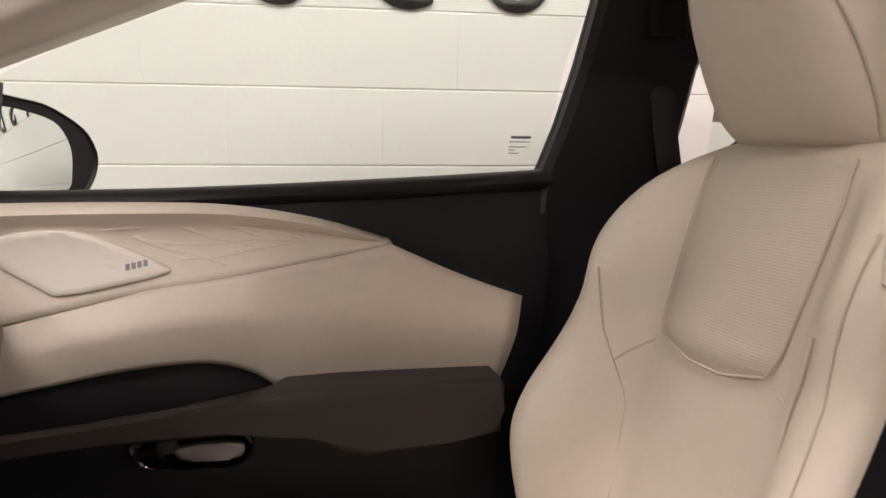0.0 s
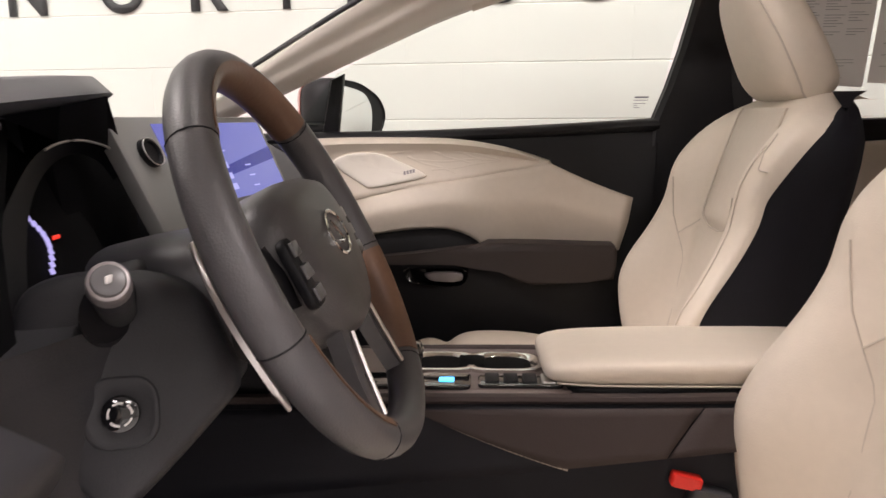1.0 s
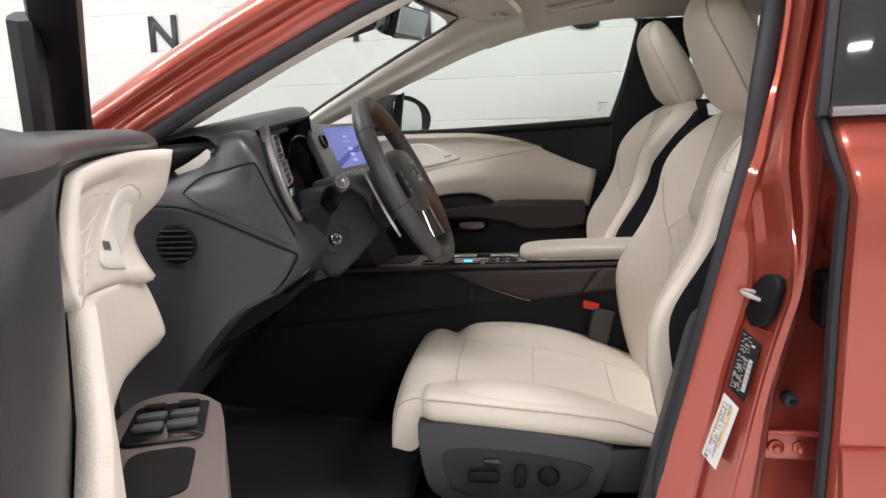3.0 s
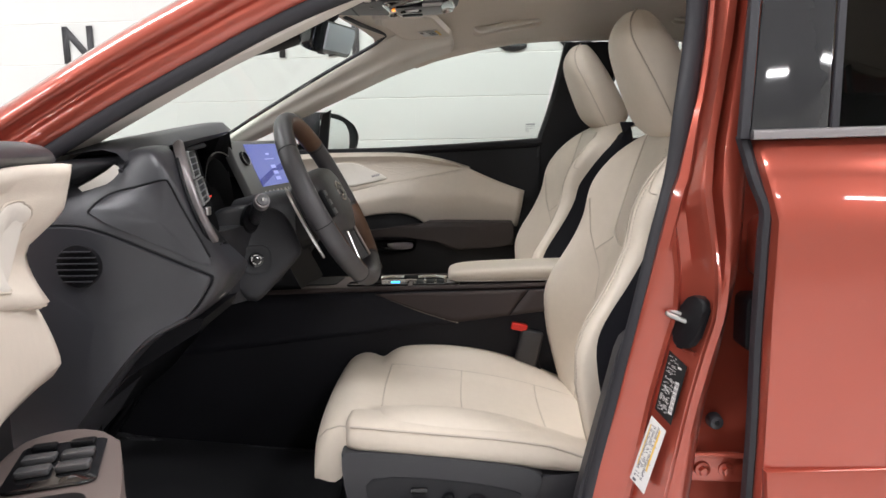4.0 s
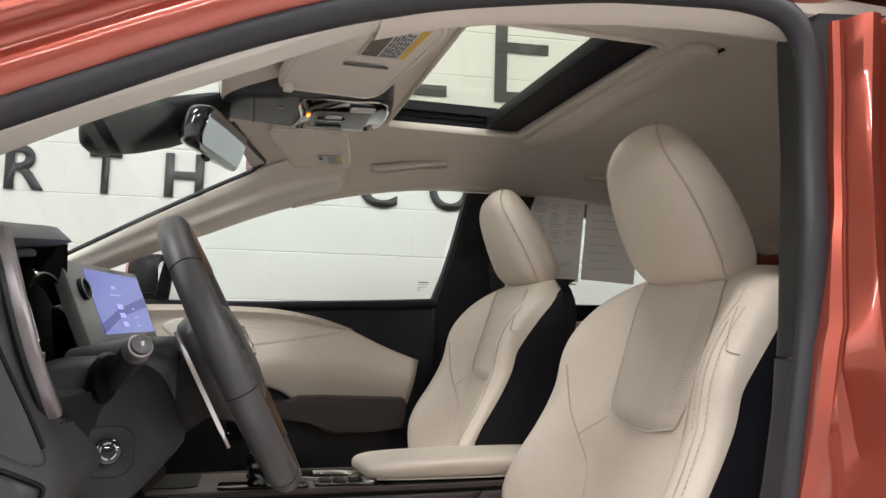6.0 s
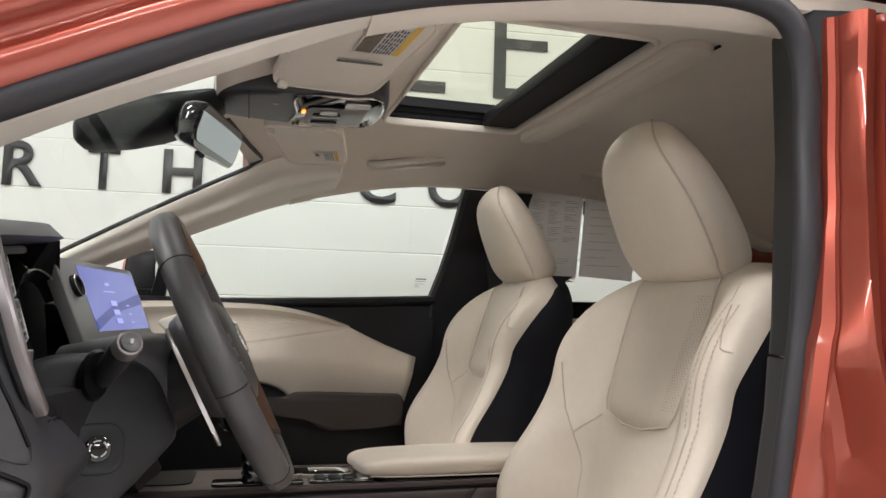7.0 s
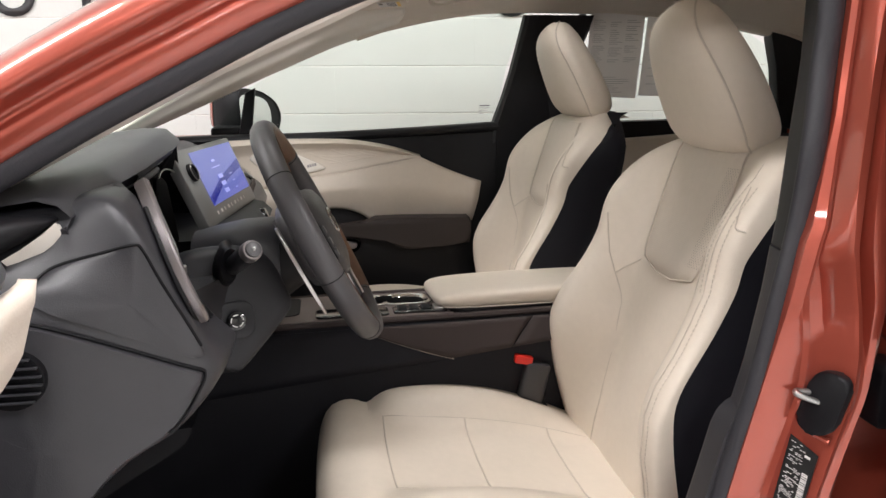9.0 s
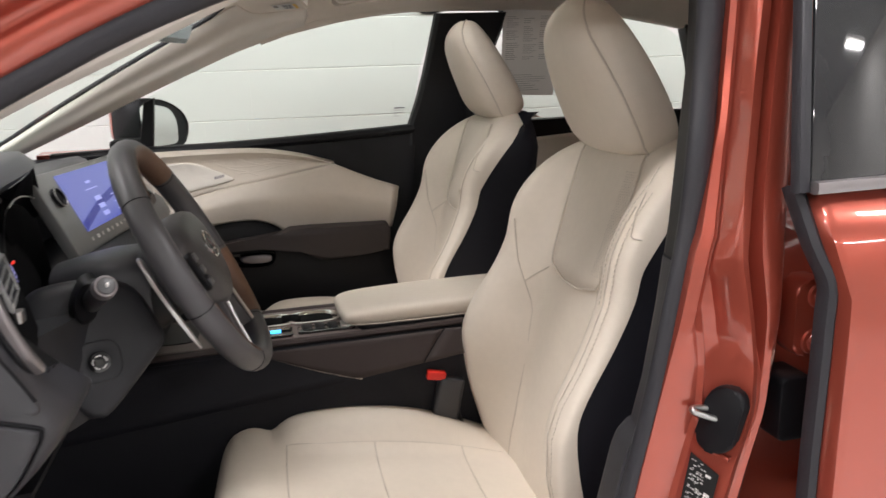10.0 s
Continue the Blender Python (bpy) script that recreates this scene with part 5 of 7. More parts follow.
    for k in range(3):
        part("mirror_key", box(turn @ Vector((-0.010 - 0.004 * k, -0.030 + 0.022 * k, -0.042)), (0.010, 0.012, 0.006), 0.002), BLACK, mir)
    part("mirror_stem", sweep(spline([(-0.462, -0.016, 1.425), (-0.485, -0.008, 1.445), (-0.475, 0.0, 1.480)], 3), 0.032, 0.036, up=(0, 1, 0), n=10), BLACK, mir)
    # sun visors, folded up against the headliner
    spots = {-1: ((-0.352, -0.160, 1.488), (-0.165, -0.135, 1.491), (-0.125, -0.560, 1.482), (-0.302, -0.580, 1.478)),
             1: ((-0.362, 0.140, 1.484), (-0.188, 0.112, 1.482), (-0.130, 0.455, 1.466), (-0.282, 0.440, 1.455))}
    for s in (-1, 1):
        q = [Vector(p) for p in spots[s]]

        def flat(u, v, w, q=q):
            p = (q[0] * (1 - u) + q[1] * u) * (1 - v) + (q[3] * (1 - u) + q[2] * u) * v
            return p + Vector((0, 0, -w - 0.010 * (4 * u * (1 - u)) * (4 * v * (1 - v)) * 0.5))
        vis = part("sun_visor", slab(rounded(1.0, 1.0, 0.13, 6, 0.5, 0.5), lambda u, v, w: flat(u, v, w - 0.020), 0.020, 0.008, 3), HEADLINER, CAR, "beige fabric sun visor folded up")
        soft = [flat(0.5 + (u - 0.5) * 0.93, 0.5 + (v - 0.5) * 0.95, 0.0004) for u, v in rounded(1.0, 1.0, 0.13, 6, 0.5, 0.5)]
        part("visor_welt", sweep(soft, 0.003, 0.003, up=(0, 0, 1), closed=True, n=6), HEADLINER, vis)
        if s < 0:
            spot = (0.46, 0.85, 0.62, 0.94)
            part("ticket_slot", slab(rounded(0.40, 0.022, 0.008, 3, 0.60, 0.50), lambda u, v, w: flat(u, v, w), 0.0008), LABEL_BLACK, vis, "dark slot in the visor", smooth=False)
        else:
            spot = (0.52, 0.88, 0.56, 0.82)
        u0, u1, v0, v1 = spot
        lab = part("visor_label", slab([(u0, v0), (u1, v0), (u1, v1), (u0, v1)], lambda u, v, w: flat(u, v, w + 0.0004), 0.0008), PAPER, vis, "white and yellow warning label", smooth=False)
        du, dv = u1 - u0, v1 - v0
        part("label_band", bars([(u1 - 0.16 * du, v0 + 0.01, 0.15 * du, dv - 0.02)], lambda u, v, w: flat(u, v, w * 0.5 + 0.0014)), YELLOW, lab, smooth=False)
        part("label_picture", bars([(u0 + 0.03 * du, v0 + 0.02, 0.34 * du, dv - 0.04)] if s < 0 else [(u0 + 0.05 * du, v0 + 0.03, 0.16 * du, dv * 0.3)], lambda u, v, w: flat(u, v, w * 0.5 + 0.0014)), LABEL_PICTURE, lab, smooth=False)
        rnd = random.Random(21 + s)
        lines = []
        for r in range(6):
            v = v0 + 0.02
            while v < v1 - 0.05:
                n = rnd.uniform(0.02, 0.05)
                lines.append((u0 + du * (0.42 + 0.066 * r), v, 0.034 * du, n))
                v += n + 0.012
        part("label_print", bars(lines, lambda u, v, w: flat(u, v, w * 0.5 + 0.0014)), INK, lab, smooth=False)
        part("visor_clip", slab(rounded(0.09, 0.05, 0.02, 4, 0.10, 0.09), lambda u, v, w: flat(u, v, w), 0.012, 0.004, 3), CREAM_PLASTIC, vis)
    # grab handles over the doors, seen on the passenger's side
    for x0, x1, y in ((-0.045, 0.165, 0.595), (0.62, 0.80, 0.60)):
        z0, z1 = lerp(RAIL, x0) + 0.055, lerp(RAIL, x1) + 0.055
        part("grab_handle", sweep(spline([(x0, y + 0.022, z0 + 0.010), (x0 + 0.006, y - 0.006, z0 - 0.001), (x0 + 0.026, y - 0.013, z0 - 0.005), ((x0 + x1) / 2, y - 0.015, (z0 + z1) / 2 - 0.004), (x1 - 0.026, y - 0.013, z1 - 0.005), (x1 - 0.006, y - 0.006, z1 - 0.001), (x1, y + 0.022, z1 + 0.010)], 4), 0.012, 0.026, up=(0, -0.7, 0.7), n=12, flat=0.5), CREAM_PLASTIC, CAR, "flat cream grab handle")
        part("handle_recess", slab(rounded(x1 - x0 + 0.02, 0.050, 0.018, 5, (x0 + x1) / 2, 0), lambda u, v, w, y=y, z0=z0, z1=z1, x0=x0, x1=x1: Vector((u, y + 0.012 - 0.7 * v, z0 + (z1 - z0) * (u - x0) / (x1 - x0) - 0.004 - 0.7 * v - w)), 0.004, 0.001), HEADLINER, CAR)
    part("driver_roof_handle", box((0.70, -0.60, 1.50), (0.12, 0.03, 0.03), 0.01), CREAM_PLASTIC, CAR)


overhead()
wall_sign()


def outer_body():
    """The parts of the shell that stand outside the doors: wing, rear quarters, nose and wheels."""
    rows = []
    for k in range(13):
        x = -0.94 - 1.01 * k / 12
        zt = 1.03 - 0.07 * (k / 12) ** 1.6
        rows.append([(x, 0.905, 0.55), (x, 0.945, 0.75), (x, 0.935, 0.92), (x, 0.90, zt - 0.03), (x, 0.84, zt), (x, 0.72, zt + 0.015)])
    thicken(part("wing", sheet(rows), RED, CAR, "copper-red front wing"), 0.006)
    prof = [(0.34, 0.905), (0.60, 0.955), (0.85, 0.966), (1.0, 0.962), (1.06, 0.95), (1.12, 0.915)]
    rows = [[(x, y - 0.006, z) for z, y in prof] for x in (0.225, 0.5, 0.9, 1.245)]
    thicken(part("rear_door_skin", sheet(rows), RED, CAR, "copper-red rear door skin"), 0.006)
    for s in (-1, 1):
        rows = []
        for k in range(9):
            x = 1.26 + 0.62 * k / 8
            pull = 0.16 * (k / 8) ** 2.2
            rows.append([(x, s * (y - pull), z) for z, y in ((0.52, 0.92), (0.70, 0.957), (0.85, 0.966), (1.0, 0.962), (1.08, 0.94), (1.18, 0.88), (1.30, 0.82), (1.42 - 0.16 * (k / 8) ** 1.5, 0.76))])
        thicken(part("rear_quarter", sheet(rows), RED, CAR, "copper-red rear quarter panel"), 0.006)
    rows = []
    for z, x in ((0.965, -2.06), (0.90, -2.11), (0.75, -2.13), (0.55, -2.12), (0.36, -2.06), (0.28, -1.98)):
        rows.append([(x + 0.22 * abs(y / 0.9) ** 2.4, y, z) for y in [-0.90 + 1.8 * i / 14 for i in range(15)]])
    thicken(part("nose", sheet(rows), RED, CAR, "copper-red front bumper"), 0.006)
    for x in (-1.42, 1.44):
        for s in (-1, 1):
            def at(r, a, y, x=x, s=s):
                return Vector((x + r * math.cos(a), s * (0.775 + y), 0.365 + r * math.sin(a)))
            turn = [2 * math.pi * i / 36 for i in range(36)]
            hub = part("wheel", loft([[at(r, a, y) for a in turn] for r, y in ((0.12, -0.06), (0.12, 0.05), (0.09, 0.065), (0.01, 0.068))]), BLACK, CAR, "road wheel with a silver rim")
            part("tyre", loft([[at(r, a, y) for a in turn] for r, y in ((0.255, -0.10), (0.30, -0.115), (0.35, -0.108), (0.364, -0.09), (0.365, 0.0), (0.364, 0.09), (0.35, 0.108), (0.30, 0.115), (0.255, 0.10), (0.255, -0.10))], cap=False), RUBBER, hub, "black rubber tyre")
            part("rim", loft([[at(r, a, y) for a in turn] for r, y in ((0.256, -0.09), (0.252, 0.095), (0.238, 0.098), (0.232, 0.08), (0.235, -0.09))], cap=False), SATIN, hub, "silver rim")
            for k in range(5):
                a = math.pi / 2 + 2 * math.pi * k / 5
                part("spoke", sweep([at(0.07, a, 0.06), at(0.15, a, 0.075), at(0.24, a, 0.085)], 0.05, 0.025, up=(0, 1, 0), n=8), SATIN, hub)


outer_body()


# ---- seats ----
def car_seat(yc, label, side_panel=True, xo=0.0, head_by=(0.0, 0.0)):
    """A front seat that faces -x, with its head restraint, seams and side panel."""
    t = thing("front_seat", label, "seat", "front seats", at=(xo, yc, 0.335))
    base = Vector((0, 0, -0.335))

    half = [(0.50, 0.228), (0.56, 0.245), (0.66, 0.265), (0.76, 0.276), (0.84, 0.272), (0.92, 0.260), (0.98, 0.254), (1.04, 0.252), (1.09, 0.244), (1.13, 0.228), (1.155, 0.206), (1.17, 0.182), (1.185, 0.145)]
    mid = [(0.50, 0.150), (0.60, 0.168), (0.75, 0.200), (0.87, 0.222), (0.95, 0.238), (1.05, 0.270), (1.147, 0.303), (1.19, 0.322)]
    bol = [(0.50, 0.01), (0.56, 0.040), (0.63, 0.072), (0.70, 0.102), (0.77, 0.118), (0.82, 0.110), (0.87, 0.086), (0.92, 0.070), (0.96, 0.062), (1.025, 0.072), (1.06, 0.068), (1.09, 0.058), (1.12, 0.038), (1.15, 0.014), (1.175, -0.02), (1.19, -0.04)]
    levels = [0.50, 0.53, 0.57, 0.62, 0.67, 0.72, 0.77, 0.80, 0.83, 0.86, 0.885, 0.91, 0.93, 0.95, 0.97, 0.99, 1.01, 1.03, 1.05, 1.07, 1.105, 1.135, 1.16, 1.178, 1.188]

    def front(s, z):
        """The leather's face: s from -1 to 1 across, z up."""
        a = abs(s)
        w, c, b = lerp(half, z), lerp(mid, z), lerp(bol, z)
        lo = lerp([(0.8, 0.42), (0.95, 0.47), (1.05, 0.50)], z)
        up = min(1, max(0, (a - lo) / (0.84 - lo)))
        up = up * up * (3 - 2 * up)
        roll = max(0, (a - 0.80) / 0.20)
        back = (0.022 + 0.12 * max(0, b)) * lerp([(0.86, 0.45), (0.98, 1.0)], z) * (1 - math.sqrt(max(0, 1 - roll * roll)))
        crown = 0.008 * (1 - min(1, a / 0.42) ** 2)
        top = 0.03 * max(0, (z - 1.15) / 0.038) ** 2
        return base + Vector((c - b * up - crown * 0.5 + back + top * 0.6, s * w, z - 0.012 * roll * max(0, (z - 1.1) / 0.09)))

    S = [-1, -0.985, -0.955, -0.91, -0.86, -0.80, -0.73, -0.66, -0.59, -0.52, -0.45, -0.38, -0.28, -0.14, 0, 0.14, 0.28, 0.38, 0.45, 0.52, 0.59, 0.66, 0.73, 0.80, 0.86, 0.91, 0.955, 0.985, 1]

    def side(z, s, d):
        p = front(s, z)
        return Vector((p.x + d, p.y, p.z))
    EDGE = [(0.50, 0.185), (0.60, 0.155), (0.70, 0.128), (0.80, 0.116), (0.86, 0.124), (0.914, 0.150), (0.945, 0.174), (1.0, 0.220), (1.05, 0.256), (1.10, 0.297), (1.15, 0.350), (1.19, 0.372)]
    rows = []
    for z in levels:
        band = max(0.010, lerp(EDGE, z) - front(-1, z).x)
        rows.append([side(z, -1, band)] + [front(s, z) for s in S] + [side(z, 1, band)])
    rows.append([p + Vector((0.045, 0, -0.004)) for p in rows[-1]])
    back = part("backrest", sheet(rows), CREAM, t, "cream leather backrest with raised side bolsters", sharp=70)
    soften(back)
    # black shell round the sides and the rear
    rings = []
    for z in levels:
        band = max(0.010, lerp(EDGE, z) - front(-1, z).x) - 0.003
        c = lerp(mid, z)
        deep = lerp([(0.5, 0.125), (0.9, 0.135), (1.1, 0.115), (1.19, 0.085)], z)
        w = lerp(half, z)
        a, b = side(z, -1, band), side(z, 1, band)
        rear = c + deep
        q = base.z + z
        a.y, b.y = a.y * 0.992, b.y * 0.992
        rings.append([a, Vector((max(a.x + 0.02, c - 0.02), -w * 0.992, q)), Vector((rear - 0.04, -w * 0.985, q)), Vector((rear - 0.01, -w * 0.93, q)), Vector((rear, -w * 0.7, q)), Vector((rear + 0.006, 0, q)),
                      Vector((rear, w * 0.7, q)), Vector((rear - 0.01, w * 0.93, q)), Vector((rear - 0.04, w * 0.985, q)), Vector((max(b.x + 0.02, c - 0.02), w * 0.992, q)), b])
    part("back_shell", sheet(rings), BLACK_LEATHER, t, "black leather seat side and back", sharp=60)

    # ribbed centre panel
    def insert_half(z):
        return lerp([(0.925, 0.03), (0.930, 0.074), (0.940, 0.094), (0.960, 0.105), (1.05, 0.112), (1.12, 0.116), (1.16, 0.112)], z)
    rows = []
    for k in range(15):
        z = 0.925 + 0.235 * (k / 14) ** 1.2
        w = lerp(half, z)
        h = insert_half(z)
        row = []
        for i in range(13):
            y = -h + 2 * h * i / 12
            p = front(y / w, z)
            lift = 0.006 * min(1, (1 - abs(i - 6) / 6) * 5, k / 2)
            row.append(p + Vector((-lift - 0.0005, 0, 0)))
        rows.append(row)
    part("centre_panel", sheet(rows), CREAM_RIB, t, "ribbed perforated leather panel", sharp=70)

    # seams
    bm = bmesh.new()

    def seam(points, r=0.0026, off=0.0):
        sweep([front(s, z) + Vector((-off - 0.0012, 0, 0)) for s, z in points], r, r, up=(1, 0, 0), n=6, bm=bm)
    for sg in (-1, 1):
        low = [(sg * lerp([(0.5, 0.56), (0.62, 0.50), (0.75, 0.475), (0.84, 0.50), (0.89, 0.60)], z), z) for z in [0.51 + 0.38 * k / 20 for k in range(21)]]
        seam(low)
        seam([(sg * a, z) for a, z in ((0.60, 0.89), (0.68, 0.93), (0.74, 0.97), (0.78, 1.01))])
        seam([(sg * a, z) for a, z in ((0.60, 0.89), (0.56, 0.905), (0.50, 0.918), (0.44, 0.928))])
        if sg < 0:
            seam([(sg * 0.885, z) for z in [0.54 + 0.56 * k / 24 for k in range(25)]], 0.0022)
    seam([(y / lerp(half, z), z) for y, z in [(-insert_half(z), z) for z in [1.16 - 0.235 * k / 16 for k in range(17)]]] + [(y / lerp(half, z), z) for y, z in [(insert_half(z), z) for z in [0.925 + 0.235 * k / 16 for k in range(17)]]], 0.0032, 0.003)
    seam([(-0.885, 1.12), (-0.92, 1.09), (-0.955, 1.063)], 0.0018)
    seam([(-0.955, 1.063), (-0.975, 1.060), (-0.998, 1.058)], 0.0022)
    part("seams", bm, THREAD, t, "stitched leather seams")
    if side_panel:
        # perforation along the outer edge of the centre panel
        bm = bmesh.new()
        for k in range(44):
            z = 0.962 + 0.17 * k / 43
            h = insert_half(z)
            for j in range(5):
                y = -h + 0.007 + 0.0055 * j + (0.00275 if k % 2 else 0)
                lift = 0.0062 if h - abs(y) > 0.2 * h else 0.0006 + 0.006 * (h - abs(y)) / h * 5
                c = front(y / lerp(half, z), z) + Vector((-lift - 0.0015, 0, 0))
                bm.faces.new([bm.verts.new(c + Vector((0, 0.0009 * math.cos(1.047 * i), 0.0009 * math.sin(1.047 * i)))) for i in range(6)])
        part("perforation", bm, PERFORATION, t, "fine holes in the leather", smooth=False)
    if side_panel:
        part("stitching", stitches([front(-0.93, z) + Vector((-0.0028, -0.002, 0)) for z in [0.54 + 0.58 * k / 40 for k in range(41)]], 0.005, 0.003, 0.0008), THREAD, t)
    if side_panel:
        part("stitching", stitches([front(-0.86, z) + Vector((-0.003, -0.001, 0)) for z in [0.96 + 0.19 * k / 20 for k in range(21)]], 0.005, 0.003, 0.0008), THREAD, t)

    # head restraint
    prof = [(1.152, 0.290, 0.355), (1.172, 0.266, 0.372), (1.186, 0.252, 0.388), (1.215, 0.238, 0.380), (1.26, 0.221, 0.356), (1.305, 0.204, 0.332), (1.345, 0.192, 0.308), (1.377, 0.196, 0.289), (1.400, 0.212, 0.272), (1.412, 0.230, 0.260)]
    rings = []
    for z, xf, xb in prof:
        k = max(0, (z - 1.172) / 0.240)
        w = lerp([(0, 0.116), (0.1, 0.128), (0.35, 0.132), (0.65, 0.120), (0.85, 0.088), (0.95, 0.060), (1, 0.03)], k)
        ring = []
        for i in range(28):
            a = 2 * math.pi * i / 28
            c, s = math.cos(a), math.sin(a)
            ring.append(base + Vector(((xf + xb) / 2 - (xb - xf) / 2 * math.copysign(abs(c) ** 0.60, c) + 0.012 * abs(s) * (1 if c > 0 else -0.3), w * 0.985 * math.copysign(abs(s) ** 0.52, s), z)))
        rings.append(ring)
    head = part("head_restraint", loft(rings), CREAM, t, "cream leather head restraint", sharp=70)
    head.location = (head_by[0], 0, head_by[1])
    soften(head)
    bm = bmesh.new()
    for sg in (-1, 1):
        line = []
        for z, xf, xb in prof:
            k = max(0, (z - 1.172) / 0.240)
            w = lerp([(0, 0.116), (0.1, 0.128), (0.35, 0.132), (0.65, 0.120), (0.85, 0.088), (0.95, 0.060), (1, 0.03)], k)
            c = 0.32 + 0.40 * min(1, k)
            s = math.sqrt(1 - c * c)
            line.append(base + Vector(((xf + xb) / 2 - (xb - xf) / 2 * c ** 0.60 + 0.012 * s, sg * (w * 0.985 * s ** 0.52 - 0.0003), z)))
        sweep(spline(line, 3), 0.0035, 0.0035, n=6, bm=bm)
    part("head_seams", bm, THREAD, head)

    # cushion
    tz = [(-0.415, 0.540), (-0.412, 0.575), (-0.40, 0.610), (-0.378, 0.629), (-0.345, 0.634), (-0.30, 0.620), (-0.22, 0.602), (-0.12, 0.588), (0.0, 0.566), (0.10, 0.544), (0.17, 0.525)]
    X = [-0.415, -0.412, -0.402, -0.385, -0.36, -0.335, -0.315, -0.30, -0.27, -0.22, -0.16, -0.10, -0.04, 0.02, 0.08, 0.13, 0.17]
    rows = []
    for x in X:
        z0 = lerp(tz, x)
        lift = lerp([(-0.345, 0.0), (-0.315, -0.012), (-0.30, 0.008), (-0.27, 0.030), (-0.22, 0.043), (-0.14, 0.053), (-0.02, 0.050), (0.08, 0.030), (0.17, 0.01)], x)
        w = lerp([(-0.415, 0.235), (-0.38, 0.248), (-0.32, 0.252), (-0.28, 0.262), (0.0, 0.268), (0.17, 0.255)], x)
        row = []
        for s in S:
            a = abs(s)
            up = min(1, max(0, (a - 0.40) / 0.34))
            up = up * up * (3 - 2 * up)
            roll = max(0, (a - 0.83) / 0.17)
            edge = 0.050 * (1 - math.sqrt(max(0, 1 - roll * roll)))
            row.append(base + Vector((x - 0.012 * (1 - a * a) * (1 if x < -0.36 else 0), s * w, z0 + lift * up - edge * min(1, (z0 - 0.50) / 0.08))))
        low = lerp([(-0.415, 0.520), (-0.36, 0.512), (-0.345, 0.545), (-0.335, 0.582), (-0.20, 0.574), (0.0, 0.548), (0.17, 0.530)], x)
        a, b = row[0], row[-1]
        rows.append([Vector((a.x, a.y * 0.985, min(a.z, low - 0.335) - 0.004)), Vector((a.x, a.y * 1.004, (a.z + low - 0.335) / 2))] + row + [Vector((b.x, b.y * 1.004, (b.z + low - 0.335) / 2)), Vector((b.x, b.y * 0.985, min(b.z, low - 0.335) - 0.004))])
    first = [Vector((p.x + 0.03, p.y * 0.97, 0.515 - 0.335)) for p in rows[0]]
    cush = part("cushion", sheet([first] + rows), CREAM, t, "cream leather seat cushion", sharp=70)
    soften(cush)

    # raised outer bolster of the cushion, with its piping
    for sg in (-1,):
        rings = []
        for x, k in ((-0.346, 0.0), (-0.343, 0.55), (-0.335, 0.85), (-0.32, 1), (-0.25, 1), (-0.15, 1), (-0.065, 1), (0.036, 1), (0.09, 1), (0.14, 1)):
            zs = lerp([(-0.33, 0.641), (-0.234, 0.631), (-0.065, 0.614), (0.036, 0.599), (0.09, 0.580), (0.14, 0.558)], x)
            zl = lerp([(-0.34, 0.582), (-0.236, 0.566), (-0.009, 0.541), (0.14, 0.535)], x)
            zs -= 0.006
            zm = (zs + zl) / 2
            rings.append([base + Vector((x, sg * (0.20 + (y - 0.20) * (0.75 + 0.25 * k)), zm + (z - zm) * (0.7 + 0.3 * k))) for y, z in ((0.19, zs + 0.004), (0.232, zs + 0.009), (0.256, zs + 0.007), (0.268, zs + 0.001), (0.2695, zs - 0.003), (0.276, zm + 0.006), (0.274, zm - 0.012), (0.266, zl + 0.004), (0.25, zl), (0.19, zl))])
        bol = part("side_bolster", loft(rings), CREAM, t, "cream leather cushion bolster with piping", sharp=50)
        line = [(x, lerp([(-0.33, 0.641), (-0.234, 0.631), (-0.065, 0.614), (0.036, 0.599), (0.09, 0.580), (0.14, 0.558)], x)) for x in [-0.335 + 0.465 * k / 20 for k in range(21)]]
        part("piping", sweep([base + Vector((x, sg * 0.2698, z - 0.007)) for x, z in line], 0.0045, 0.0045, n=6), THREAD, bol)

    def topz(s, x):
        j = min(range(len(X)), key=lambda i: abs(X[i] - x))
        i0 = max(0, j - (1 if X[j] > x else 0))
        i1 = min(len(X) - 1, i0 + 1)
        f = 0 if X[i1] == X[i0] else (x - X[i0]) / (X[i1] - X[i0])
        k = 2 + float(np.interp(s, S, range(len(S))))
        k0, g = int(k), k - int(k)
        k1 = min(k0 + 1, len(rows[0]) - 1)
        p = (rows[i0][k0] * (1 - g) + rows[i0][k1] * g) * (1 - f) + (rows[i1][k0] * (1 - g) + rows[i1][k1] * g) * f
        return p
    bm = bmesh.new()
    for sg in (-1, 1):
        sweep([topz(sg * 0.52, x) for x in [-0.29 + 0.43 * k / 20 for k in range(21)]], 0.0018, 0.0018, up=(0, 0, 1), n=6, bm=bm)
        sweep([topz(sg * 0.93, x) for x in (-0.40, -0.385, -0.36, -0.335)], 0.003, 0.003, up=(0, 0, 1), n=6, bm=bm)
    for x in (-0.292, -0.125, 0.05):
        sweep([topz(s, x + 0.004 * (s / 0.52) ** 2) + Vector((0, 0, 0.0006)) for s in [-0.52 + 1.04 * k / 12 for k in range(13)]], 0.0032, 0.0032, up=(0, 0, 1), n=6, bm=bm)
    part("cushion_seams", bm, THREAD, t, "stitched leather seams")

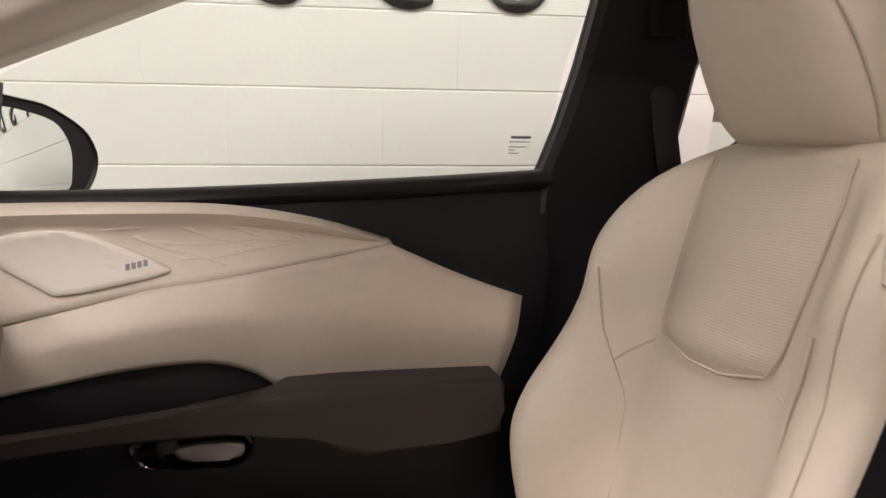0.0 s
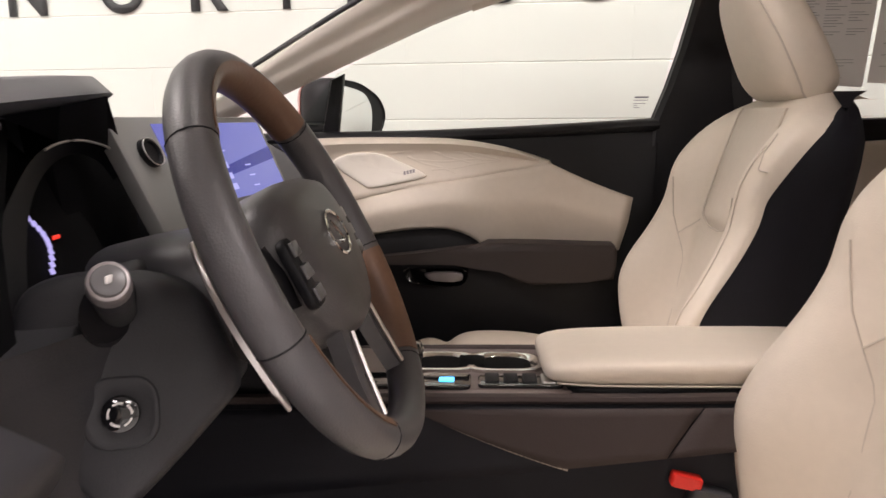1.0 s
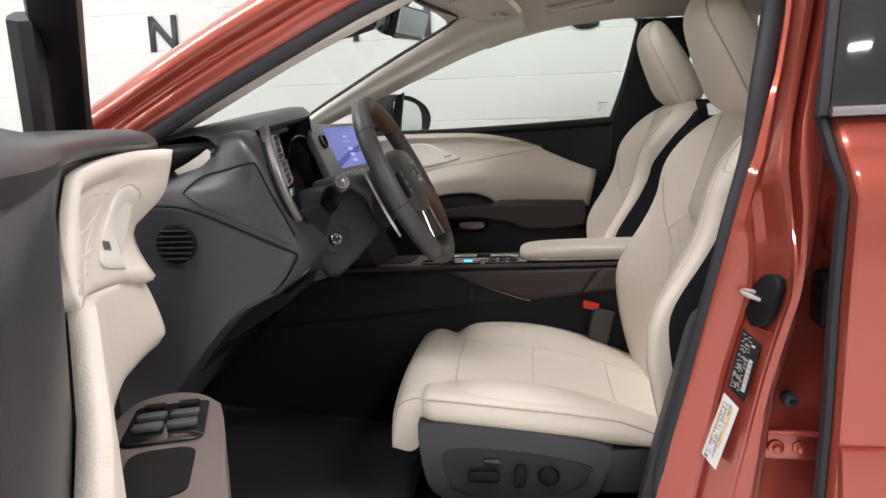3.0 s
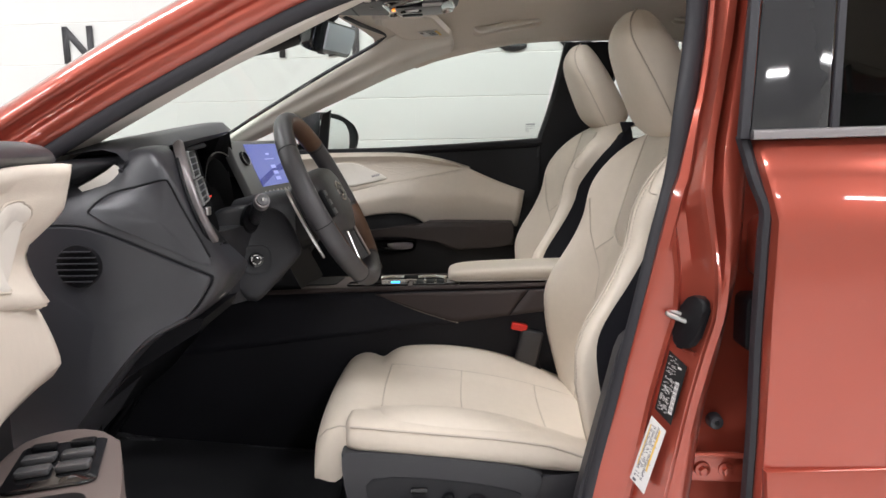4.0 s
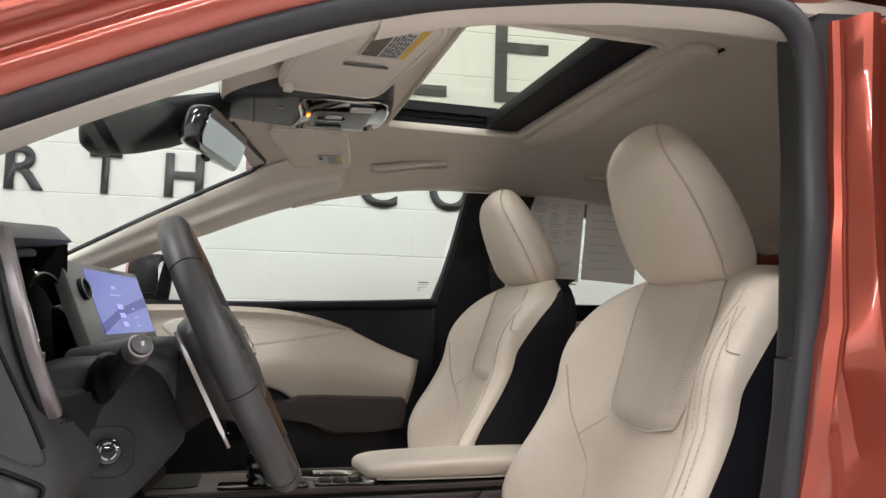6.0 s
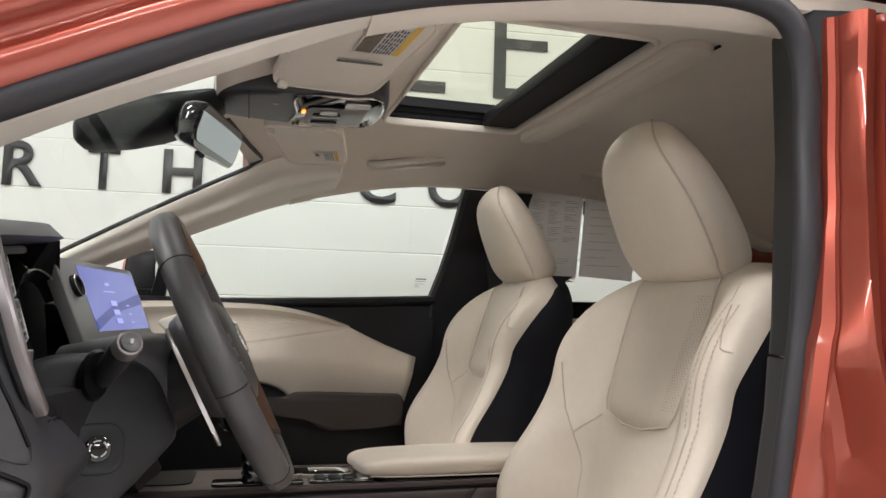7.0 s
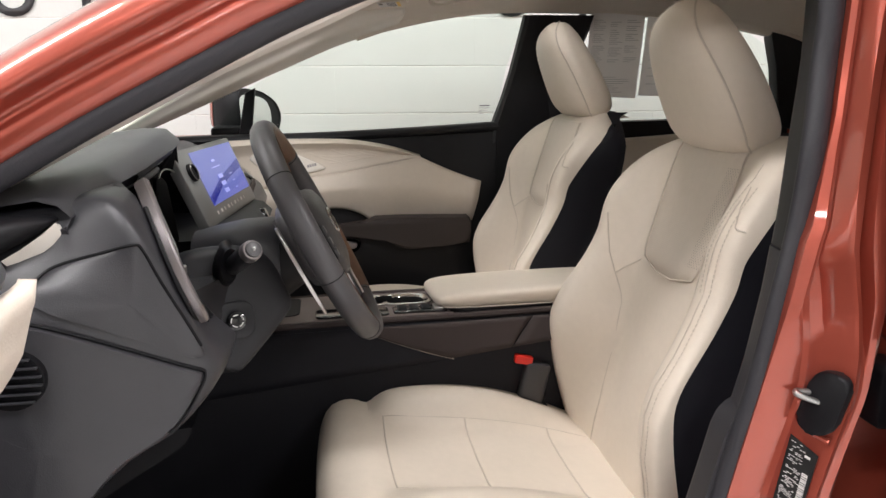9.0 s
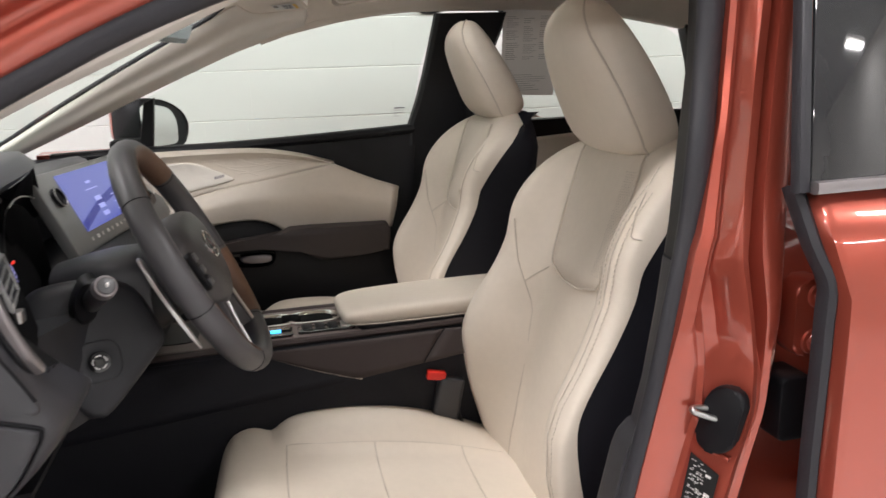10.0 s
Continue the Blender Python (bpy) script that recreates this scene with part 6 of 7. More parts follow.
    # base: side skirts, rails
    def skirt(sg):
        out = [(p[0], p[1]) for p in spline([(-0.352, 0.575, 0), (-0.335, 0.588, 0), (-0.20, 0.578, 0), (-0.05, 0.560, 0), (0.012, 0.545, 0), (0.022, 0.530, 0), (0.0, 0.452, 0), (-0.06, 0.42, 0), (-0.25, 0.415, 0), (-0.325, 0.44, 0), (-0.345, 0.50, 0)], 3, closed=True)]
        sk = part("side_skirt", slab(out, lambda u, v, w: base + Vector((u, sg * (0.235 + w), v)), 0.045, 0.010, 3), DASH, t, "dark grey plastic seat skirt")
        rear = [(0.0, 0.535), (0.10, 0.53), (0.16, 0.56), (0.20, 0.62), (0.24, 0.63), (0.25, 0.50), (0.20, 0.44), (0.0, 0.44)]
        part("rear_skirt", slab(rear, lambda u, v, w: base + Vector((u, sg * (0.232 + w), v)), 0.036, 0.008, 3), DASH, t)
        return sk
    sk = skirt(-1)
    skirt(1)
    if side_panel:
        recess = part("switch_recess", slab([(p[0], p[1]) for p in spline([(-0.295, 0.535, 0), (-0.15, 0.53, 0), (-0.03, 0.508, 0), (-0.02, 0.49, 0), (-0.05, 0.452, 0), (-0.15, 0.435, 0), (-0.27, 0.442, 0), (-0.30, 0.48, 0)], 3, closed=True)], lambda u, v, w: base + Vector((u, -0.2785 - w, v)), 0.003, 0.001), SKIRT_DARK, sk)
        part("seat_switch", slab(rounded(0.062, 0.024, 0.008, 4, -0.225, 0.484), lambda u, v, w: base + Vector((u, -0.281 - w, v)), 0.016, 0.005), BLACK, sk, "black seat switch")
        part("seat_switch", slab(rounded(0.022, 0.046, 0.009, 4, -0.155, 0.486), lambda u, v, w: base + Vector((u + 0.15 * (v - 0.486), -0.281 - w, v)), 0.016, 0.005), BLACK, sk, "black seat switch")
        part("memory_switch", slab(rounded(0.032, 0.012, 0.004, 3, -0.208, 0.513), lambda u, v, w: base + Vector((u, -0.281 - w, v)), 0.006, 0.002), PIANO, sk)
        part("lumbar_switch", rod(base + Vector((-0.100, -0.280, 0.484)), base + Vector((-0.100, -0.292, 0.484)), 0.021, 0.019, 24, 0.004), BLACK, sk, "round lumbar switch")
    for sg in (-1, 1):
        part("rail", box(base + Vector((-0.05, sg * 0.20, 0.365)), (0.60, 0.05, 0.05), 0.006), BLACK, t)
    part("seat_pan", box(base + Vector((-0.10, 0, 0.46)), (0.50, 0.46, 0.10), 0.02), BLACK, t)
    return t


seat = car_seat(-0.42, "cream leather driver seat with black sides and a grey switch skirt")
seat_p = car_seat(0.375, "cream leather passenger seat with black sides", side_panel=False, xo=-0.005, head_by=(0.028, 0.014))


def belt_buckle():
    t = thing("belt_buckle", "black seat belt buckle with a red release button", "buckle", at=(0.022, -0.195, 0.42))
    lean = pose(0, 0, 0, 0, 12, 0)
    part("stalk", sweep([(0.06, 0, 0.0), (0.045, 0, 0.10), (0.022, 0, 0.20)], 0.05, 0.022, up=(1, 0, 0), n=10, flat=0.5), BLACK, t)
    part("cover", box((0.024, 0, 0.195), (0.058, 0.028, 0.125), 0.007, lean), DASH, t, "charcoal buckle cover")
    part("cover_joint", box((0.028, 0, 0.165), (0.0595, 0.0295, 0.003), 0.001, lean), BLACK, t)
    part("button", box((0.004, 0, 0.266), (0.040, 0.020, 0.018), 0.003, lean), RED_PLASTIC, t, "red release button")


belt_buckle()


def rear_bench():
    t = thing("rear_seat", "cream leather rear bench seat", "seat", at=(1.0, 0, 0.40))
    part("cushion", box((0.05, 0, 0.16), (0.52, 1.30, 0.20), 0.05, segments=4), CREAM, t)
    part("backrest", box((0.38, 0, 0.46), (0.16, 1.28, 0.62), 0.05, pose(0, 0, 0, 0, 18, 0), segments=4), CREAM, t)
    for y in (-0.40, 0.40):
        part("head_restraint", box((0.50, y, 0.84), (0.11, 0.26, 0.18), 0.04, pose(0, 0, 0, 0, 12, 0), segments=4), CREAM, t)


rear_bench()


# ---- dashboard ----
def dashboard():
    t = thing("dashboard", "charcoal dashboard with a blue touch screen and dark instrument cluster", "dashboard", at=(-0.8, 0, 0.62))
    o = -Vector(t.location)

    def D(x, y, z):
        return Vector((x, y, z)) + o
    # soft top pad, from the windscreen to the hood's lip over the instruments
    def lip(y):
        return lerp([(-0.80, -0.665), (-0.74, -0.650), (-0.60, -0.625), (-0.45, -0.615), (-0.385, -0.616), (-0.33, -0.627), (-0.298, -0.640), (-0.285, -0.658), (-0.25, -0.695), (-0.20, -0.712), (0.0, -0.72), (0.3, -0.72), (0.6, -0.74), (0.76, -0.78)], y)

    def pad(x, y):
        h = lerp([(-0.80, 1.150), (-0.72, 1.168), (-0.60, 1.180), (-0.45, 1.191), (-0.38, 1.195), (-0.33, 1.197), (-0.298, 1.196), (-0.28, 1.184), (-0.25, 1.158), (-0.18, 1.128), (0.0, 1.112), (0.5, 1.105), (0.76, 1.085)], y)
        d = lip(y) - x
        return h - 0.055 * max(0, d / 0.4) + 0.013 * min(1, max(0, d) / 0.04) * (2 - min(1, max(0, d) / 0.04)) * max(0, 1 - max(0, d - 0.12) / 0.3) - 0.012 * max(0, 1 - d / 0.03) ** 2
    ys = [-0.80, -0.77, -0.72, -0.66, -0.60, -0.52, -0.45, -0.41, -0.385, -0.36, -0.33, -0.31, -0.298, -0.29, -0.28, -0.265, -0.25, -0.22, -0.18, -0.1, 0.0, 0.15, 0.3, 0.45, 0.6, 0.7, 0.76]
    rows = []
    for k in range(11):
        row = []
        for y in ys:
            x1 = lip(y)
            x0 = -1.12 + 0.10 * (y / 0.76) ** 2
            x = x1 + (x0 - x1) * (k / 10) ** 1.4
            row.append(D(x, y, pad(x, y)))
        rows.append(row)
    def lip_depth(y):
        return lerp([(-0.80, 0.012), (-0.60, 0.012), (-0.45, 0.008), (-0.36, 0.003), (-0.29, 0.002), (-0.25, 0.006), (0.0, 0.014)], y)
    under = [D(lip(y) - 0.006, y, pad(lip(y), y) - lip_depth(y)) for y in ys]
    under2 = [D(lip(y) - 0.06, y, pad(lip(y), y) - lip_depth(y) - 0.012) for y in ys]
    part("top_pad", sheet([under2, under] + rows), DASH, t, "charcoal soft top pad with a hood over the instruments", sharp=50)

    # dark bar laid under the pad's lip in place of the gap's shade
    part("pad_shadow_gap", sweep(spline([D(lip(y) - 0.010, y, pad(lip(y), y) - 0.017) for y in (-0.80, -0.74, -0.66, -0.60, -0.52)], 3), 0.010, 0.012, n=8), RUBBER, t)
    # end block by the driver's door: side profile drawn out along y, rounded towards the door
    prof = [(-1.05, 1.10), (-0.85, 1.128), (-0.72, 1.148), (-0.660, 1.160), (-0.622, 1.160), (-0.600, 1.138), (-0.580, 1.105), (-0.567, 1.075), (-0.556, 1.042), (-0.546, 1.010), (-0.536, 0.985), (-0.519, 0.957), (-0.516, 0.941), (-0.534, 0.911), (-0.575, 0.872), (-0.625, 0.850), (-0.68, 0.80), (-0.76, 0.70), (-0.86, 0.58), (-1.05, 0.52)]
    cx, cz = -0.80, 0.90
    def flare(x, z):
        """The side that faces the open door: it runs outwards ahead of the door's opening."""
        return lerp([(-1.05, -0.865), (-0.72, -0.865), (-0.68, -0.855), (-0.628, -0.832), (-0.596, -0.815), (-0.56, -0.803), (-0.535, -0.788), (-0.518, -0.770), (-0.50, -0.752)], x) + 0.10 * max(0, z - 1.09) + lerp([(0.9, 0), (1.04, 0), (1.07, 0.014), (1.10, 0.048), (1.16, 0.085)], z) * min(1, max(0, (-0.60 - x) / 0.09))

    dense = [(p[0], p[1]) for p in spline([(a, b, 0) for a, b in prof], 2, closed=True)]
    def inner(x, z):
        """The inboard limit: the silver strip's run on the rear face, deeper inside elsewhere."""
        if x > -0.66 and z > 0.99:
            return lerp([(0.985, -0.700), (1.000, -0.755), (1.022, -0.778), (1.055, -0.788), (1.088, -0.786), (1.115, -0.773), (1.14, -0.750), (1.163, -0.723)], z) - 0.003
        return lerp([(0.85, -0.64), (0.94, -0.66), (0.985, -0.70)], z) if z < 0.99 and x > -0.62 else -0.62

    rings = [[D(x, inner(x, z), z) for x, z in dense]]
    for k, roll in ((1.0, 0.045), (0.994, 0.022), (0.982, 0.009), (0.965, 0.002), (0.93, 0), (0.86, 0), (0.76, 0), (0.62, 0), (0.4, 0), (0.15, 0)):
        rings.append([D(cx + (x - cx) * k, flare(cx + (x - cx) * k, cz + (z - cz) * k) + roll, cz + (z - cz) * k) for x, z in dense])
    end = part("end_block", loft(rings), DASH, t, "charcoal side of the dashboard", sharp=50)

    side_y = flare
    # raised panels on the side, with gaps between them
    upper = [(-0.708, 1.062), (-0.696, 1.078), (-0.680, 1.089), (-0.64, 1.098), (-0.606, 1.105), (-0.596, 1.098), (-0.582, 1.06), (-0.564, 1.015), (-0.548, 0.975), (-0.546, 0.960), (-0.560, 0.962), (-0.60, 0.990), (-0.65, 1.024)]
    lower = [(-0.90, 1.040), (-0.75, 1.042), (-0.70, 1.035), (-0.65, 1.008), (-0.60, 0.974), (-0.556, 0.946), (-0.548, 0.936), (-0.556, 0.918), (-0.572, 0.892), (-0.59, 0.876), (-0.64, 0.850), (-0.70, 0.78), (-0.77, 0.69), (-0.85, 0.62), (-0.98, 0.60), (-0.98, 1.03)]
    for outline, lift in ((upper, 0.0025), (lower, 0.006)):
        out_by = [lerp([(-0.68, 0.003), (-0.628, 0.010), (-0.596, 0.015), (-0.56, 0.022), (-0.535, 0.018)], a) for a, b in outline]
        outline = [(a + 0.35 * k, b + 0.20 * k) for (a, b), k in zip(outline, out_by)]
        pts = [(p[0], p[1]) for p in spline([(a, b, 0) for a, b in outline], 4, closed=True)]
        mx, mz = sum(p[0] for p in pts) / len(pts), sum(p[1] for p in pts) / len(pts)
        rings = []
        for k, l in ((1.0, -0.004), (0.992, lift * 0.6), (0.98, lift), (0.9, lift), (0.75, lift), (0.55, lift), (0.3, lift), (0.05, lift)):
            rings.append([D(mx + (x - mx) * k, side_y(mx + (x - mx) * k, mz + (z - mz) * k) - l, mz + (z - mz) * k) for x, z in pts])
        part("side_panel", loft(rings), DASH, t, "charcoal side panel", sharp=40)
        run = outline[:9] if lift < 0.005 else outline[:10]
        run = [(p[0], p[1]) for p in spline([(a, b, 0) for a, b in run], 4)]
        part("panel_gap", sweep([D(x, side_y(x, z) - 0.0012 - (0.0015 if lift < 0.005 else 0), z) for x, z in [(mx + (a - mx) * 1.012, mz + (b - mz) * 1.012) for a, b in run]], 0.0030 if lift < 0.005 else 0.0045, 0.0040 if lift < 0.005 else 0.0045, n=6), BLACK, t)
    # round side vent
    vent = part("side_vent", rod(D(-0.722, -0.850, 0.980), D(-0.722, -0.8735, 0.980), 0.035, 0.034, 28, 0.002), BLACK, t, "black slatted side vent")
    for k in range(6):
        z = 0.9565 + 0.0094 * k
        h = math.sqrt(max(0, 0.0325 ** 2 - (z - 0.980) ** 2))
        part("slat", box(D(-0.722, -0.8745, z), (2 * h, 0.008, 0.0020), 0.0006), DASH, vent)

    # instrument housing: silver strip, bezel, dark cluster
    strip = spline([D(-0.606, -0.722, 1.164), D(-0.592, -0.750, 1.14), D(-0.579, -0.773, 1.115), D(-0.568, -0.786, 1.088), D(-0.557, -0.788, 1.055), D(-0.547, -0.778, 1.022), D(-0.543, -0.762, 1.002)], 4)
    part("silver_strip", sweep(strip, 0.013, 0.018, up=(0, 1, 0.1), n=10, flat=0.4), SATIN_MATTE, t, "matte silver strip beside the instruments")
    # dark wall between the strip and the instruments, with the air vent in it
    run = [(1.000, -0.548, -0.757), (1.022, -0.552, -0.770), (1.055, -0.562, -0.780), (1.088, -0.573, -0.778), (1.115, -0.584, -0.766), (1.14, -0.597, -0.743), (1.162, -0.610, -0.718)]
    far = [(0.990, -0.582, -0.597), (1.03, -0.598, -0.576), (1.07, -0.620, -0.543), (1.105, -0.642, -0.500), (1.13, -0.661, -0.450), (1.15, -0.671, -0.440), (1.165, -0.676, -0.440)]

    def wall_at(a, z, lift=0.0):
        x = lerp([(r[0], r[1]) for r in run], z)
        y = lerp([(r[0], r[2]) for r in run], z)
        return D(x * (1 - a) + lerp([(r[0], r[1]) for r in far], z) * a + lift, y * (1 - a) + lerp([(r[0], r[2]) for r in far], z) * a, z)
    part("binnacle_wall", sheet([[wall_at(a, z) for a in (0, 0.25, 0.5, 0.75, 1)] for z in (0.995, 1.03, 1.07, 1.11, 1.15, 1.165)]), RECESS_BLACK, t, "dark vent panel beside the instruments")
    # two air vents, each with a grey plate and a small tab, then a wheel below them
    for z0, z1, a0, a1 in ((1.103, 1.148, 0.22, 0.58), (1.058, 1.098, 0.26, 0.68)):
        air = part("air_vent", sheet([[wall_at(a, z, 0.0015) for a in (a0 - 0.12, a0 + 0.1, (a0 + a1) / 2, a1 - 0.1, a1 + 0.06)] for z in (z0, (z0 + z1) / 2, z1)]), BLACK, t, "black air vent opening")
        rings = []
        for k, l in ((1.0, 0.001), (0.97, 0.0045), (0.88, 0.006), (0.05, 0.0055)):
            m, zm = (a0 + a1) / 2, (z0 + z1) / 2
            rings.append([wall_at(m + (a - m) * k, zm + (z - zm) * k, l) for a, z in ((a0, z0), ((a0 + a1) / 2, z0), (a1, z0), (a1, zm), (a1, z1), ((a0 + a1) / 2, z1), (a0, z1), (a0, zm))])
        part("vent_plate", loft(rings), BLACK, air, "black vent insert", sharp=40)
        for f in (0.25, 0.5, 0.75):
            z = z0 + (z1 - z0) * f
            part("vane", sweep([wall_at(a0 + 0.03, z, 0.0065), wall_at(a1 - 0.03, z, 0.0065)], 0.003, 0.004, up=(0, 0, 1), n=6), SWITCH_GREY, air)
        part("vent_frame", sweep([wall_at(a, z, 0.006) for a, z in ((a0, z0), (a1, z0), (a1, z1), (a0, z1))], 0.004, 0.006, closed=True, n=6), SATIN_GREY, air, "grey vent frame")
        part("vent_slot", sweep([wall_at(a0 + 0.06, z0 + 0.006, 0.0065), wall_at(a1 - 0.06, z0 + 0.006, 0.0065)], 0.003, 0.002, n=6), BLACK, air)
    part("vent_tab", box(wall_at(0.14, 1.088, 0.005), (0.008, 0.012, 0.008), 0.002), SATIN_GREY, t, "small silver vent tab")
    part("vent_wheel", box(wall_at(0.40, 1.044, 0.004), (0.010, 0.020, 0.014), 0.004), SATIN, t, "silver vent wheel")
    part("strip_gap", sweep(spline([D(x - 0.004, y - 0.0085, z) for x, y, z in ((-0.592, -0.750, 1.14), (-0.579, -0.773, 1.115), (-0.568, -0.786, 1.088), (-0.557, -0.788, 1.055), (-0.547, -0.778, 1.022), (-0.543, -0.762, 1.002))], 4), 0.006, 0.006, n=6), BLACK, t)
    pod = part("button_pod", slab(rounded(0.046, 0.022, 0.006, 3), lambda u, v, w: D(-0.548 + 0.11 * u + w * 0.5 - 0.35 * v, -0.728 + u, 0.980 + v * 0.8 + w * 0.7), 0.010, 0.003), SKIRT_DARK, t, "small charcoal button pod")
    for k in range(2):
        part("key", box(D(-0.5425 + 0.002 * k, -0.738 + 0.018 * k, 0.9885), (0.010, 0.013, 0.003), 0.001, pose(0, 0, 0, 0, -35, 0)), BLACK, pod)
    # binnacle: a black surround, a deep arched rim and the dark display at its end
    rim_out = [(-0.600, 0.985), (-0.578, 1.03), (-0.541, 1.069), (-0.490, 1.103), (-0.440, 1.128), (-0.395, 1.137), (-0.350, 1.136), (-0.305, 1.124), (-0.282, 1.10)]
    rim_in = [(-0.515, 0.985), (-0.500, 1.02), (-0.470, 1.060), (-0.440, 1.088), (-0.405, 1.108), (-0.370, 1.119), (-0.335, 1.122), (-0.300, 1.112), (-0.284, 1.09)]

    def binnacle(y, z, deep):
        return D(-0.65 + 0.35 * (1.136 - z) - deep, y, z)
    edge = spline([binnacle(y, z, 0.0) for y, z in rim_out], 4)
    # underside of the hood, blackened to hold the shade below the lip
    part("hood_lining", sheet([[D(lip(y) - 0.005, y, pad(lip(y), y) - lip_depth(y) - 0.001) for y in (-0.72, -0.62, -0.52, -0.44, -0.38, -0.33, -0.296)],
                               [wall_at(0, 1.163), wall_at(0.5, 1.164), wall_at(1, 1.164), binnacle(-0.395, 1.137, 0.001), binnacle(-0.350, 1.136, 0.001), binnacle(-0.305, 1.124, 0.001), binnacle(-0.282, 1.10, 0.001)]]), RECESS_BLACK, t, "black underside of the hood")
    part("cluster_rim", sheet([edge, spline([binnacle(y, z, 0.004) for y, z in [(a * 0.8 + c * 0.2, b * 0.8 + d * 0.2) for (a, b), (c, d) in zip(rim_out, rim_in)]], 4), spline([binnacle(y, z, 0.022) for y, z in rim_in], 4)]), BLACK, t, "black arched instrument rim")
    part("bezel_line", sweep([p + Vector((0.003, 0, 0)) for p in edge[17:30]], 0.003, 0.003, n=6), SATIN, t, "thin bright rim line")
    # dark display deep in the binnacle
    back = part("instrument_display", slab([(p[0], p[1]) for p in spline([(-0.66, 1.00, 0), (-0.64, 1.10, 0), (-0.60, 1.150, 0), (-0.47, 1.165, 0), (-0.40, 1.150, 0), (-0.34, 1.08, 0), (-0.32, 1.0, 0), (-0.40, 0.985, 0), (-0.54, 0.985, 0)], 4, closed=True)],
                             lambda u, v, w: D(-0.735 + 0.42 * (1.16 - v) + w, u, v), 0.02, 0.006), RECESS_BLACK, t, "dark instrument display")
    bm = bmesh.new()
    for k in range(11):
        yy, zz = -0.428 + 0.016 * math.sin(math.pi * k / 10), 1.072 - 0.0056 * k
        slab(rounded(0.0070, 0.0054, 0.0006, 1), lambda u, v, w, yy=yy, zz=zz: D(-0.7125 + 0.42 * (1.16 - zz - v) + w, yy + u, zz + v), 0.001, bm=bm)
    part("gauge", bm, GAUGE, back, "lit gauge marks", smooth=False)
    part("needle", box(D(-0.6625, -0.397, 1.044), (0.002, 0.012, 0.004), 0.0005), RED_LED, back, "red gauge needle")
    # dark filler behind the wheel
    part("cowl", box(D(-0.80, -0.48, 1.03), (0.10, 0.36, 0.22), 0.01), RECESS_BLACK, t)
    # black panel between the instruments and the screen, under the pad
    part("screen_mount", slab([(-0.36, 0.98), (-0.20, 0.98), (-0.20, 1.118), (-0.25, 1.130), (-0.32, 1.155), (-0.36, 1.160)], lambda u, v, w: D(-0.715 + w + 0.12 * (1.16 - v), u, v), 0.03, 0.005), RECESS_BLACK, t, "black panel behind the screen")

    # knee panel with the start button, and the column's shroud
    kd = Vector((0.486, 0.874, 0))
    kn = Vector((0.874, -0.486, 0))
    knee = [(p[0], p[1]) for p in spline([(-0.06, 0.975, 0), (0.0, 0.992, 0), (0.10, 0.998, 0), (0.20, 1.002, 0), (0.285, 0.998, 0), (0.302, 0.96, 0), (0.298, 0.905, 0), (0.25, 0.872, 0), (0.15, 0.850, 0), (0.05, 0.858, 0), (-0.02, 0.880, 0), (-0.06, 0.91, 0)], 3, closed=True)]
    part("knee_panel", slab(knee, lambda u, v, w: D(-0.615, -0.70, v) + kd * u + kn * (w - 0.06 - 0.10 * max(0, 0.93 - v) - 0.5 * max(0, u - 0.24) ** 1.5), 0.06, 0.014, 4), SKIRT_DARK, t, "charcoal panel below the column")
    part("lower_panel", loft([[D(x, y, z) for x, z in ((-0.56, 0.872), (-0.57, 0.85), (-0.70, 0.77), (-0.85, 0.60), (-1.0, 0.55), (-1.0, 0.85))] for y in (-0.79, -0.3, 0.0)]), BLACK, t)
    # the start button's panel faces the open door
    bx = Vector((0.94, 0.30, 0.0)).normalized()
    bn = Vector((0.295, -0.93, 0.21)).normalized()
    bx = (bx - bn * bx.dot(bn)).normalized()
    bz = bx.cross(bn) if bx.cross(bn).z > 0 else bn.cross(bx)
    bc = D(-0.524, -0.570, 0.933)

    def face_at(u, v, w):
        return bc + bx * u + bz * v + bn * w
    out = [(p[0], p[1]) for p in spline([(-0.085, 0.03, 0), (-0.076, -0.012, 0), (-0.030, -0.070, 0), (-0.012, -0.080, 0), (0.010, -0.074, 0), (0.080, -0.006, 0), (0.092, 0.014, 0), (0.088, 0.035, 0), (0.064, 0.09, 0), (0.02, 0.112, 0), (-0.05, 0.112, 0), (-0.08, 0.09, 0)], 4, closed=True)]
    bp = part("button_panel", loft([[face_at(u * k, v * k, w - 0.10 * max(0, v * k - 0.03)) for u, v in out] for k, w in ((0.98, -0.13), (1.0, -0.040), (0.99, -0.028), (0.965, -0.019), (0.92, -0.0125), (0.85, -0.009), (0.70, -0.0072), (0.45, -0.007), (0.02, -0.007))]), SKIRT_DARK, t, "charcoal panel with the start button", sharp=50)
    part("button_recess", loft([[face_at(u * k, v * k, w) for u, v in rounded(0.058, 0.058, 0.020, 5)] for k, w in ((1.0, -0.0075), (0.96, -0.0055), (0.90, -0.0050), (0.80, -0.0056), (0.70, -0.0066), (0.3, -0.0067))], cap=False), SKIRT_DARK, bp)
    btn = part("start_button", rod(face_at(0, 0, -0.006), face_at(0, 0, 0.0), 0.0150, 0.0145, 24, 0.002), PIANO, bp, "round black start button")
    for k in range(5):
        a0 = 2 * math.pi * k / 5
        part("button_mark", sweep([face_at(0.009 * math.cos(a0 + 0.9 * j / 5), 0.009 * math.sin(a0 + 0.9 * j / 5), 0.0004) for j in range(6)], 0.0018, 0.0018, up=tuple(bn), n=5), PAPER, btn)
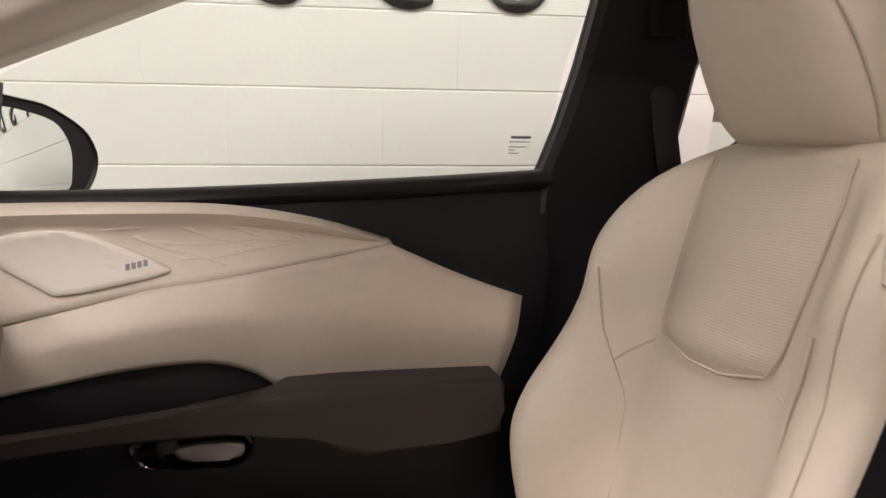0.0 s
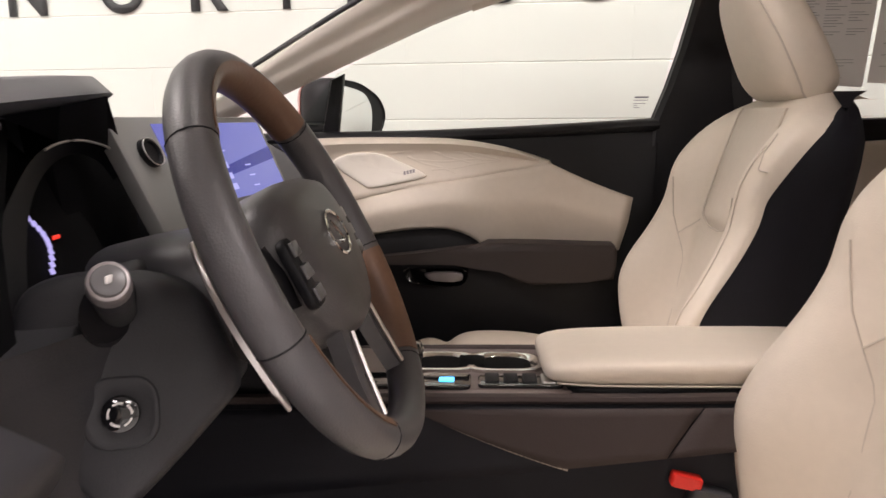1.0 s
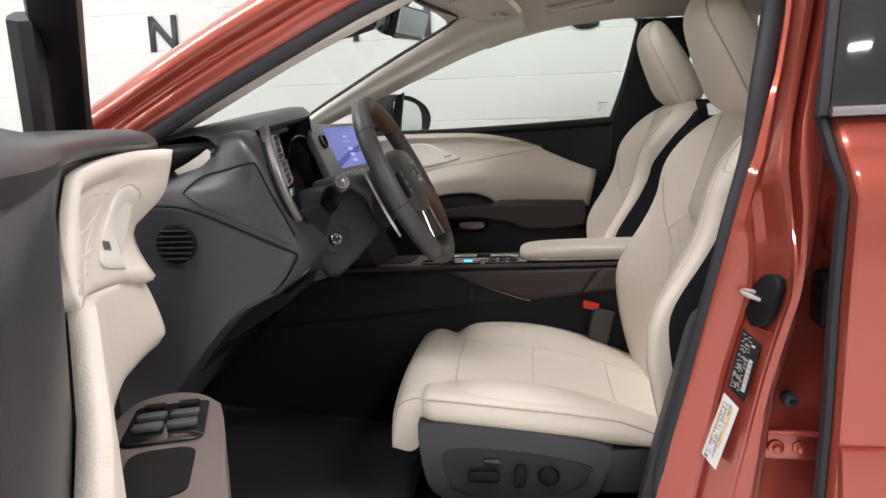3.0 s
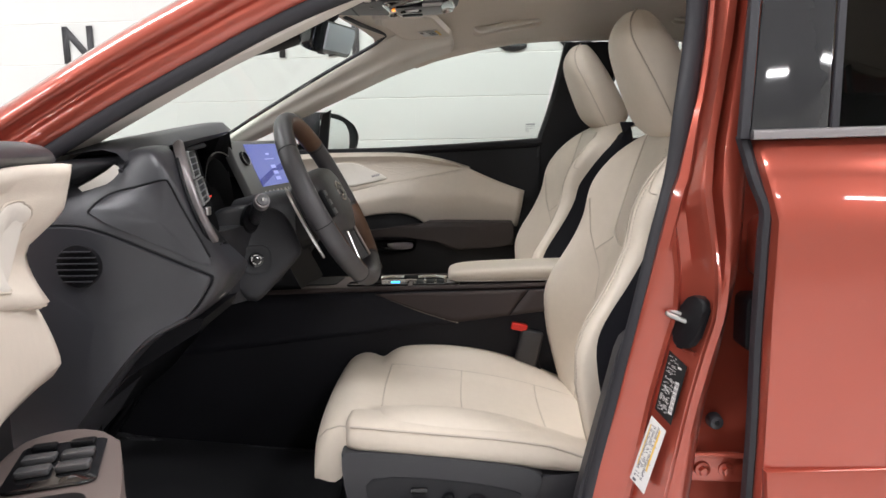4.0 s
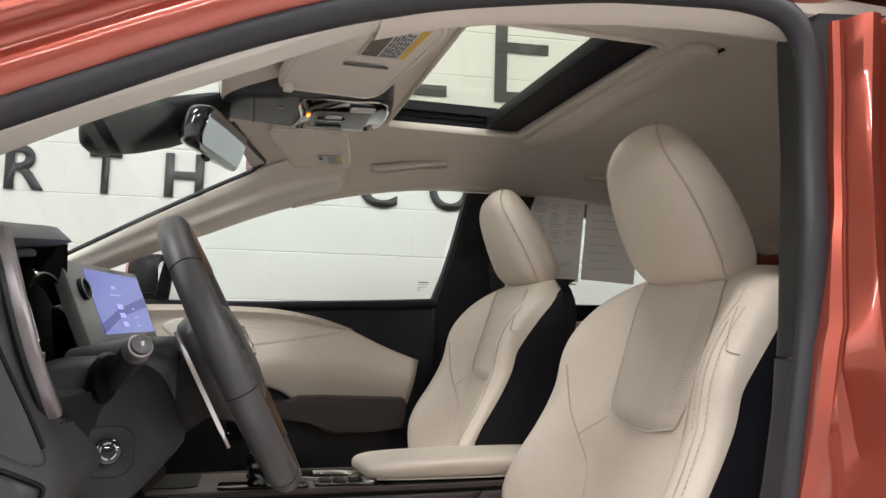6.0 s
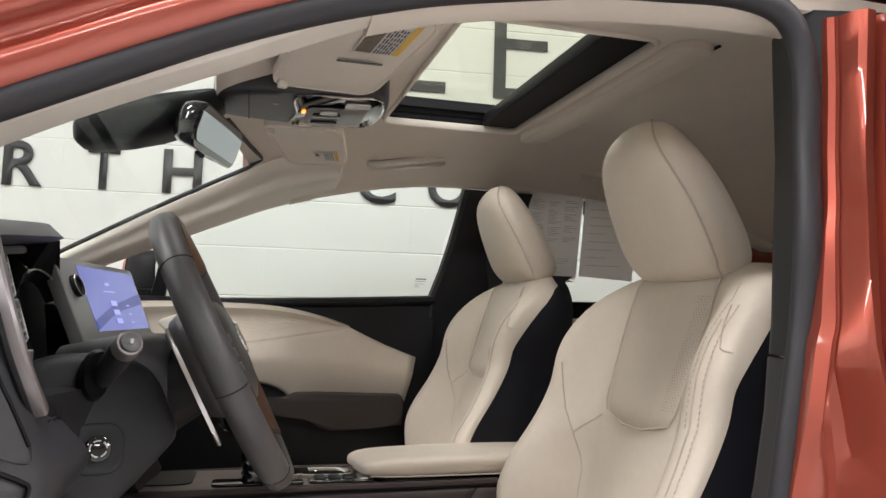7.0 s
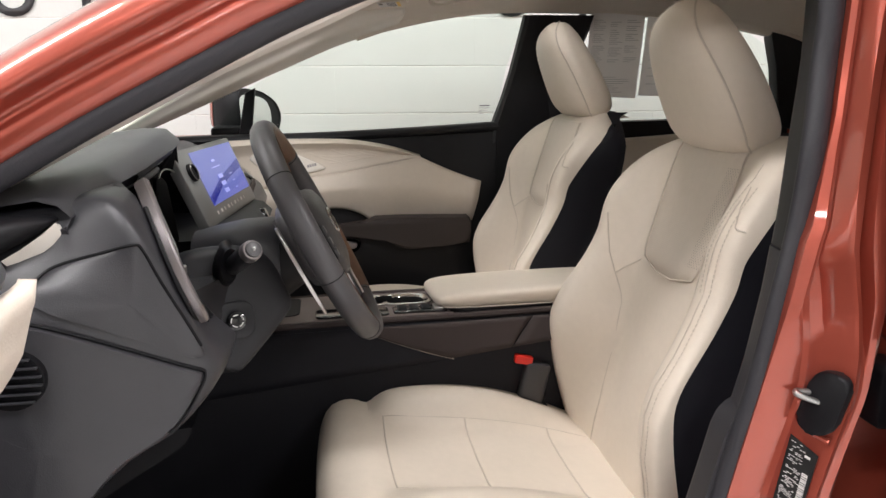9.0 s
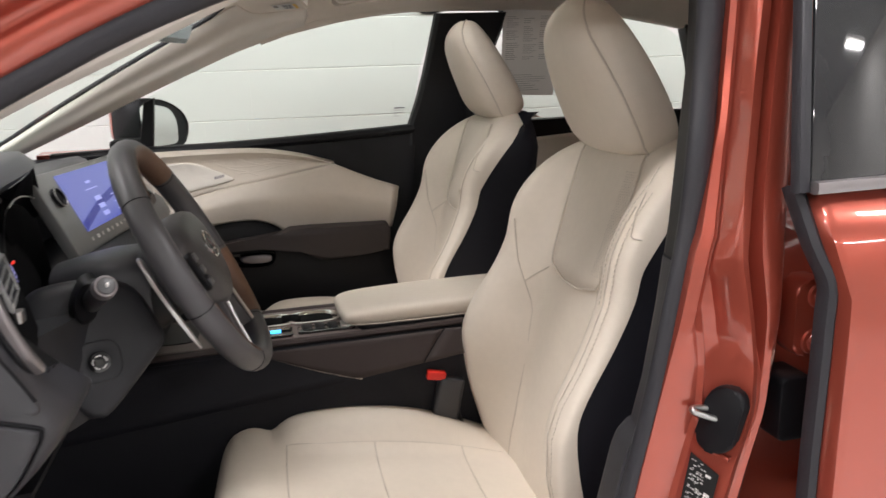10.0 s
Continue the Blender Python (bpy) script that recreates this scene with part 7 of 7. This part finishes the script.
    # column shroud
    ring = [(p.y, p.z) for p in spline([(0, -0.085, -0.02), (0, -0.075, 0.045), (0, 0.0, 0.062), (0, 0.075, 0.045), (0, 0.085, -0.02), (0, 0.06, -0.062), (0, 0.0, -0.072), (0, -0.06, -0.062)], 4, closed=True)]
    rings = []
    for x, k, dz in ((-0.60, 0.62, 1.000), (-0.56, 0.74, 1.002), (-0.52, 0.86, 1.002), (-0.475, 0.92, 1.000), (-0.462, 0.86, 0.996)):
        rings.append([D(x, -0.415 + u * k, dz + v * k) for u, v in ring])
    part("column_shroud", loft(rings), DASH, t, "charcoal steering column shroud")
    part("column_lower", box(D(-0.545, -0.405, 0.945), (0.13, 0.13, 0.12), 0.03, segments=4), DASH, t)
    # indicator stalk
    base = part("stalk_base", loft([[D(*c) + Vector((r * math.cos(a) * 0.4, r * math.cos(a), r * math.sin(a))) for a in (2 * math.pi * i / 18 for i in range(18))] for c, r in (((-0.545, -0.49, 1.0), 0.040), ((-0.54, -0.53, 1.005), 0.034), ((-0.53, -0.56, 1.015), 0.026))]), BLACK, t)
    st = part("stalk", rod(D(-0.53, -0.545, 1.010), D(-0.494, -0.625, 1.050), 0.0135, 0.0150, 18, 0.003), SKIRT_DARK, t, "black indicator stalk")
    part("stalk_ring", rod(D(-0.496, -0.621, 1.048), D(-0.488, -0.637, 1.0565), 0.0152, 0.0144, 20, 0.003), SATIN_MATTE, st, "silver stalk end ring")
    part("stalk_face", rod(D(-0.489, -0.635, 1.0555), D(-0.4865, -0.6395, 1.058), 0.0118, 0.011, 20, 0.001), SWITCH_GREY, st)
    part("stalk_mark", box(D(-0.4860, -0.6400, 1.0585), (0.003, 0.008, 0.005), 0.001), PAPER, st)

    # centre screen, turned a little to the driver and leaning back
    face = look((0, 0, 0), (-1, 0, 0))
    corner = {"tl": D(-0.644, -0.318, 1.161), "tr": D(-0.592, 0.062, 1.155), "bl": D(-0.592, -0.292, 1.018), "br": D(-0.536, 0.066, 1.012)}
    ex = (corner["tr"] - corner["tl"]).normalized()
    W = (corner["tr"] - corner["tl"]).length
    ez = (corner["tl"] - corner["bl"])
    Hh = ez.length
    ez.normalize()
    en = ez.cross(ex).normalized()
    if en.x < 0:
        en = -en

    def scr(u, v, w):
        return corner["bl"] + ex * u + ez * v + en * w
    s = part("touch_screen", slab(rounded(W, Hh, 0.010, 4, W / 2, Hh / 2), lambda u, v, w: scr(u, v, w - 0.02), 0.02, 0.003), BEZEL, t, "wide touch screen with a blue menu")
    part("display", slab([(0.080, 0.034), (W - 0.012, 0.034), (W - 0.012, Hh - 0.010), (0.080, Hh - 0.010)], lambda u, v, w: scr(u, v, w + 0.0002), 0.0008), SCREEN, s, "lit blue menu", smooth=False)
    # diagonal reflection across the glass, drawn as a glowing navy band
    part("reflected_band", slab([(0.080, 0.036), (0.20, 0.066), (W - 0.012, 0.084), (W - 0.012, 0.104), (0.20, 0.080), (0.080, 0.052)], lambda u, v, w: scr(u, v, w + 0.0012), 0.0005), SCREEN_REFLECTION, s, smooth=False)
    for bar in [(0.185, Hh - 0.040, 0.022, 0.005), (0.165, Hh - 0.052, 0.06, 0.002)] + [(0.185, 0.078 - 0.016 * k, 0.03, 0.009) for k in range(3)] + [(0.265, 0.078 - 0.016 * k, 0.018, 0.002) for k in range(3)]:
        part("menu_text", bars([bar], lambda u, v, w: scr(u, v, w + 0.0018)), SCREEN_TEXT, s, smooth=False)
    part("menu_icons", bars([(0.08 + 0.026 * k, 0.016, 0.010 if k % 2 else 0.005, 0.007) for k in range(9)], lambda u, v, w: scr(u, v, w + 0.0005)), PAPER, s, smooth=False)
    ring = [2 * math.pi * i / 28 for i in range(28)]
    knob = part("volume_knob", loft([[scr(0.046 + r * math.cos(a), Hh - 0.046 + r * math.sin(a), w) for a in ring] for r, w in ((0.0175, 0.0), (0.0175, 0.006), (0.0165, 0.0075), (0.0135, 0.0075), (0.0125, 0.004), (0.002, 0.0035))]), BLACK, s, "black volume knob")
    part("knob_ring", sweep([scr(0.046 + 0.0168 * math.cos(a), Hh - 0.046 + 0.0168 * math.sin(a), 0.0078) for a in ring], 0.0014, 0.0014, closed=True, n=6), SATIN, knob, "thin silver ring")
    # ledge under the screen with its dials
    ped = part("screen_ledge", loft([[D(x, y, z) for x, z in ((-0.60, 1.02), (-0.525, 1.005), (-0.505, 0.985), (-0.53, 0.955), (-0.62, 0.94))] for y in (-0.30, -0.1, 0.09)]), BLACK, t, "black ledge under the screen")
    for y in (-0.24, -0.02):
        part("dial", rod(D(-0.525, y, 0.985), D(-0.508, y, 0.992), 0.020, 0.018, 20, 0.003), PIANO, ped)
    # centre stack down to the console
    part("console_neck", loft([[D(x, y * k, z) for y in (-0.13, 0.13) for _ in (0,)] + [D(x - 0.2, 0.13 * k, z), D(x - 0.2, -0.13 * k, z)] for x, z, k in ((-0.56, 0.97, 1.25), (-0.57, 0.90, 1.15), (-0.55, 0.82, 1.05), (-0.52, 0.76, 1.05))]), BLACK, t)

    # passenger's side: trim band, vents, glove box
    def face_x(y, z):
        return lerp([(0.62, -0.76), (0.70, -0.67), (0.80, -0.605), (0.86, -0.575), (0.90, -0.556), (0.94, -0.548), (0.965, -0.555), (1.0, -0.595), (1.03, -0.640), (1.06, -0.69), (1.09, -0.74)], z) - 0.05 * max(0, (y - 0.55) / 0.2) ** 2
    rows = []
    for z in (0.55, 0.62, 0.68, 0.74, 0.80, 0.86, 0.90, 0.94, 0.97, 1.0, 1.03, 1.06, 1.09):
        rows.append([D(face_x(y, z), y, z) for y in (0.08, 0.15, 0.25, 0.4, 0.5, 0.58, 0.64, 0.69, 0.72, 0.735)] + [D(face_x(0.735, z) - 0.12, 0.74, z), D(-1.0, 0.74, z)])
    part("glove_side", sheet(rows), DASH, t, "charcoal passenger side of the dashboard", sharp=50)
    pv = part("passenger_vent", box(D(-0.612, 0.60, 0.998), (0.04, 0.14, 0.030), 0.008, pose(0, 0, 0, 0, 35, 8)), PIANO, t, "black air vent")
    part("vane", box(D(-0.593, 0.60, 0.994), (0.010, 0.13, 0.004), 0.001, pose(0, 0, 0, 0, 35, 8)), SATIN, pv)
    part("trim_band", sweep(spline([D(-0.575, 0.10, 0.985), D(-0.575, 0.3, 0.985), D(-0.580, 0.52, 0.985)], 4), 0.010, 0.035, up=(1, 0, 0), n=8), BROWN, t, "brown trim band")
    part("tip_insert", slab([(-0.522, 0.932), (-0.545, 0.898), (-0.578, 0.872), (-0.552, 0.915)], lambda u, v, w: D(u, -0.712 - w, v), 0.03, 0.004), CREAM_PLASTIC, t)
    return t


dashboard()


# ---- steering wheel ----
def steering_wheel():
    t = thing("steering_wheel", "charcoal leather steering wheel with brown wooden inlays", "steering wheel", at=(-0.398, -0.427, 1.036))
    t.rotation_euler = (0, radians(-26.5), 0)
    R, r = 0.1855, 0.0172

    def rim(a, b, grow=0.0):
        """a round the wheel from the top towards the passenger, b round the tube (0 outwards, 90 to the driver)."""
        q = R + (r + grow) * math.cos(b) * 1.0
        return Vector(((r * 1.15 + grow) * math.sin(b), q * math.sin(a), q * math.cos(a)))
    n, m = 72, 14
    bm = loft([[rim(2 * math.pi * i / n, 2 * math.pi * k / m) for k in range(m)] for i in range(n)] + [[rim(0, 2 * math.pi * k / m) for k in range(m)]], cap=False)
    bmesh.ops.remove_doubles(bm, verts=bm.verts, dist=1e-6)
    part("rim", bm, GREY_LEATHER, t, "charcoal leather rim")
    for a0, a1 in ((-48, 48), (103, 147), (-147, -103)):
        rings = [[rim(radians(a0 + (a1 - a0) * i / 24), radians(b), 0.0012) for b in range(95, 262, 12)] + [rim(radians(a0 + (a1 - a0) * i / 24), radians(b), -0.003) for b in range(261, 94, -40)] for i in range(25)]
        part("inlay", loft(rings), WOOD, t, "brown open-pore wooden inlay")
    for a in (-50, 50, -101, 101, -149, 149):
        ring = [rim(radians(a), 2 * math.pi * k / 20, -0.0001) for k in range(20)]
        part("rim_seam", sweep(ring, 0.0016, 0.0016, up=(0, math.cos(radians(a)), -math.sin(radians(a))), closed=True, n=5), BLACK, t)
    # hub
    hub = [(p[0], p[1]) for p in spline([(-0.112, 0.030, 0), (-0.085, 0.062, 0), (0, 0.072, 0), (0.085, 0.062, 0), (0.112, 0.030, 0), (0.100, -0.030, 0), (0.060, -0.072, 0), (0, -0.085, 0), (-0.060, -0.072, 0), (-0.100, -0.030, 0)], 4, closed=True)]
    rings = [[Vector((x, u * k, v * k)) for u, v in hub] for x, k in ((-0.045, 0.9), (-0.03, 1.0), (-0.005, 1.0), (0.008, 0.97), (0.018, 0.88), (0.024, 0.7), (0.027, 0.4), (0.028, 0.05))]
    pad = part("hub", loft(rings), GREY_LEATHER, t, "charcoal airbag hub", sharp=60)
    ring = [Vector((0.0285, 0.029 * math.cos(a), 0.006 + 0.0215 * math.sin(a))) for a in (2 * math.pi * i / 28 for i in range(28))]
    part("emblem_ring", sweep(ring, 0.004, 0.004, up=(1, 0, 0), closed=True, n=6), CHROME, pad, "chrome oval emblem")
    part("emblem_bar", sweep(spline([Vector((0.0285, -0.006, 0.018)), Vector((0.0285, 0.004, 0.004)), Vector((0.0285, 0.008, -0.004)), Vector((0.0285, -0.010, -0.002))], 4), 0.004, 0.004, up=(1, 0, 0), n=6), CHROME, pad)
    # spokes
    for sg in (-1, 1):
        rings = [[Vector((x + dx, sg * y, z + dz)) for dx, dz in ((-0.012, -h), (0.008, -h), (0.012, 0), (0.008, h), (-0.012, h))] for x, y, z, h in ((-0.01, 0.09, 0.0, 0.030), (-0.008, 0.125, 0.002, 0.026), (-0.004, 0.160, 0.002, 0.028))]
        part("spoke", loft(rings), BLACK, t)
        keys = part("key_pad", slab(rounded(0.034, 0.062, 0.010, 4), lambda u, v, w: Vector((0.006 + w, sg * 0.1 + u * 1.0, -0.004 + v)), 0.010, 0.003), BLACK, t, "black key pad")
        for k in range(3):
            part("key", box(Vector((0.017, sg * 0.1, -0.024 + 0.02 * k)), (0.004, 0.022, 0.012), 0.0015), SWITCH_GREY, keys)
        rings = [[Vector((dx + x, sg * (y + dy), z)) for dx, dy in ((-0.010, -h), (0.006, -h), (0.009, 0), (0.006, h), (-0.010, h))] for x, y, z, h in ((0.0, 0.052, -0.068, 0.012), (-0.003, 0.066, -0.11, 0.011), (-0.002, 0.078, -0.152, 0.013))]
        part("lower_spoke", loft(rings), GREY_LEATHER, t)
        part("spoke_trim", sweep([Vector((0.010, sg * 0.050, -0.075)), Vector((0.008, sg * 0.060, -0.11)), Vector((0.007, sg * 0.071, -0.150))], 0.006, 0.005, n=6), SATIN, t, "satin silver spoke trim")
        # shift paddle
        pad_pts = [(0.05, 0.085), (0.062, 0.115), (0.02, 0.128), (-0.03, 0.126), (-0.085, 0.112), (-0.084, 0.104), (-0.03, 0.112), (0.01, 0.105)]
        part("shift_paddle", slab([(p[0], p[1]) for p in spline([(a, b, 0) for a, b in pad_pts], 3, closed=True)], lambda u, v, w: Vector((-0.040 - w + 0.1 * (v - 0.1), sg * (v + 0.022), u - 0.005)), 0.005, 0.002), SATIN, t, "silver shift paddle")
    part("column", rod((-0.03, 0, -0.005), (-0.10, 0, -0.01), 0.055, 0.062, 24), BLACK, t)


steering_wheel()


# ---- centre console ----
def console():
    t = thing("center_console", "brown leather centre console with cup holders and a cream armrest", "console", at=(-0.2, 0, 0.36))
    o = -Vector(t.location)

    def D(x, y, z):
        # the top falls a little towards the passenger
        return Vector((x, y, z - 0.10 * (y + 0.15) * min(1, max(0, (z - 0.6) / 0.15)))) + o
    rings = []
    for x, w, zt in ((-1.20, 0.150, 0.758), (-0.90, 0.150, 0.764), (-0.66, 0.150, 0.770), (-0.55, 0.152, 0.775), (-0.40, 0.154, 0.778), (-0.20, 0.156, 0.779), (0.0, 0.152, 0.780), (0.15, 0.148, 0.782), (0.33, 0.145, 0.785), (0.40, 0.14, 0.77)):
        low = 0.618 + 0.10 * (x + 0.8) / 0.9
        rings.append([D(x, -w - 0.02, 0.35), D(x, -w - 0.038, low - 0.05), D(x, -w - 0.034, low), D(x, -w - 0.010, zt - 0.012), D(x, -w, zt - 0.003), D(x, -w + 0.010, zt),
                      D(x, w - 0.010, zt), D(x, w, zt - 0.003), D(x, w + 0.010, zt - 0.012), D(x, w + 0.034, low), D(x, w + 0.038, low - 0.05), D(x, w + 0.02, 0.35)])
    body = part("body", loft(rings), TUNNEL, t, "black console body", sharp=30)
    # brown leather flanks
    for s in (-1, 1):
        def flank(x, a, lift=0.0):
            w = lerp([(-1.2, 0.150), (-0.66, 0.150), (-0.40, 0.154), (-0.20, 0.156), (0.0, 0.152), (0.33, 0.145)], x)
            zt = lerp([(-1.2, 0.758), (-0.66, 0.770), (-0.2, 0.779), (0.33, 0.785)], x)
            low = 0.618 + 0.10 * (x + 0.8) / 0.9
            return D(x, s * (w + 0.010 + 0.026 * a + lift), (zt - 0.010) * (1 - a) + (low + 0.004) * a)
        rows = []
        for k in range(25):
            x = -0.335 + 0.387 * k / 24
            full = min(1, max(0.02, (x + 0.335) / 0.205))
            rows.append([flank(x - 0.052 * full * j / 6 * (k / 24) ** 4, full * j / 6, 0.003) for j in range(7)])
        thicken(part("flank", sheet(rows), BROWN, t, "dark brown leather flank"), 0.004, 1 if s > 0 else 1)
        rows = [[flank(0.0555 + 0.28 * k / 10 - 0.052 * j / 6 * (1 - k / 10), j / 6, 0.003) for j in range(7)] for k in range(11)]
        thicken(part("flank", sheet(rows), BROWN, t, "dark brown leather flank"), 0.004, 1)
        thicken(part("flank", sheet([[flank(-1.15 + 1.035 * k / 20, j / 6, 0.0005) for j in range(7)] for k in range(21)]), BLACK_LEATHER, t, "black leather flank"), 0.004, 1)
        part("stitch_line", stitches([flank(-0.330 + 0.200 * k / 20, 1.0 * k / 20, 0.0055) for k in range(21)], 0.006, 0.0015, 0.0015), THREAD, t)
        part("top_roll", sweep([D(-0.62, s * 0.148, 0.772), D(-0.3, s * 0.152, 0.778), D(0.0, s * 0.150, 0.780), D(0.1, s * 0.148, 0.782)], 0.020, 0.014, n=8), BROWN, t, "dark brown leather edge")
    # top plate, cup holders, shifter, switches
    part("top_plate", slab(rounded(0.50, 0.270, 0.03, 5, -0.36, 0.0), lambda u, v, w: D(u, v, 0.776 + w), 0.005, 0.002), TAUPE, t, "taupe console top plate")
    for x in (-0.205, -0.305):
        cup = part("cup_holder", loft([[D(x + dx, 0.030 + dy, z) for dx, dy in rounded(0.105 + e, 0.105 + e, 0.035, 5)] for e, z in ((0.014, 0.780), (0.014, 0.7868), (0.006, 0.7882), (0.0, 0.7875), (-0.018, 0.7830), (-0.019, 0.7822))], cap=False), CHROME, t, "chrome-rimmed cup holder")
        # no real depth: a flat near-black plate gives the well its shade
        part("well", slab(rounded(0.090, 0.090, 0.028, 5, x, 0.030), lambda u, v, w: D(u, v, 0.7817 + w), 0.001), RECESS_BLACK, cup, "flat dark plate for the shaded cup well")
    part("cup_divider", box(D(-0.255, 0.02, 0.7868), (0.040, 0.052, 0.007), 0.002), RECESS_BLACK, t, "black bridge between the cup holders")
    base = part("shift_plate", slab(rounded(0.16, 0.075, 0.012, 4, -0.335, -0.085), lambda u, v, w: D(u, v, 0.781 + w), 0.006, 0.002), PIANO, t, "glossy shifter plate")
    part("shifter", loft([[D(-0.345 + dx, -0.085 + dy, z) for dx, dy in rounded(w, d, 0.012, 4)] for w, d, z in ((0.040, 0.036, 0.787), (0.034, 0.030, 0.800), (0.040, 0.036, 0.815), (0.044, 0.040, 0.832), (0.036, 0.034, 0.842), (0.015, 0.015, 0.845))]), PIANO, base, "black shift knob")
    part("park_light", box(D(-0.290, -0.090, 0.7885), (0.022, 0.012, 0.003), 0.001), CYAN_LED, base)
    sw = part("switch_panel", slab(rounded(0.12, 0.055, 0.008, 3, -0.185, -0.085), lambda u, v, w: D(u, v, 0.781 + w), 0.006, 0.002), PIANO, t, "glossy switch panel")
    for k in range(4):
        part("switch", box(D(-0.225 + 0.027 * k, -0.085, 0.7885), (0.021, 0.036, 0.006), 0.002), SATIN if k == 3 else BLACK, sw)
    part("tray", slab(rounded(0.14, 0.20, 0.03, 5, -0.52, 0.02), lambda u, v, w: D(u, v, 0.7815 + w), 0.002), BLACK, t)
    # armrest lid
    rings = []
    for x, w, z0, z1 in ((-0.152, 0.090, 0.798, 0.806), (-0.148, 0.112, 0.792, 0.814), (-0.134, 0.126, 0.788, 0.822), (-0.09, 0.134, 0.786, 0.828), (0.05, 0.137, 0.786, 0.832), (0.20, 0.137, 0.788, 0.834), (0.31, 0.133, 0.79, 0.832), (0.33, 0.115, 0.795, 0.82)):
        ring = []
        for i in range(20):
            a = 2 * math.pi * i / 20
            c, s_ = math.cos(a), math.sin(a)
            ring.append(D(x, w * math.copysign(abs(c) ** 0.35, c), (z0 + z1) / 2 + (z1 - z0) / 2 * math.copysign(abs(s_) ** 0.5, s_)))
        rings.append(ring)
    lid = soften(part("armrest", loft(rings), CREAM, t, "cream leather armrest lid", sharp=70))
    part("armrest_seam", sweep(spline([D(-0.135, -0.122, 0.793), D(-0.08, -0.134, 0.793), D(0.06, -0.1372, 0.794), D(0.3, -0.134, 0.796)], 4), 0.003, 0.003, n=6), THREAD, lid)
    part("armrest_base", slab(rounded(0.44, 0.250, 0.02, 4, 0.10, 0), lambda u, v, w: D(u, v, 0.768 + w), 0.020, 0.006), BLACK, t, "black armrest base")
    # floor of the tunnel side, below the flank
    return t


console()


# ---- floor things ----
def floor_mat():
    t = thing("floor_mat", "black ribbed rubber floor mat on the carpet", "mat", at=(-0.70, -0.42, 0.345))
    out = rounded(0.62, 0.46, 0.05, 5)
    def lay(u, v, w):
        x = -0.70 + u
        z = lerp([(-1.35, 0.78), (-1.2, 0.60), (-1.05, 0.44), (-0.92, 0.36), (-0.5, 0.335), (0.1, 0.345)], x) + 0.012
        return Vector((u, v, z - 0.345 + w))
    part("sheet", slab(out, lay, 0.006, 0.002), MAT_RUBBER, t, "black rubber sheet")
    for k in range(22):
        v = -0.19 + 0.018 * k
        part("rib", sweep([lay(u, v, 0.010) for u in (-0.22, -0.15, -0.05, 0.08, 0.2)], 0.007, 0.010, up=(0, 1, 0), n=6), MAT_RUBBER, t)
    part("mat_mark", bars([(0.252, -0.06 + 0.022 * k, 0.018, 0.015) for k in range(5)], lambda u, v, w: lay(u, v, 0.0065 + w)), SATIN_GREY, t, smooth=False)
    part("rim", sweep([lay(u * 0.96, v * 0.95, 0.009) for u, v in out], 0.014, 0.012, up=(0, 0, 1), closed=True, n=6), MAT_RUBBER, t)


floor_mat()


def pedals():
    for x, y, z, w, h, name, lab in ((-0.93, -0.47, 0.56, 0.12, 0.06, "brake_pedal", "black rubber brake pedal"), (-0.95, -0.30, 0.50, 0.05, 0.15, "accelerator_pedal", "long black plastic accelerator pedal")):
        t = thing(name, lab, "pedal", at=(x, y, z))
        turn = pose(0, 0, 0, 0, 35, 0)
        part("pad", box((0, 0, 0), (0.02, w, h), 0.006, turn), BLACK, t)
        part("arm", sweep([(-0.01, 0, 0.02), (-0.08, 0, 0.15), (-0.12, 0, 0.32)], 0.02, 0.014, n=8), BLACK, t)


pedals()


# ---- the wall's blocks ----
def wall_blocks():
    bm = bmesh.new()
    bmesh.ops.create_cube(bm, size=1, matrix=Matrix.LocRotScale((0, 0, 0), None, (0.4056, 0.030, 0.2002)))
    bmesh.ops.bevel(bm, geom=[e for e in bm.edges if abs(e.verts[0].co.x - e.verts[1].co.x) > 0.1], offset=0.0022, segments=1, affect="EDGES")
    me = bpy.data.meshes.new("block")
    bm.to_mesh(me)
    bm.free()
    me.materials.append(WALL_PAINT)
    rnd = random.Random(7)
    for row in range(-7, 9):
        z = 1.526 + 0.2032 * row + 0.1016
        shift = -0.514 if row % 2 else -0.514 + 0.203
        for k in range(-7, 11):
            u = shift + 0.406 * k + 0.203
            ob = new("block", me)
            ob.parent = WALL
            ob.matrix_basis = Matrix.Translation(on_wall(u, z, -0.0155 + rnd.uniform(-0.0006, 0.0006))) @ pose(0, 0, 0, 0, 0, -6)


wall_blocks()
